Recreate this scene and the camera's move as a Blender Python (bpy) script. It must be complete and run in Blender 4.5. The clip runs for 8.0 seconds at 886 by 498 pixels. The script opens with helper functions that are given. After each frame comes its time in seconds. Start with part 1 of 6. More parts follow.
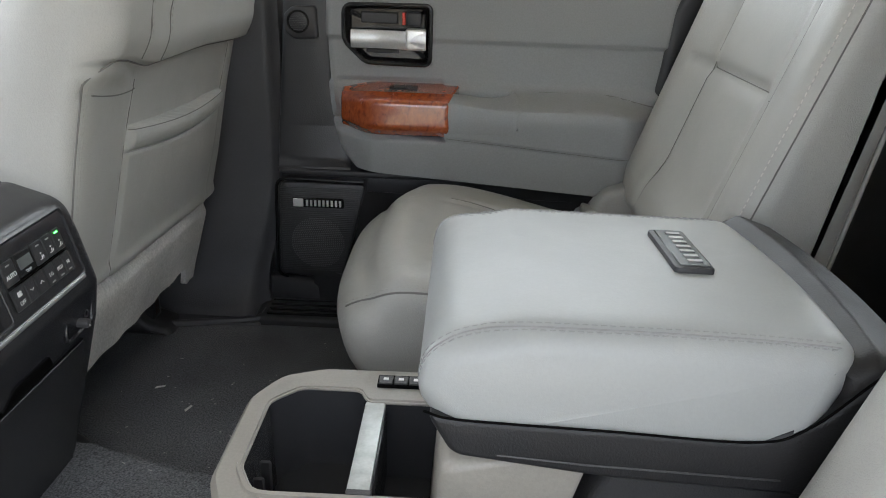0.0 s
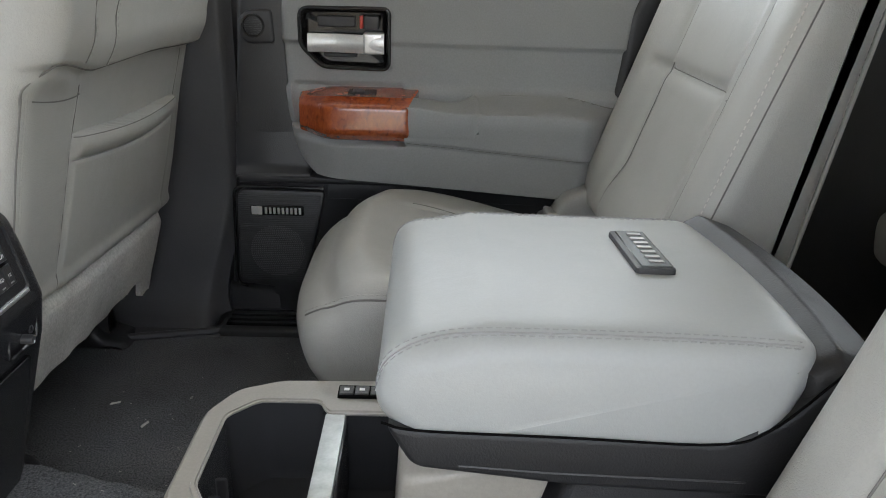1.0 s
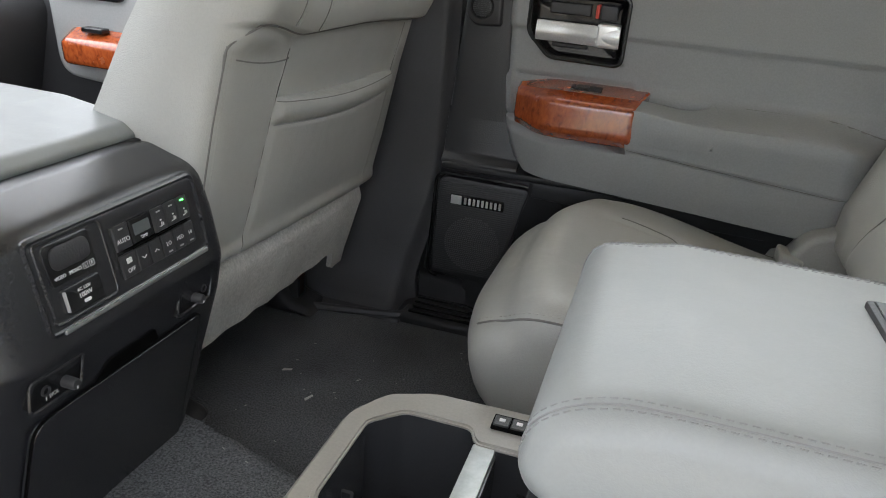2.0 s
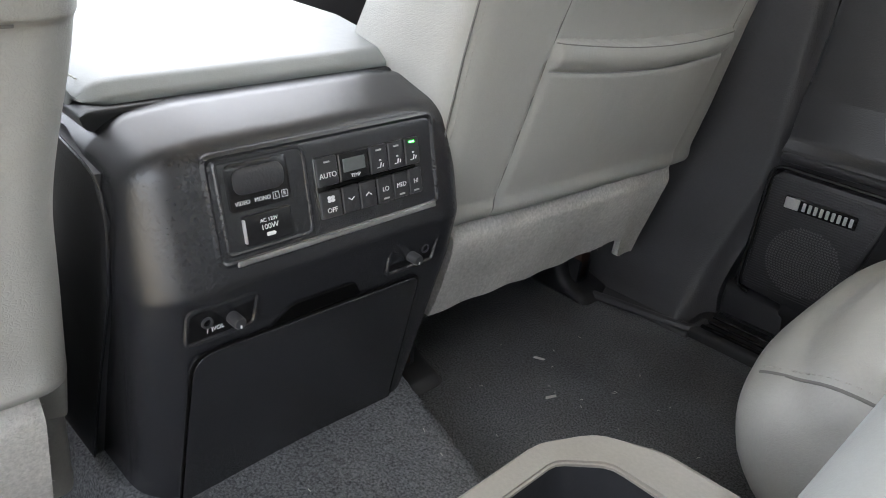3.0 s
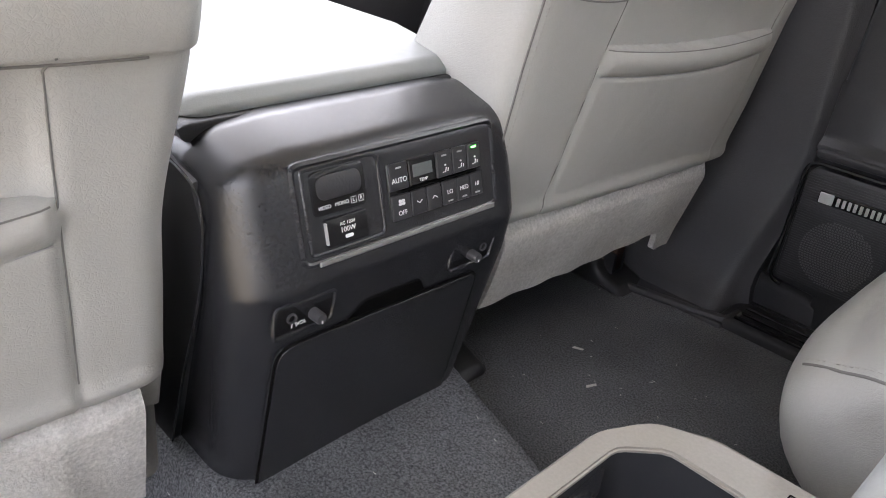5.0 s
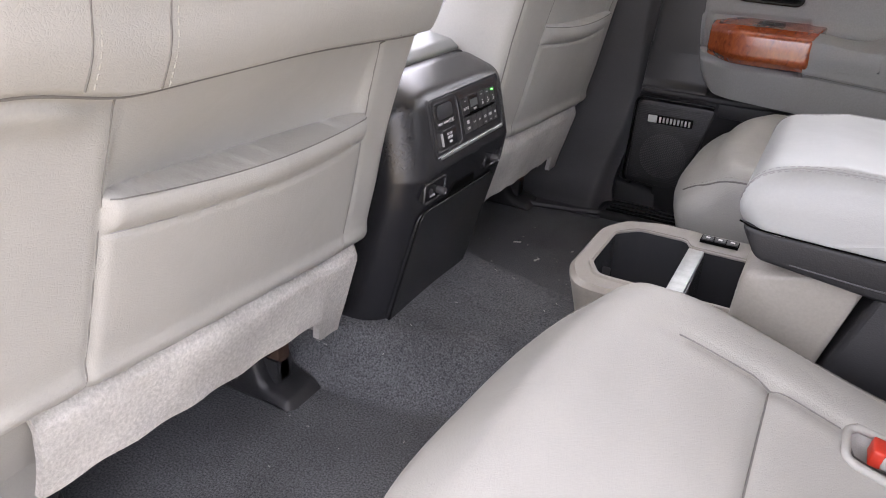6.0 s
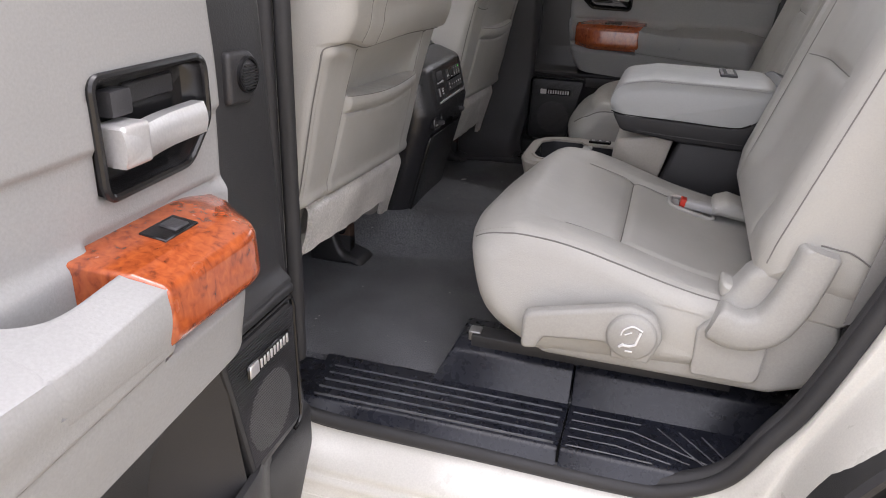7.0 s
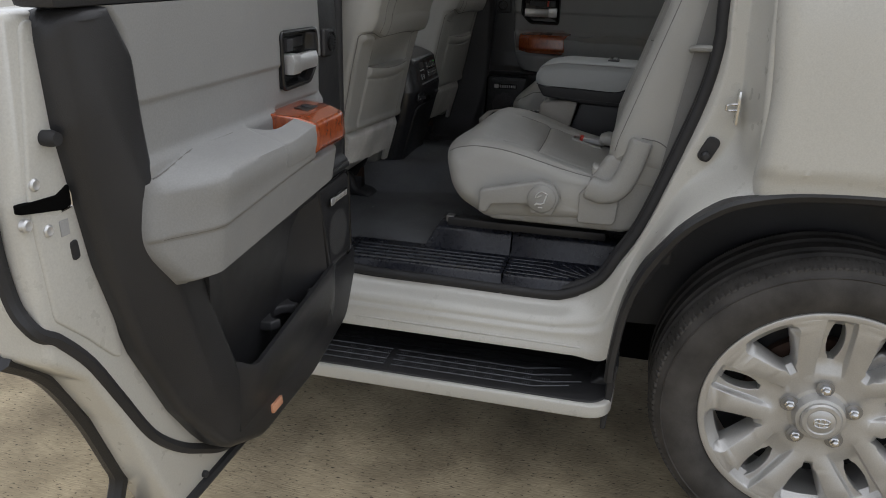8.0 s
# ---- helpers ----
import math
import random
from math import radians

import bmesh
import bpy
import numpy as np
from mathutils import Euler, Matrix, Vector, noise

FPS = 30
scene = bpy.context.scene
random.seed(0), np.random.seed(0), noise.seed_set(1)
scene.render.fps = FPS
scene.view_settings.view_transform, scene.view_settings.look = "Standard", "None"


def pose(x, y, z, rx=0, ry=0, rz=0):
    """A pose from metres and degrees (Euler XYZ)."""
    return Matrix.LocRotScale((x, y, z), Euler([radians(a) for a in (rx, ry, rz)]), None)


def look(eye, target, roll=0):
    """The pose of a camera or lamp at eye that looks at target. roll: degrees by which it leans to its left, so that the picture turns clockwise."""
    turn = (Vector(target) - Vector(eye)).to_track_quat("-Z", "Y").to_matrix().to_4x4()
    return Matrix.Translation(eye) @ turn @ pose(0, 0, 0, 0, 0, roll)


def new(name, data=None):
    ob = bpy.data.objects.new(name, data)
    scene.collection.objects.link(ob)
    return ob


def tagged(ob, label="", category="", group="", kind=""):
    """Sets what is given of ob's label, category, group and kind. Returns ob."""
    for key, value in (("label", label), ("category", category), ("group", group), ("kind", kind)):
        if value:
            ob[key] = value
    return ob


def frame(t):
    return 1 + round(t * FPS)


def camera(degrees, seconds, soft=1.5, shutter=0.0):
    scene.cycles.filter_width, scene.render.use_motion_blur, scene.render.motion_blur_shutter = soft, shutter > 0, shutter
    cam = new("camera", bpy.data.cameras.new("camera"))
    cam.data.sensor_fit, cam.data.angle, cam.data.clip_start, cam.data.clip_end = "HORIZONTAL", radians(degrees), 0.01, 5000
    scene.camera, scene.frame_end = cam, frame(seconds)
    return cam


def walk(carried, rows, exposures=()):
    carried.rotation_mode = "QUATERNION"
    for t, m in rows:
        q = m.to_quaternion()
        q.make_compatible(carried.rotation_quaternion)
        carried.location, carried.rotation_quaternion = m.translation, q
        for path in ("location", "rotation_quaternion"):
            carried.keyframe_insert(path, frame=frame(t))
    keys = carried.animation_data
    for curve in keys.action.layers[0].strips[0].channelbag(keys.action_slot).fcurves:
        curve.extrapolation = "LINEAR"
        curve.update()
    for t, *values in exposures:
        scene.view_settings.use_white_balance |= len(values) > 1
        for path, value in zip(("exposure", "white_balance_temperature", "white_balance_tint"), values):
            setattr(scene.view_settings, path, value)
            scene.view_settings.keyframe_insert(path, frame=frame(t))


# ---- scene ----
cam = camera(61.4, 8.0, soft=1.0)
PATH = [
    (0, (-0.209, -0.646, 1.366), (-0.242, 1.208, 0.616), 2.1),
    (0.5, (-0.211, -0.639, 1.363), (-0.15, 1.221, 0.632), 1.9),
    (1, (-0.201, -0.63, 1.359), (-0.146, 1.23, 0.627), 2.0),
    (1.5, (-0.198, -0.588, 1.332), (-0.28, 1.273, 0.602), 3.3),
    (2, (-0.189, -0.519, 1.337), (-0.681, 1.258, 0.563), 5.1),
    (3.5, (-0.183, -0.283, 1.257), (-1.567, 0.81, 0.314), 4.5),
    (4, (-0.187, -0.281, 1.259), (-1.596, 0.762, 0.296), 4.7),
    (5.5, (-0.192, -0.599, 1.33), (-1.247, 0.838, 0.424), 3.7),
    (6, (-0.174, -0.965, 1.345), (-0.991, 0.638, 0.471), 2.9),
    (6.5, (-0.158, -1.366, 1.367), (-0.763, 0.341, 0.518), 2.4),
    (7, (-0.115, -1.78, 1.39), (-0.636, -0.02, 0.596), 1.7),
    (7.5, (-0.001, -2.215, 1.388), (-0.482, -0.425, 0.636), 1.5),
    (8, (0.085, -2.61, 1.395), (-0.368, -0.798, 0.68), 1.4),
]
walk(cam, [(t, look(eye, target, roll)) for t, eye, target, roll in PATH], exposures=[(0, 2.62, 6200, 9), (2.0, 2.57, 6280, 9), (3.5, 3.2, 6180, 11), (4.0, 3.2, 6180, 11), (5.5, 3.22, 6380, 20), (6.0, 2.9, 6380, 21), (6.5, 2.15, 6450, 20), (7.0, 1.8, 6500, 19), (7.5, 1.35, 6450, 15), (7.8, 0.88, 6300, 12), (8.0, 0.18, 6280, 11)])

from mathutils.bvhtree import BVHTree

# ---- world, sun and exposure ----
def make_world():
    w = bpy.data.worlds.new("sky")
    scene.world = w
    w.use_nodes = True
    nt = w.node_tree
    sky = nt.nodes.new("ShaderNodeTexSky")
    sky.sky_type, sky.sun_disc = "NISHITA", False
    sky.sun_elevation, sky.sun_rotation = radians(80), radians(22)
    sky.air_density, sky.dust_density, sky.ozone_density = 1.0, 1.5, 1.0
    grey = nt.nodes.new("ShaderNodeHueSaturation")
    grey.inputs["Saturation"].default_value = 0.18
    nt.links.new(sky.outputs[0], grey.inputs["Color"])
    nt.links.new(grey.outputs[0], nt.nodes["Background"].inputs[0])
    nt.nodes["Background"].inputs[1].default_value = SKY


SKY = 0.165
make_world()
sun = new("sun", bpy.data.lights.new("sun", "SUN"))
sun.data.energy, sun.data.angle, sun.data.color = 1.15, radians(120), (1.0, 0.98, 0.95)
sun.matrix_world = look((0.4, 1.0, 6), (0, 0, 0))


# ---- materials ----
def mat(name, col, rough=0.5, metal=0.0, grain=0.0, scale=400.0, kind="noise", blotch=0.06, bscale=6.0, coat=0.0, spec=0.5, rvar=0.08, speck=0.05, folds=0.0):
    """A plain surface: colour with soft blotches, fine relief, uneven gloss."""
    m = bpy.data.materials.new(name)
    m.use_nodes = True
    nt = m.node_tree
    p = nt.nodes["Principled BSDF"]
    tc = nt.nodes.new("ShaderNodeTexCoord")
    n = nt.nodes.new("ShaderNodeTexNoise")
    n.inputs["Scale"].default_value, n.inputs["Detail"].default_value = bscale, 5
    nt.links.new(tc.outputs["Object"], n.inputs["Vector"])
    ramp = nt.nodes.new("ShaderNodeValToRGB")
    lo, hi = 1 - blotch, 1 + blotch
    ramp.color_ramp.elements[0].position, ramp.color_ramp.elements[1].position = 0.3, 0.7
    ramp.color_ramp.elements[0].color = (col[0] * lo, col[1] * lo, col[2] * lo, 1)
    ramp.color_ramp.elements[1].color = (min(1, col[0] * hi), min(1, col[1] * hi), min(1, col[2] * hi), 1)
    nt.links.new(n.outputs["Fac"], ramp.inputs[0])
    fine = nt.nodes.new("ShaderNodeTexNoise")
    fine.inputs["Scale"].default_value, fine.inputs["Detail"].default_value = 330, 3
    nt.links.new(tc.outputs["Object"], fine.inputs["Vector"])
    fr = nt.nodes.new("ShaderNodeMapRange")
    fr.inputs["From Min"].default_value, fr.inputs["From Max"].default_value = 0.3, 0.7
    fr.inputs["To Min"].default_value, fr.inputs["To Max"].default_value = 1 - speck, 1 + speck
    nt.links.new(fine.outputs["Fac"], fr.inputs["Value"])
    sc = nt.nodes.new("ShaderNodeVectorMath")
    sc.operation = "SCALE"
    nt.links.new(ramp.outputs[0], sc.inputs[0])
    nt.links.new(fr.outputs[0], sc.inputs["Scale"])
    nt.links.new(sc.outputs[0], p.inputs["Base Color"])
    mr = nt.nodes.new("ShaderNodeMapRange")
    mr.inputs["To Min"].default_value, mr.inputs["To Max"].default_value = max(0.02, rough - rvar), min(1, rough + rvar)
    n2 = nt.nodes.new("ShaderNodeTexNoise")
    n2.inputs["Scale"].default_value, n2.inputs["Detail"].default_value = bscale * 5, 4
    nt.links.new(tc.outputs["Object"], n2.inputs["Vector"])
    nt.links.new(n2.outputs["Fac"], mr.inputs["Value"])
    nt.links.new(mr.outputs[0], p.inputs["Roughness"])
    p.inputs["Metallic"].default_value = metal
    p.inputs["Coat Weight"].default_value = coat
    p.inputs["Coat Roughness"].default_value = 0.06
    p.inputs["Specular IOR Level"].default_value = spec
    if grain:
        b = nt.nodes.new("ShaderNodeBump")
        b.inputs["Strength"].default_value, b.inputs["Distance"].default_value = grain, 0.001
        if kind == "voronoi":
            t = nt.nodes.new("ShaderNodeTexVoronoi")
            t.feature = "SMOOTH_F1"
            t.inputs["Scale"].default_value = scale
            nt.links.new(t.outputs["Distance"], b.inputs["Height"])
        elif kind == "hide":
            t = nt.nodes.new("ShaderNodeTexVoronoi")
            t.feature = "DISTANCE_TO_EDGE"
            t.inputs["Scale"].default_value = scale
            crease = nt.nodes.new("ShaderNodeMapRange")
            crease.inputs["From Max"].default_value = 0.22
            nt.links.new(t.outputs["Distance"], crease.inputs["Value"])
            nt.links.new(crease.outputs[0], b.inputs["Height"])
        else:
            t = nt.nodes.new("ShaderNodeTexNoise")
            t.inputs["Scale"].default_value, t.inputs["Detail"].default_value = scale, 4
            nt.links.new(t.outputs["Fac"], b.inputs["Height"])
        if kind == "hide":
            warp = nt.nodes.new("ShaderNodeTexNoise")
            warp.inputs["Scale"].default_value, warp.inputs["Detail"].default_value = 90, 2
            nt.links.new(tc.outputs["Object"], warp.inputs["Vector"])
            amount = nt.nodes.new("ShaderNodeVectorMath")
            amount.operation = "MULTIPLY_ADD"
            amount.inputs[1].default_value = (0.012, 0.012, 0.012)
            nt.links.new(warp.outputs["Color"], amount.inputs[0])
            nt.links.new(tc.outputs["Object"], amount.inputs[2])
            nt.links.new(amount.outputs[0], t.inputs["Vector"])
        else:
            nt.links.new(tc.outputs["Object"], t.inputs["Vector"])
        nt.links.new(b.outputs[0], p.inputs["Normal"])
        if folds:
            w = nt.nodes.new("ShaderNodeTexNoise")
            w.inputs["Scale"].default_value, w.inputs["Detail"].default_value, w.inputs["Distortion"].default_value = 22, 3, 1.2
            nt.links.new(tc.outputs["Object"], w.inputs["Vector"])
            b2 = nt.nodes.new("ShaderNodeBump")
            b2.inputs["Strength"].default_value, b2.inputs["Distance"].default_value = folds, 0.004
            nt.links.new(w.outputs["Fac"], b2.inputs["Height"])
            nt.links.new(b2.outputs[0], b.inputs["Normal"])
    return m


def carpet_mat(name, dark, light, scale=260.0, strength=1.0):
    m = mat(name, dark, 0.95, 0, blotch=0.2, bscale=9, spec=0.1)
    nt = m.node_tree
    p = nt.nodes["Principled BSDF"]
    tc = nt.nodes["Texture Coordinate"]
    n = nt.nodes.new("ShaderNodeTexNoise")
    n.inputs["Scale"].default_value, n.inputs["Detail"].default_value, n.inputs["Roughness"].default_value = scale, 6, 0.75
    nt.links.new(tc.outputs["Object"], n.inputs["Vector"])
    r = nt.nodes.new("ShaderNodeValToRGB")
    r.color_ramp.elements[0].position, r.color_ramp.elements[1].position = 0.38, 0.72
    r.color_ramp.elements[0].color, r.color_ramp.elements[1].color = (*dark, 1), (*light, 1)
    nt.links.new(n.outputs["Fac"], r.inputs[0])
    big = nt.nodes.new("ShaderNodeTexNoise")
    big.inputs["Scale"].default_value, big.inputs["Detail"].default_value = 5, 6
    nt.links.new(tc.outputs["Object"], big.inputs["Vector"])
    br = nt.nodes.new("ShaderNodeMapRange")
    br.inputs["From Min"].default_value, br.inputs["From Max"].default_value = 0.3, 0.7
    br.inputs["To Min"].default_value, br.inputs["To Max"].default_value = 0.75, 1.3
    nt.links.new(big.outputs["Fac"], br.inputs["Value"])
    mx = nt.nodes.new("ShaderNodeVectorMath")
    mx.operation = "SCALE"
    nt.links.new(r.outputs[0], mx.inputs[0])
    nt.links.new(br.outputs[0], mx.inputs["Scale"])
    nt.links.new(mx.outputs[0], p.inputs["Base Color"])
    b = nt.nodes.new("ShaderNodeBump")
    b.inputs["Strength"].default_value, b.inputs["Distance"].default_value = strength, 0.004
    nt.links.new(n.outputs["Fac"], b.inputs["Height"])
    nt.links.new(b.outputs[0], p.inputs["Normal"])
    return m


def wood_mat():
    m = mat("burl_wood", (0.2, 0.05, 0.015), 0.25, 0, coat=1.0)
    nt = m.node_tree
    p = nt.nodes["Principled BSDF"]
    tc = nt.nodes["Texture Coordinate"]
    n = nt.nodes.new("ShaderNodeTexNoise")
    n.inputs["Scale"].default_value, n.inputs["Detail"].default_value, n.inputs["Distortion"].default_value = 1.0, 6, 0.6
    mp = nt.nodes.new("ShaderNodeMapping")
    mp.inputs["Scale"].default_value = (120, 120, 75)
    nt.links.new(tc.outputs["Object"], mp.inputs["Vector"])
    nt.links.new(mp.outputs[0], n.inputs["Vector"])
    r = nt.nodes.new("ShaderNodeValToRGB")
    e = r.color_ramp.elements
    e[0].position, e[1].position = 0.24, 0.70
    e[0].color, e[1].color = (0.10, 0.018, 0.006, 1), (0.43, 0.095, 0.022, 1)
    k = e.new(0.42)
    k.color = (0.30, 0.058, 0.014, 1)
    nt.links.new(n.outputs["Fac"], r.inputs[0])
    nt.links.new(r.outputs[0], p.inputs["Base Color"])
    return m


def ground_mat():
    m = mat("concrete", (0.3, 0.27, 0.22), 0.9, 0, grain=0.8, scale=90, blotch=0.22, bscale=1.3)
    nt = m.node_tree
    p = nt.nodes["Principled BSDF"]
    tc = nt.nodes["Texture Coordinate"]
    mp = nt.nodes.new("ShaderNodeMapping")
    mp.inputs["Scale"].default_value = (26, 260, 26)
    mp.inputs["Rotation"].default_value = (0, 0, radians(14))
    nt.links.new(tc.outputs["Object"], mp.inputs["Vector"])
    n = nt.nodes.new("ShaderNodeTexNoise")
    n.inputs["Scale"].default_value, n.inputs["Detail"].default_value = 1.0, 8
    nt.links.new(mp.outputs[0], n.inputs["Vector"])
    spots = nt.nodes.new("ShaderNodeTexNoise")
    spots.inputs["Scale"].default_value, spots.inputs["Detail"].default_value = 4, 9
    nt.links.new(tc.outputs["Object"], spots.inputs["Vector"])
    r = nt.nodes.new("ShaderNodeValToRGB")
    e = r.color_ramp.elements
    e[0].position, e[1].position = 0.25, 0.65
    e[0].color, e[1].color = (0.18, 0.146, 0.094, 1), (0.50, 0.415, 0.275, 1)
    nt.links.new(spots.outputs["Fac"], r.inputs[0])
    mr = nt.nodes.new("ShaderNodeMapRange")
    mr.inputs["From Min"].default_value, mr.inputs["From Max"].default_value = 0.35, 0.65
    mr.inputs["To Min"].default_value, mr.inputs["To Max"].default_value = 0.78, 1.12
    nt.links.new(n.outputs["Fac"], mr.inputs["Value"])
    s = nt.nodes.new("ShaderNodeVectorMath")
    s.operation = "SCALE"
    nt.links.new(r.outputs[0], s.inputs[0])
    nt.links.new(mr.outputs[0], s.inputs["Scale"])
    pit = nt.nodes.new("ShaderNodeTexNoise")
    pit.inputs["Scale"].default_value, pit.inputs["Detail"].default_value = 95, 2
    pm = nt.nodes.new("ShaderNodeMapping")
    pm.inputs["Scale"].default_value = (0.55, 1.6, 1)
    nt.links.new(tc.outputs["Object"], pm.inputs["Vector"])
    nt.links.new(pm.outputs[0], pit.inputs["Vector"])
    pr = nt.nodes.new("ShaderNodeMapRange")
    pr.inputs["From Min"].default_value, pr.inputs["From Max"].default_value = 0.31, 0.38
    pr.inputs["To Min"].default_value = 0.25
    nt.links.new(pit.outputs["Fac"], pr.inputs["Value"])
    s2 = nt.nodes.new("ShaderNodeVectorMath")
    s2.operation = "SCALE"
    nt.links.new(s.outputs[0], s2.inputs[0])
    nt.links.new(pr.outputs[0], s2.inputs["Scale"])
    nt.links.new(s2.outputs[0], p.inputs["Base Color"])
    b = nt.nodes["Bump"]
    b.inputs["Distance"].default_value = 0.004
    nt.links.new(n.outputs["Fac"], b.inputs["Height"])
    return m


def glow_mat(name, col, power):
    m = bpy.data.materials.new(name)
    m.use_nodes = True
    p = m.node_tree.nodes["Principled BSDF"]
    p.inputs["Base Color"].default_value = (*col, 1)
    p.inputs["Emission Color"].default_value, p.inputs["Emission Strength"].default_value = (*col, 1), power
    return m


LEATHER = mat("grey_leather", (0.385, 0.380, 0.356), 0.42, 0, grain=0.20, scale=340, kind="hide", blotch=0.05, speck=0.025, folds=0.22)
LEATHER_COOL = mat("pale_grey_vinyl", (0.350, 0.362, 0.358), 0.38, 0, grain=0.08, scale=420, kind="hide", blotch=0.04, speck=0.02, folds=0.12)
DOOR_GREY = mat("door_grey", (0.282, 0.284, 0.280), 0.52, 0, grain=0.30, scale=600, blotch=0.04, spec=0.35)
TRIM_GREY = mat("grey_plastic", (0.33, 0.326, 0.308), 0.5, 0, grain=0.25, scale=500, blotch=0.04)
LID = mat("grey_armrest_vinyl", (0.235, 0.246, 0.243), 0.42, 0, grain=0.08, scale=420, kind="hide", blotch=0.04, speck=0.02, folds=0.12)
BEIGE = mat("warm_grey_plastic", (0.29, 0.27, 0.24), 0.4, 0, grain=0.15, scale=600, blotch=0.05)
BLACK = mat("black_plastic", (0.027, 0.027, 0.029), 0.40, 0, grain=0.5, scale=520, blotch=0.2, spec=0.5)
CONSOLE = mat("satin_black_console", (0.020, 0.0205, 0.0235), 0.22, 0, grain=0.30, scale=1100, spec=0.75, blotch=0.03, speck=0.02, rvar=0.01)
SHELL = mat("black_armrest_plastic", (0.019, 0.019, 0.021), 0.48, 0, grain=0.4, scale=520, blotch=0.15, spec=0.4)
BLACK_SMOOTH = mat("smooth_black_plastic", (0.012, 0.012, 0.013), 0.22, 0, blotch=0.15)
SILL = mat("blue_black_plastic", (0.013, 0.0145, 0.021), 0.28, 0, grain=0.3, scale=420, blotch=0.25, bscale=14)
WORN = mat("worn_rib_plastic", (0.085, 0.09, 0.10), 0.42, 0, blotch=0.35, bscale=40)
PILLAR = mat("dark_grey_grained_plastic", (0.047, 0.0465, 0.049), 0.5, 0, grain=0.5, scale=480, blotch=0.15)
CHARCOAL = mat("charcoal_plastic", (0.036, 0.036, 0.039), 0.46, 0, grain=0.5, scale=500, blotch=0.2)
# Dark grey that puts seam and crease shade into the tubes' colour.
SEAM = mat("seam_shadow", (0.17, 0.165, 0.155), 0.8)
SEAM_PALE = mat("pale_seam", (0.30, 0.30, 0.30), 0.7)
MESH = mat("grey_mesh", (0.12, 0.12, 0.12), 0.5)
THREAD_PALE = mat("light_thread", (0.56, 0.535, 0.50), 0.8)
THREAD = mat("pale_thread", (0.40, 0.39, 0.36), 0.8)
CARPET = carpet_mat("black_carpet", (0.054, 0.056, 0.061), (0.285, 0.294, 0.310), 380, 0.8)
FLAP = carpet_mat("grey_felt", (0.58, 0.565, 0.54), (0.88, 0.86, 0.83), 240, 1.0)
WOOD = wood_mat()
SILVER = mat("brushed_silver", (0.74, 0.74, 0.74), 0.32, 0.65, blotch=0.05)
WORN_SILVER = mat("worn_silver_paint", (0.46, 0.48, 0.47), 0.4, 0.4, blotch=0.15, bscale=60)
WELL = mat("dark_grey_well_plastic", (0.040, 0.041, 0.045), 0.22, 0, blotch=0.03, speck=0.02)
SATIN = mat("satin_grey_metal", (0.33, 0.33, 0.33), 0.35, 0.7, blotch=0.15, bscale=40)
CHROME = mat("chrome", (0.75, 0.75, 0.75), 0.12, 1.0, blotch=0.05)
PAINT = mat("white_paint", (0.575, 0.567, 0.525), 0.3, 0, blotch=0.02, coat=0.8)
RUBBER = mat("black_rubber", (0.025, 0.025, 0.027), 0.6, 0, grain=0.3, scale=300, blotch=0.2)
TYRE = mat("tyre_rubber", (0.056, 0.052, 0.048), 0.75, 0, grain=0.5, scale=160, blotch=0.45, bscale=12)
ALLOY = mat("silver_alloy", (0.56, 0.555, 0.54), 0.34, 0.55, blotch=0.06)
RUST = mat("rusty_iron", (0.10, 0.06, 0.045), 0.8, 0.3, grain=0.6, scale=80, blotch=0.3, bscale=20)
# Near-black without gloss; also stands for shade inside slots and hollows.
DARK = mat("dark_void", (0.006, 0.006, 0.006), 0.9, spec=0.0)
WHITE_MARK = mat("white_marking", (0.75, 0.75, 0.75), 0.5)
GREY_MARK = mat("grey_marking", (0.40, 0.40, 0.40), 0.5)
RED = mat("red_plastic", (0.55, 0.04, 0.02), 0.4)
BELT = mat("grey_webbing", (0.20, 0.197, 0.19), 0.75, 0, grain=0.8, scale=500)
SCREEN = mat("grey_screen", (0.12, 0.13, 0.13), 0.2)
HEADLINER = mat("headliner", (0.66, 0.64, 0.60), 0.9)
PAPER = mat("paper", (0.6, 0.6, 0.57), 0.8)
AMBER = mat("amber_reflector", (0.72, 0.36, 0.22), 0.2)
GREEN = glow_mat("green_lamp", (0.05, 0.8, 0.05), 3.0)
CONCRETE = ground_mat()


def glass_mat():
    """Pane for unseen windows, added to dim the daylight entering the cabin."""
    m = bpy.data.materials.new("dimming_pane")
    m.use_nodes = True
    nt = m.node_tree
    nt.nodes.remove(nt.nodes["Principled BSDF"])
    thru, gloss, mix = nt.nodes.new("ShaderNodeBsdfTransparent"), nt.nodes.new("ShaderNodeBsdfGlossy"), nt.nodes.new("ShaderNodeMixShader")
    thru.inputs["Color"].default_value = (0.88, 0.89, 0.88, 1)
    gloss.inputs["Roughness"].default_value = 0.03
    mix.inputs[0].default_value = 0.06
    nt.links.new(thru.outputs[0], mix.inputs[1])
    nt.links.new(gloss.outputs[0], mix.inputs[2])
    nt.links.new(mix.outputs[0], nt.nodes["Material Output"].inputs["Surface"])
    return m


GLASS = glass_mat()


# ---- building tools ----
def thing(name, label, category, group="", kind=""):
    return tagged(new(name), label, category, group, kind)


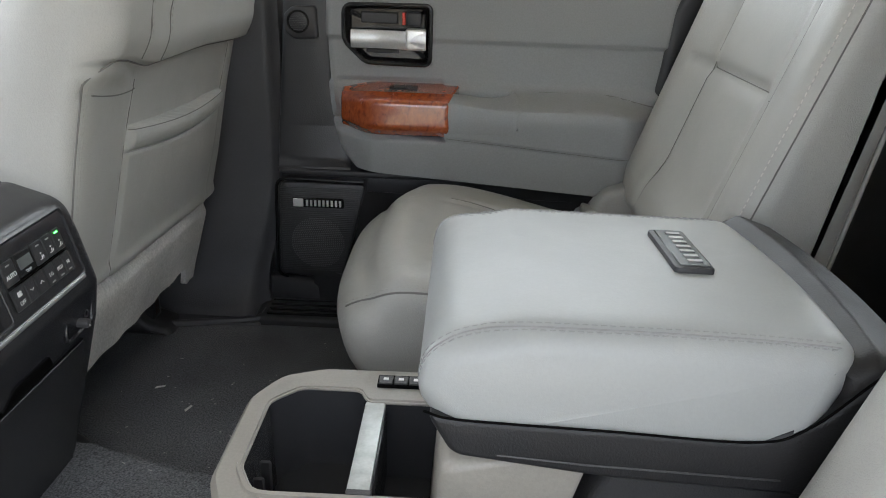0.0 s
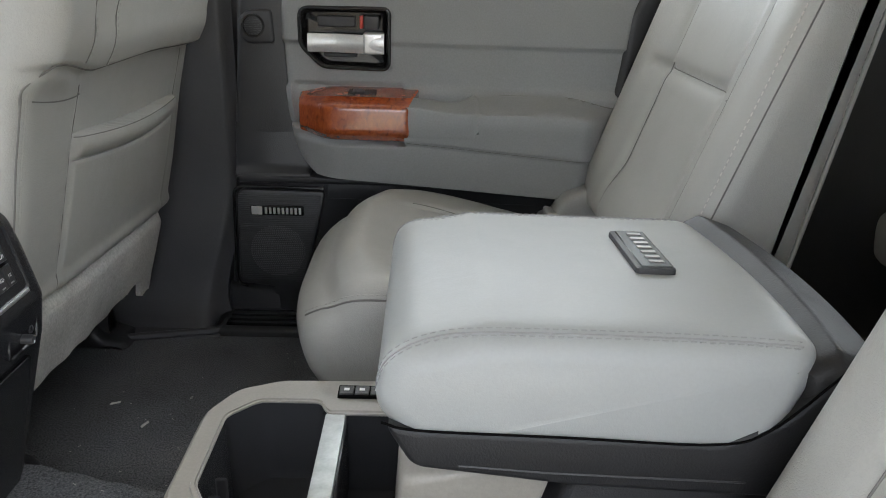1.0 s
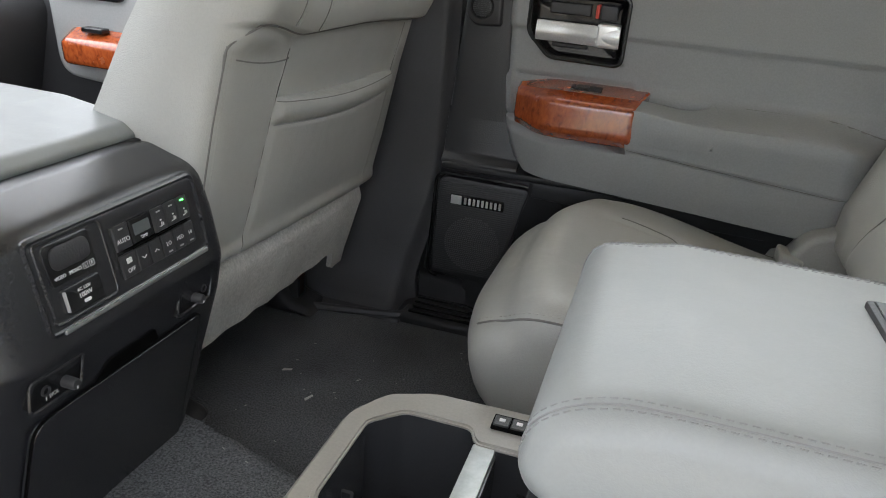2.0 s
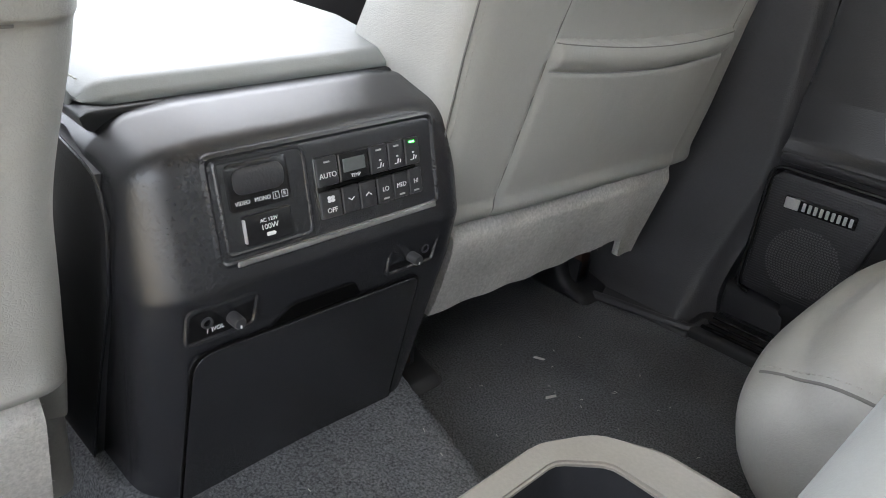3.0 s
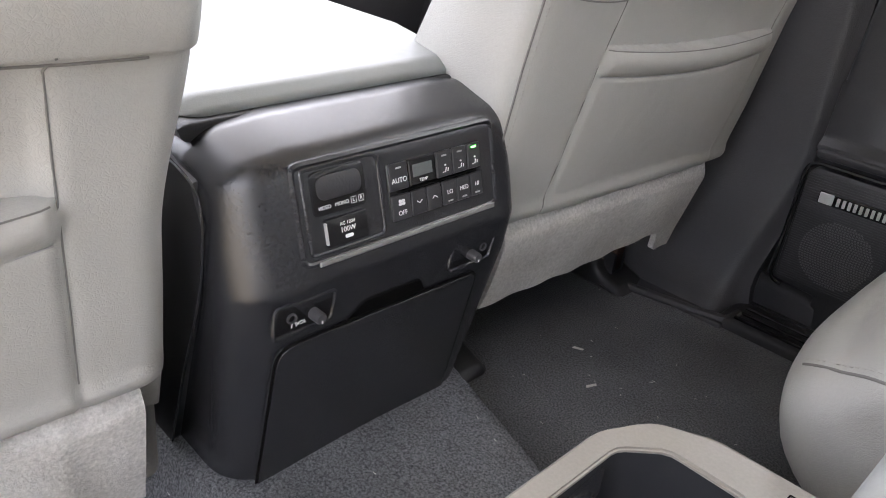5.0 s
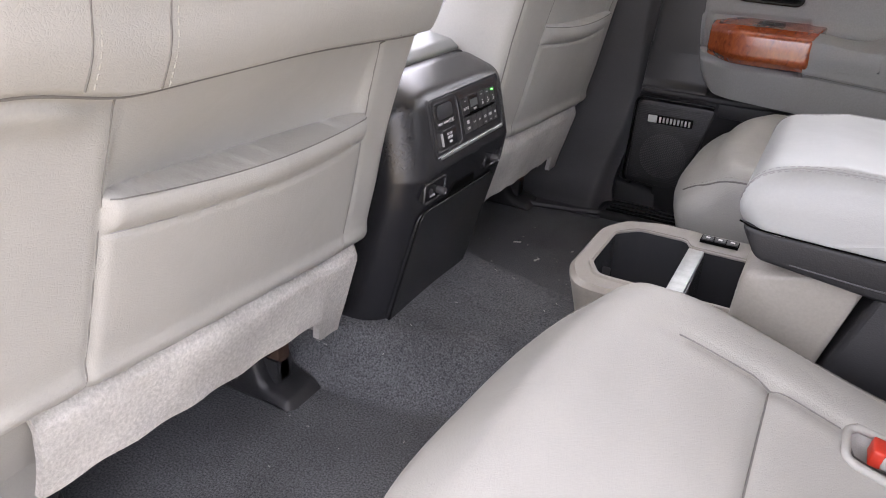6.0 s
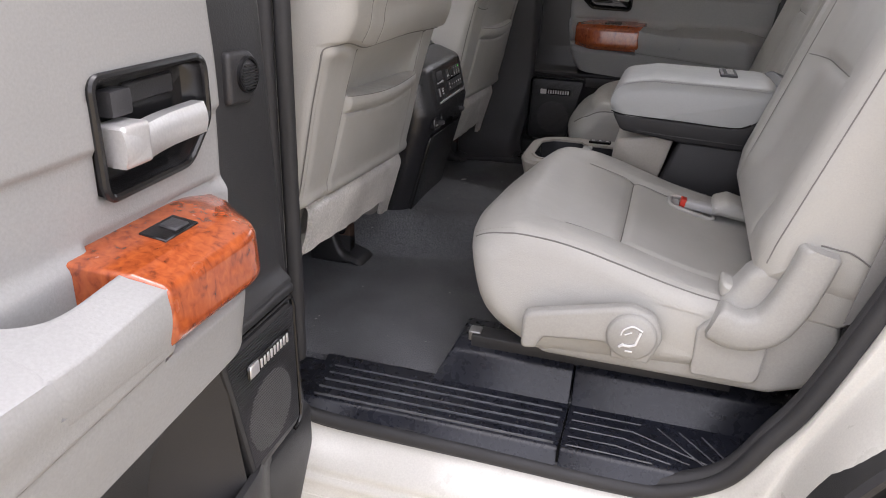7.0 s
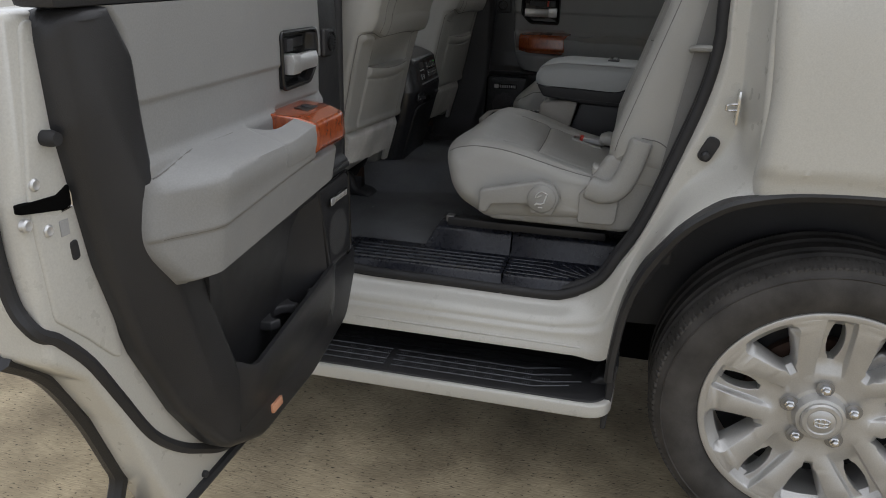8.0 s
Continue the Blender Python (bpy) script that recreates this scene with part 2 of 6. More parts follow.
def part(name, bm, material, parent=None, label="", sharp=38):
    """One bmesh as one mesh object under its thing."""
    bmesh.ops.recalc_face_normals(bm, faces=bm.faces)
    lim = radians(sharp)
    for f in bm.faces:
        f.smooth = True
    for e in bm.edges:
        if len(e.link_faces) == 2 and e.calc_face_angle(0) > lim:
            e.smooth = False
    me = bpy.data.meshes.new(name)
    bm.to_mesh(me)
    bm.free()
    me.materials.append(material)
    ob = new(name, me)
    ob.parent = parent
    if label:
        ob["label"] = label
    return ob


def fillet(pts, n=5):
    """A closed outline with rounded corners; pts are (u, v, radius)."""
    out = []
    k = len(pts)
    for i in range(k):
        p = Vector(pts[i][:2])
        r = pts[i][2] if len(pts[i]) > 2 else 0
        a, b = Vector(pts[i - 1][:2]) - p, Vector(pts[(i + 1) % k][:2]) - p
        if r <= 0 or a.length < 1e-6 or b.length < 1e-6:
            out.append(p)
            continue
        ang = a.angle(b)
        d = min(r / math.tan(ang / 2), 0.49 * a.length, 0.49 * b.length)
        s, e = p + a.normalized() * d, p + b.normalized() * d
        for j in range(n + 1):
            t = j / n
            out.append((1 - t) ** 2 * s + 2 * t * (1 - t) * p + t * t * e)
    return out


def dense(ring, res):
    out = []
    for i, p in enumerate(ring):
        q = ring[(i + 1) % len(ring)]
        m = max(1, int((q - p).length / res)) if res else 1
        out += [p + (q - p) * (j / m) for j in range(m)]
    return out


def place3(axis, u, v, w):
    return (u, w, v) if axis == "y" else (w, u, v) if axis == "x" else (u, v, w)


def inset_ring(ring, nor, d):
    """The outline drawn in by d; runs that turn inside out are closed up."""
    q = [p - m * d for p, m in zip(ring, nor)]
    k = len(q)
    for _ in range(60 if d else 0):
        done = True
        for i in range(k):
            j = (i + 1) % k
            if (q[j] - q[i]).dot(ring[j] - ring[i]) < -1e-12:
                q[i] = q[j] = (q[i] + q[j]) / 2
                done = False
        if done:
            break
    return q


def prism(pts, axis, a, b, r=0.0, n=4, res=0, steps=1, deform=None, bm=None, corner=5):
    """An outline drawn along an axis from a to b, with its end edges rounded by r. axis y: (x, z) outline; x: (y, z); z: (x, y)."""
    bm = bm or bmesh.new()
    ring = dense(fillet(pts, corner), res)
    k = len(ring)
    area = sum(ring[i].x * ring[(i + 1) % k].y - ring[(i + 1) % k].x * ring[i].y for i in range(k))
    sg = 1 if area > 0 else -1
    nor = []
    for i in range(k):
        t = ring[(i + 1) % k] - ring[i - 1]
        nor.append(Vector((t.y, -t.x)).normalized() * sg if t.length > 1e-9 else Vector((0, 0)))
    st = []
    if r > 0:
        st += [(a + r * (1 - math.cos(math.pi / 2 * j / n)), r * (1 - math.sin(math.pi / 2 * j / n))) for j in range(n)]
    lo, hi = a + r, b - r
    st += [(lo + (hi - lo) * j / steps, 0.0) for j in range(steps + 1)]
    if r > 0:
        st += [(b - r * (1 - math.cos(math.pi / 2 * j / n)), r * (1 - math.sin(math.pi / 2 * j / n))) for j in reversed(range(n))]
    rings = []
    for w, inset in st:
        row = []
        for q in inset_ring(ring, nor, inset):
            c = Vector(place3(axis, q.x, q.y, w))
            row.append(bm.verts.new(deform(c) if deform else c))
        rings.append(row)
    for r0, r1 in zip(rings, rings[1:]):
        for i in range(k):
            bm.faces.new((r0[i], r0[(i + 1) % k], r1[(i + 1) % k], r1[i]))
    bm.faces.new(rings[0])
    bm.faces.new(rings[-1])
    return bm


def rbox(x0, x1, y0, y1, z0, z1, r=0.004, seg=2, bm=None):
    """A box with rounded edges."""
    out = bmesh.new()
    bmesh.ops.create_cube(out, size=1)
    for v in out.verts:
        v.co = ((x0 + x1) / 2 + v.co.x * (x1 - x0), (y0 + y1) / 2 + v.co.y * (y1 - y0), (z0 + z1) / 2 + v.co.z * (z1 - z0))
    if r:
        bmesh.ops.bevel(out, geom=out.edges[:], offset=r, segments=seg, affect="EDGES", profile=0.6)
    if bm:
        join(bm, out)
        return bm
    return out


def join(bm, other):
    """Adds the second bmesh to the first."""
    m = {v: bm.verts.new(v.co) for v in other.verts}
    for f in other.faces:
        bm.faces.new([m[v] for v in f.verts])
    other.free()


def tube(pts, r, seg=8, bm=None, closed=False):
    """A round bar along a line."""
    bm = bm or bmesh.new()
    pts = [Vector(p) for p in pts]
    rows = []
    up = None
    for i, p in enumerate(pts):
        a = pts[i - 1] if i or closed else p
        b = pts[(i + 1) % len(pts)] if i < len(pts) - 1 or closed else p
        t = (b - a).normalized()
        if up is None:
            up = t.orthogonal().normalized()
        up = (up - t * up.dot(t)).normalized()
        s = t.cross(up)
        rows.append([bm.verts.new(p + (up * math.cos(2 * math.pi * j / seg) + s * math.sin(2 * math.pi * j / seg)) * r) for j in range(seg)])
    pairs = list(zip(rows, rows[1:])) + ([(rows[-1], rows[0])] if closed else [])
    for a, b in pairs:
        for j in range(seg):
            bm.faces.new((a[j], a[(j + 1) % seg], b[(j + 1) % seg], b[j]))
    if not closed:
        bm.faces.new(rows[0])
        bm.faces.new(rows[-1])
    return bm


def curve(pts, n=8):
    """A smooth line through the given places."""
    p = [Vector(q) for q in pts]
    p = [p[0] * 2 - p[1]] + p + [p[-1] * 2 - p[-2]]
    out = []
    for i in range(1, len(p) - 2):
        for j in range(n):
            t = j / n
            out.append(0.5 * ((2 * p[i]) + (p[i + 1] - p[i - 1]) * t + (2 * p[i - 1] - 5 * p[i] + 4 * p[i + 1] - p[i + 2]) * t * t + (3 * p[i] - p[i - 1] - 3 * p[i + 1] + p[i + 2]) * t ** 3))
    return out + [p[-2]]


def along(pts, step):
    """Places and ways at even steps along a line."""
    out = []
    left = 0.0
    for a, b in zip(pts, pts[1:]):
        d = (b - a).length
        if d < 1e-9:
            continue
        t = left
        while t < d:
            out.append((a + (b - a) * (t / d), (b - a).normalized()))
            t += step
        left = t - d
    return out


def stitches(pts, step=0.0075, length=0.005, r=0.0008):
    bm = bmesh.new()
    for p, w in along(pts, step):
        tube([p - w * length / 2, p, p + w * length / 2], r, 5, bm)
    return bm


def laid(bm, pts, way, lift=0.0):
    """A line laid onto a surface, coming along way."""
    tree = BVHTree.FromBMesh(bm)
    way = Vector(way).normalized()
    out = []
    for p in pts:
        hit = tree.ray_cast(Vector(p) - way * 0.12, way, 0.3)[0]
        if hit is not None:
            out.append(hit - way * lift)
    return out


def lathe(profile, axis="y", centre=(0, 0, 0), seg=48, bm=None, closed=False):
    """A turned shape; profile is (radius, distance along the axis)."""
    bm = bm or bmesh.new()
    rows = []
    for rad, w in profile:
        row = []
        for j in range(seg):
            t = 2 * math.pi * j / seg
            c = Vector(place3(axis, rad * math.cos(t), rad * math.sin(t), w)) + Vector(centre)
            row.append(bm.verts.new(c))
        rows.append(row)
    pairs = list(zip(rows, rows[1:])) + ([(rows[-1], rows[0])] if closed else [])
    for a, b in pairs:
        for j in range(seg):
            bm.faces.new((a[j], a[(j + 1) % seg], b[(j + 1) % seg], b[j]))
    if not closed:
        bm.faces.new(rows[0])
        bm.faces.new(rows[-1])
    return bm


def sheet(nu, nv, fn, thick):
    """A curved panel: fn(u, v) gives the face and thick(u, v) the way to its back."""
    bm = bmesh.new()
    a = [[bm.verts.new(fn(i / nu, j / nv)) for i in range(nu + 1)] for j in range(nv + 1)]
    b = [[bm.verts.new(Vector(fn(i / nu, j / nv)) + Vector(thick)) for i in range(nu + 1)] for j in range(nv + 1)]
    for j in range(nv):
        for i in range(nu):
            bm.faces.new((a[j][i], a[j][i + 1], a[j + 1][i + 1], a[j + 1][i]))
            bm.faces.new((b[j][i], b[j + 1][i], b[j + 1][i + 1], b[j][i + 1]))
    for i in range(nu):
        bm.faces.new((a[0][i], b[0][i], b[0][i + 1], a[0][i + 1]))
        bm.faces.new((a[nv][i], a[nv][i + 1], b[nv][i + 1], b[nv][i]))
    for j in range(nv):
        bm.faces.new((a[j][0], a[j + 1][0], b[j + 1][0], b[j][0]))
        bm.faces.new((a[j][nu], b[j][nu], b[j + 1][nu], a[j + 1][nu]))
    return bm


def moved(bm, m):
    bmesh.ops.transform(bm, matrix=m, verts=bm.verts)
    return bm


def text(parent, body, size, m, material, name="lettering"):
    c = bpy.data.curves.new(name, "FONT")
    c.body, c.size, c.extrude, c.align_x, c.align_y = body, size, 0.0002, "CENTER", "CENTER"
    c.materials.append(material)
    ob = new(name, c)
    ob.parent = parent
    ob.matrix_local = m
    return ob


def smooth(t, a, b):
    t = max(0.0, min(1.0, (t - a) / (b - a)))
    return t * t * (3 - 2 * t)


CENTRE = 0.013


# ---- ground and cabin shell ----
def ground():
    bm = bmesh.new()
    v = [bm.verts.new(p) for p in ((-400, -400, 0), (400, -400, 0), (400, 400, 0), (-400, 400, 0))]
    bm.faces.new(v)
    ob = part("ground", bm, CONCRETE)
    tagged(ob, "stained tan broom-finished concrete under the vehicle", "ground", kind="structure")


def floor_height(x, y):
    d = abs(y - CENTRE)
    edge = 0.165 - 0.28 * max(0.0, x + 0.73)
    edge = max(0.10, edge)
    h = 0.098 * (1 - smooth(d, edge, edge + 0.05)) + 0.006 * (1 - smooth(d, 0.0, edge))
    h *= 1 - smooth(x, -0.45, -0.1)
    return 0.637 + h


def cabin_floor():
    def fn(u, v):
        x = -1.7 + 3.4 * u
        y0 = -0.672 + 0.13 * smooth(x, 0.10, 0.20)
        y = y0 + (0.728 - y0) * v
        return (x, y, floor_height(x, y))

    ob = part("floor", sheet(120, 90, fn, (0, 0, -0.03)), CARPET)
    tagged(ob, "worn charcoal carpet covering the cabin floor and tunnel", "floor", kind="structure")


def shell():
    w = new("wall_right")
    tagged(w, "black plastic pillar and sill trim beside the closed door", "interior trim", kind="structure")

    def pillar(u, v):
        z = 0.60 + 1.28 * v
        k = 1 - smooth(z, 0.62, 0.95)
        foot = (1 - smooth(z, 0.625, 0.73)) ** 2
        x0, x1 = -0.80 - 0.20 * k, -0.563 - 0.045 * k + 0.022 * foot
        x = x0 + (x1 - x0) * u
        y = 0.795 - 0.045 * k * smooth(u, 0.0, 0.3) + 0.03 * (1 - smooth(u, 0.0, 0.25)) * (1 - k) - 0.052 * foot * (1 - smooth(u, 0.88, 1.0))
        y += 0.020 * smooth(u, 0.90, 1.0)
        return (x, y, z)

    part("pillar_trim", sheet(40, 60, pillar, (0, 0.06, 0)), PILLAR, w, "dark grey grained centre pillar trim")
    part("sill_trim", prism([(0.70, 0.60, 0), (0.70, 0.655, 0.012), (0.80, 0.66, 0.01), (0.80, 0.60, 0)], "x", -0.615, 0.6, 0.008), BLACK, w)
    bm = bmesh.new()
    for k in range(4):
        rbox(-0.59, 0.3, 0.712 + 0.02 * k, 0.718 + 0.02 * k, 0.655, 0.660, 0.001, 1, bm)
    part("tread_ridge", bm, BLACK_SMOOTH, w)
    part("mat_edge", prism([(0.690, 0.63, 0), (0.692, 0.643, 0.006), (0.72, 0.650, 0.01), (0.74, 0.63, 0)], "x", -1.0, -0.60, 0.006), PILLAR, w)
    part("mat_edging", tube(curve([(-0.80, 0.672, 0.642), (-0.70, 0.690, 0.644), (-0.625, 0.702, 0.647), (-0.600, 0.712, 0.649), (-0.592, 0.735, 0.655)]), 0.008, 8), PILLAR, w)
    part("lower_side", rbox(-1.70, 1.9, 0.86, 0.93, 0.40, 0.64, 0), DARK, w)
    part("rear_side", prism([(0.34, 0.60, 0), (1.9, 0.60, 0), (1.9, 1.36, 0), (0.30, 1.36, 0)], "y", 0.80, 0.93, 0.02), CHARCOAL, w)
    part("front_pillar", prism([(-1.75, 0.60, 0), (-1.62, 0.60, 0), (-1.62, 1.35, 0), (-1.30, 1.86, 0), (-1.42, 1.86, 0), (-1.75, 1.40, 0)], "y", 0.80, 0.93, 0.01), CHARCOAL, w)
    part("rear_pillar", rbox(0.36, 0.50, 0.82, 0.93, 1.3, 1.88, 0.02), CHARCOAL, w)
    part("end_pillar", rbox(1.7, 1.9, 0.82, 0.93, 1.3, 1.88, 0.02), CHARCOAL, w)
    # Unseen panes, added to trim the daylight from the far side.
    part("rear_door_glass", rbox(-0.54, 0.36, 0.880, 0.884, 1.36, 1.87, 0), GLASS, w, "nearly clear window pane, unseen, added to trim the daylight")
    part("quarter_glass", rbox(0.50, 1.70, 0.880, 0.884, 1.36, 1.87, 0), GLASS, w, "nearly clear window pane, unseen, added to trim the daylight")
    bm = rbox(-1.12, 1.9, -0.90, 0.93, 1.86, 1.92, 0.01)
    c = part("ceiling", bm, HEADLINER)
    tagged(c, "pale cloth headliner over the cabin", "ceiling", kind="structure")
    f = part("wall_front", prism([(-1.75, 0.4, 0), (-1.62, 0.4, 0), (-1.50, 0.95, 0.05), (-1.45, 1.15, 0.06), (-1.75, 1.25, 0.05)], "y", -0.86, 0.86, 0.02), CHARCOAL)
    tagged(f, "dark dashboard closing the front of the cabin", "dashboard", kind="structure")
    r = part("wall_rear", rbox(1.88, 1.95, -0.9, 0.93, 0.4, 1.30, 0.01), CHARCOAL)
    part("tailgate_glass", rbox(1.90, 1.904, -0.88, 0.90, 1.30, 1.87, 0), GLASS, r, "nearly clear window pane, unseen, added to trim the daylight")
    tagged(r, "dark tailgate trim closing the rear of the cabin", "tailgate", kind="structure")


ground()
cabin_floor()
shell()


# ---- car body, near side ----
def wheel_arch():
    """The arch opening's outline, and the way outwards at each place."""
    half = [(0.092, 0.44), (0.094, 0.50), (0.110, 0.634), (0.145, 0.738), (0.212, 0.843), (0.285, 0.905), (0.350, 0.934), (0.45, 0.955), (0.60, 0.963)]
    pts = curve([(x, 0, z) for x, z in half] + [(1.2 - x, 0, z) for x, z in reversed(half[:-1])], 6)
    out = []
    for i, p in enumerate(pts):
        w = (pts[min(i + 1, len(pts) - 1)] - pts[max(i - 1, 0)]).normalized()
        out.append((p, Vector((-w.z, 0, w.x))))
    return out


def car_body():
    car = thing("car_body", "white painted sport utility vehicle body with rear door aperture", "car body")
    rim = wheel_arch()
    # rear quarter: rounded front edge, body crease and wheel arch
    def quarter(u, v):
        w = 1.54 * u ** 2.2
        x = 0.360 + w
        low = 0.45
        for (p, _), (q, _) in zip(rim, rim[1:]):
            if p.x <= x < q.x:
                low = p.z + (q.z - p.z) * (x - p.x) / (q.x - p.x)
        z = low + (1.86 - low) * v
        edge = -0.008 + 0.006 * smooth(z, 0.92, 1.15) - 0.022 * smooth(z, 1.12, 1.40) - 0.02 * smooth(z, 1.40, 1.86)
        bend = 0.045 - math.sqrt(max(0.0, 0.045 ** 2 - max(0.0, 0.045 - w) ** 2))
        fall = 0.012 * (1 - smooth(z, 0.985, 1.0)) + 0.020 * (1 - smooth(z, 0.85, 0.99)) + 0.05 * smooth(z, 1.15, 1.9) ** 1.5
        return (x + edge * (1 - u), -0.968 + 0.8 * bend + fall, z)

    part("quarter_panel", sheet(90, 60, quarter, (0, 0.03, 0)), PAINT, car)
    # shut face from the seal out to the quarter panel
    inner = [(-0.66, 0.600), (-0.60, 0.584), (-0.34, 0.581), (-0.10, 0.578), (-0.03, 0.588), (0.045, 0.632), (0.098, 0.715), (0.142, 0.80), (0.198, 0.965), (0.245, 1.125), (0.262, 1.24), (0.259, 1.34), (0.25, 1.86)]
    outer = [(-0.66, 0.462), (-0.60, 0.462), (-0.34, 0.462), (-0.10, 0.462), (0.0, 0.462), (0.088, 0.466), (0.106, 0.60), (0.143, 0.730), (0.222, 0.850), (0.352, 0.932), (0.358, 1.05), (0.340, 1.34), (0.312, 1.86)]
    ci, co = curve([(a, 0, b) for a, b in inner], 8), curve([(a, 0, b) for a, b in outer], 8)
    m = len(ci) - 1

    def face(u, v):
        i = min(m, int(round(u * m)))
        a, b = ci[i], co[i]
        p = a + (b - a) * v
        sill = max(1 - smooth(p.x, -0.02, 0.13), 1 - smooth(p.z, 0.50, 0.78))
        low = -0.805 - 0.055 * smooth(v, 0.0, 0.42) - 0.010 * smooth(v, 0.48, 0.56) - 0.012 * smooth(v, 0.60, 1.0)
        high = -0.805 - 0.016 * smooth(v, 0.0, 0.15) - 0.109 * smooth(v, 0.50, 1.0) ** 1.3
        return (p.x, low * sill + high * (1 - sill), p.z)

    part("rocker_panel", sheet(m, 30, face, (0, 0.03, 0)), PAINT, car, "white painted sill and door shut face", 50)
    part("panel_fold", tube([p + Vector((0.006, -0.921, 0)) for p in co if p.z > 0.925], 0.013, 10), PAINT, car)
    # pressed beads on the sill
    part("sill_bead", tube(curve([(-0.66, -0.860, 0.520), (-0.3, -0.860, 0.516), (-0.05, -0.860, 0.508)]), 0.004), PAINT, car)
    part("sill_bead", tube(curve([(-0.66, -0.873, 0.487), (-0.3, -0.876, 0.486), (0.02, -0.876, 0.483)]), 0.0030), PAINT, car)
    # rubber seal round the opening
    ring = curve([(-0.675, -0.803, 1.86), (-0.680, -0.803, 1.2), (-0.682, -0.803, 0.80), (-0.680, -0.803, 0.68), (-0.665, -0.803, 0.615), (-0.60, -0.803, 0.596), (-0.34, -0.803, 0.592)] + [(x - (0.008 if z > 0.65 else 0), -0.803, z + (0.011 if z < 0.65 else 0.004)) for x, z in inner[3:]], 8)
    part("weatherstrip", tube(ring, 0.013, 10), RUBBER, car, "black rubber door seal")
    part("weatherstrip", tube([p + Vector((0.022 if p.z > 0.7 and p.x < -0.5 else 0, 0.014, 0.010 if p.x > -0.5 else 0)) for p in ring], 0.013, 10), RUBBER, car, "black rubber door seal")
    # front pillar of the opening
    part("b_pillar", prism([(-0.84, 0.40, 0), (-0.69, 0.40, 0), (-0.685, 0.60, 0.02), (-0.680, 1.86, 0), (-0.84, 1.86, 0)], "y", -0.865, -0.795, 0.02), PAINT, car)
    part("pillar_trim", prism([(-0.86, 0.62, 0), (-0.70, 0.62, 0.02), (-0.69, 1.86, 0), (-0.86, 1.86, 0)], "y", -0.795, -0.74, 0.015), BLACK, car)
    part("front_side", rbox(-1.70, -0.80, -0.93, -0.86, 0.45, 1.34, 0.02), PAINT, car)
    part("roof_rail", rbox(-1.35, 1.9, -0.93, -0.82, 1.84, 1.93, 0.02), PAINT, car)
    part("far_side", rbox(-0.66, 0.34, 0.935, 0.95, 0.42, 1.33, 0.005), PAINT, car)
    part("front_far_side", rbox(-1.7, -0.68, 0.935, 0.95, 0.42, 1.33, 0.005), PAINT, car)
    part("rear_far_side", rbox(0.36, 1.9, 0.935, 0.95, 0.42, 1.33, 0.005), PAINT, car)
    # dark inner trim behind the rear of the opening
    part("quarter_trim", prism([(0.148, 0.80, 0), (0.27, 1.20, 0), (0.275, 1.86, 0), (1.9, 1.86, 0), (1.9, 0.985, 0), (0.45, 0.985, 0), (0.30, 0.93, 0), (0.20, 0.86, 0)], "y", -0.790, -0.775, 0.005), CHARCOAL, car)
    # wheel house
    bm = bmesh.new()
    rows = [[bm.verts.new(p + n * (-0.012 + (k + 0.012) * smooth(p.z, 0.52, 0.72)) + Vector((0, y, 0))) for p, n in rim] for k, y in ((-0.018, -0.90), (-0.012, -0.87), (-0.055, -0.82), (-0.060, -0.60))]
    rows.append([bm.verts.new((0.6 + (p.x - 0.6) * 0.3, -0.58, 0.45 + (p.z - 0.45) * 0.3)) for p, n in rim])
    for a, c in zip(rows, rows[1:]):
        for i in range(len(a) - 1):
            bm.faces.new((a[i], a[i + 1], c[i + 1], c[i]))
    part("wheel_house", bm, PILLAR, car, "dark grey plastic wheel house liner")
    # Added dark wall stands for the shaded ground ahead of the tyre.
    part("shade_wall", prism([(0.098, 0.46, 0), (0.120, 0.46, 0), (0.104, 0.27, 0.01), (0.090, 0.27, 0.01)], "y", -0.905, -0.60, 0.004), RUBBER, car)
    bm = bmesh.new()
    rows = [[bm.verts.new(p + n * k + Vector((0, y, 0))) for p, n in rim] for k, y in ((0.004, -0.90), (0.004, -0.952), (-0.003, -0.960), (-0.016, -0.953), (-0.020, -0.93), (-0.018, -0.89))]
    for a, c in zip(rows, rows[1:] + rows[:1]):
        for i in range(len(a) - 1):
            bm.faces.new((a[i], a[i + 1], c[i + 1], c[i]))
    part("wheel_arch_trim", bm, BLACK, car, "black plastic wheel arch flare")
    # under the body
    part("underbody", rbox(-1.7, 0.10, -0.78, 0.8, 0.385, 0.56, 0.02), DARK, car)
    part("rear_underbody", rbox(0.10, 1.9, -0.56, 0.8, 0.30, 0.56, 0.02), DARK, car)
    # striker loop and door switch
    st = part("striker_plate", rbox(0.304, 0.310, -0.866, -0.830, 1.076, 1.150, 0.002), CHROME, car)
    part("striker_loop", tube([Vector(p) for p in ((0.306, -0.850, 1.106), (0.288, -0.858, 1.106), (0.283, -0.860, 1.108), (0.283, -0.860, 1.117), (0.288, -0.858, 1.119), (0.306, -0.850, 1.119))], 0.0035), CHROME, car)
    part("door_switch", moved(prism([(-0.016, -0.03, 0.015), (0.016, -0.03, 0.015), (0.016, 0.03, 0.015), (-0.016, 0.03, 0.015)], "y", -0.006, 0.006, 0.003), pose(0.262, -0.826, 1.010, 0, 25, 0)), RUBBER, car, "black rubber door switch")
    part("switch_plunger", lathe([(0.009, 0), (0.009, -0.012), (0.005, -0.016)], "y", (0.256, -0.830, 0.997), 16), CHARCOAL, car)
    return car


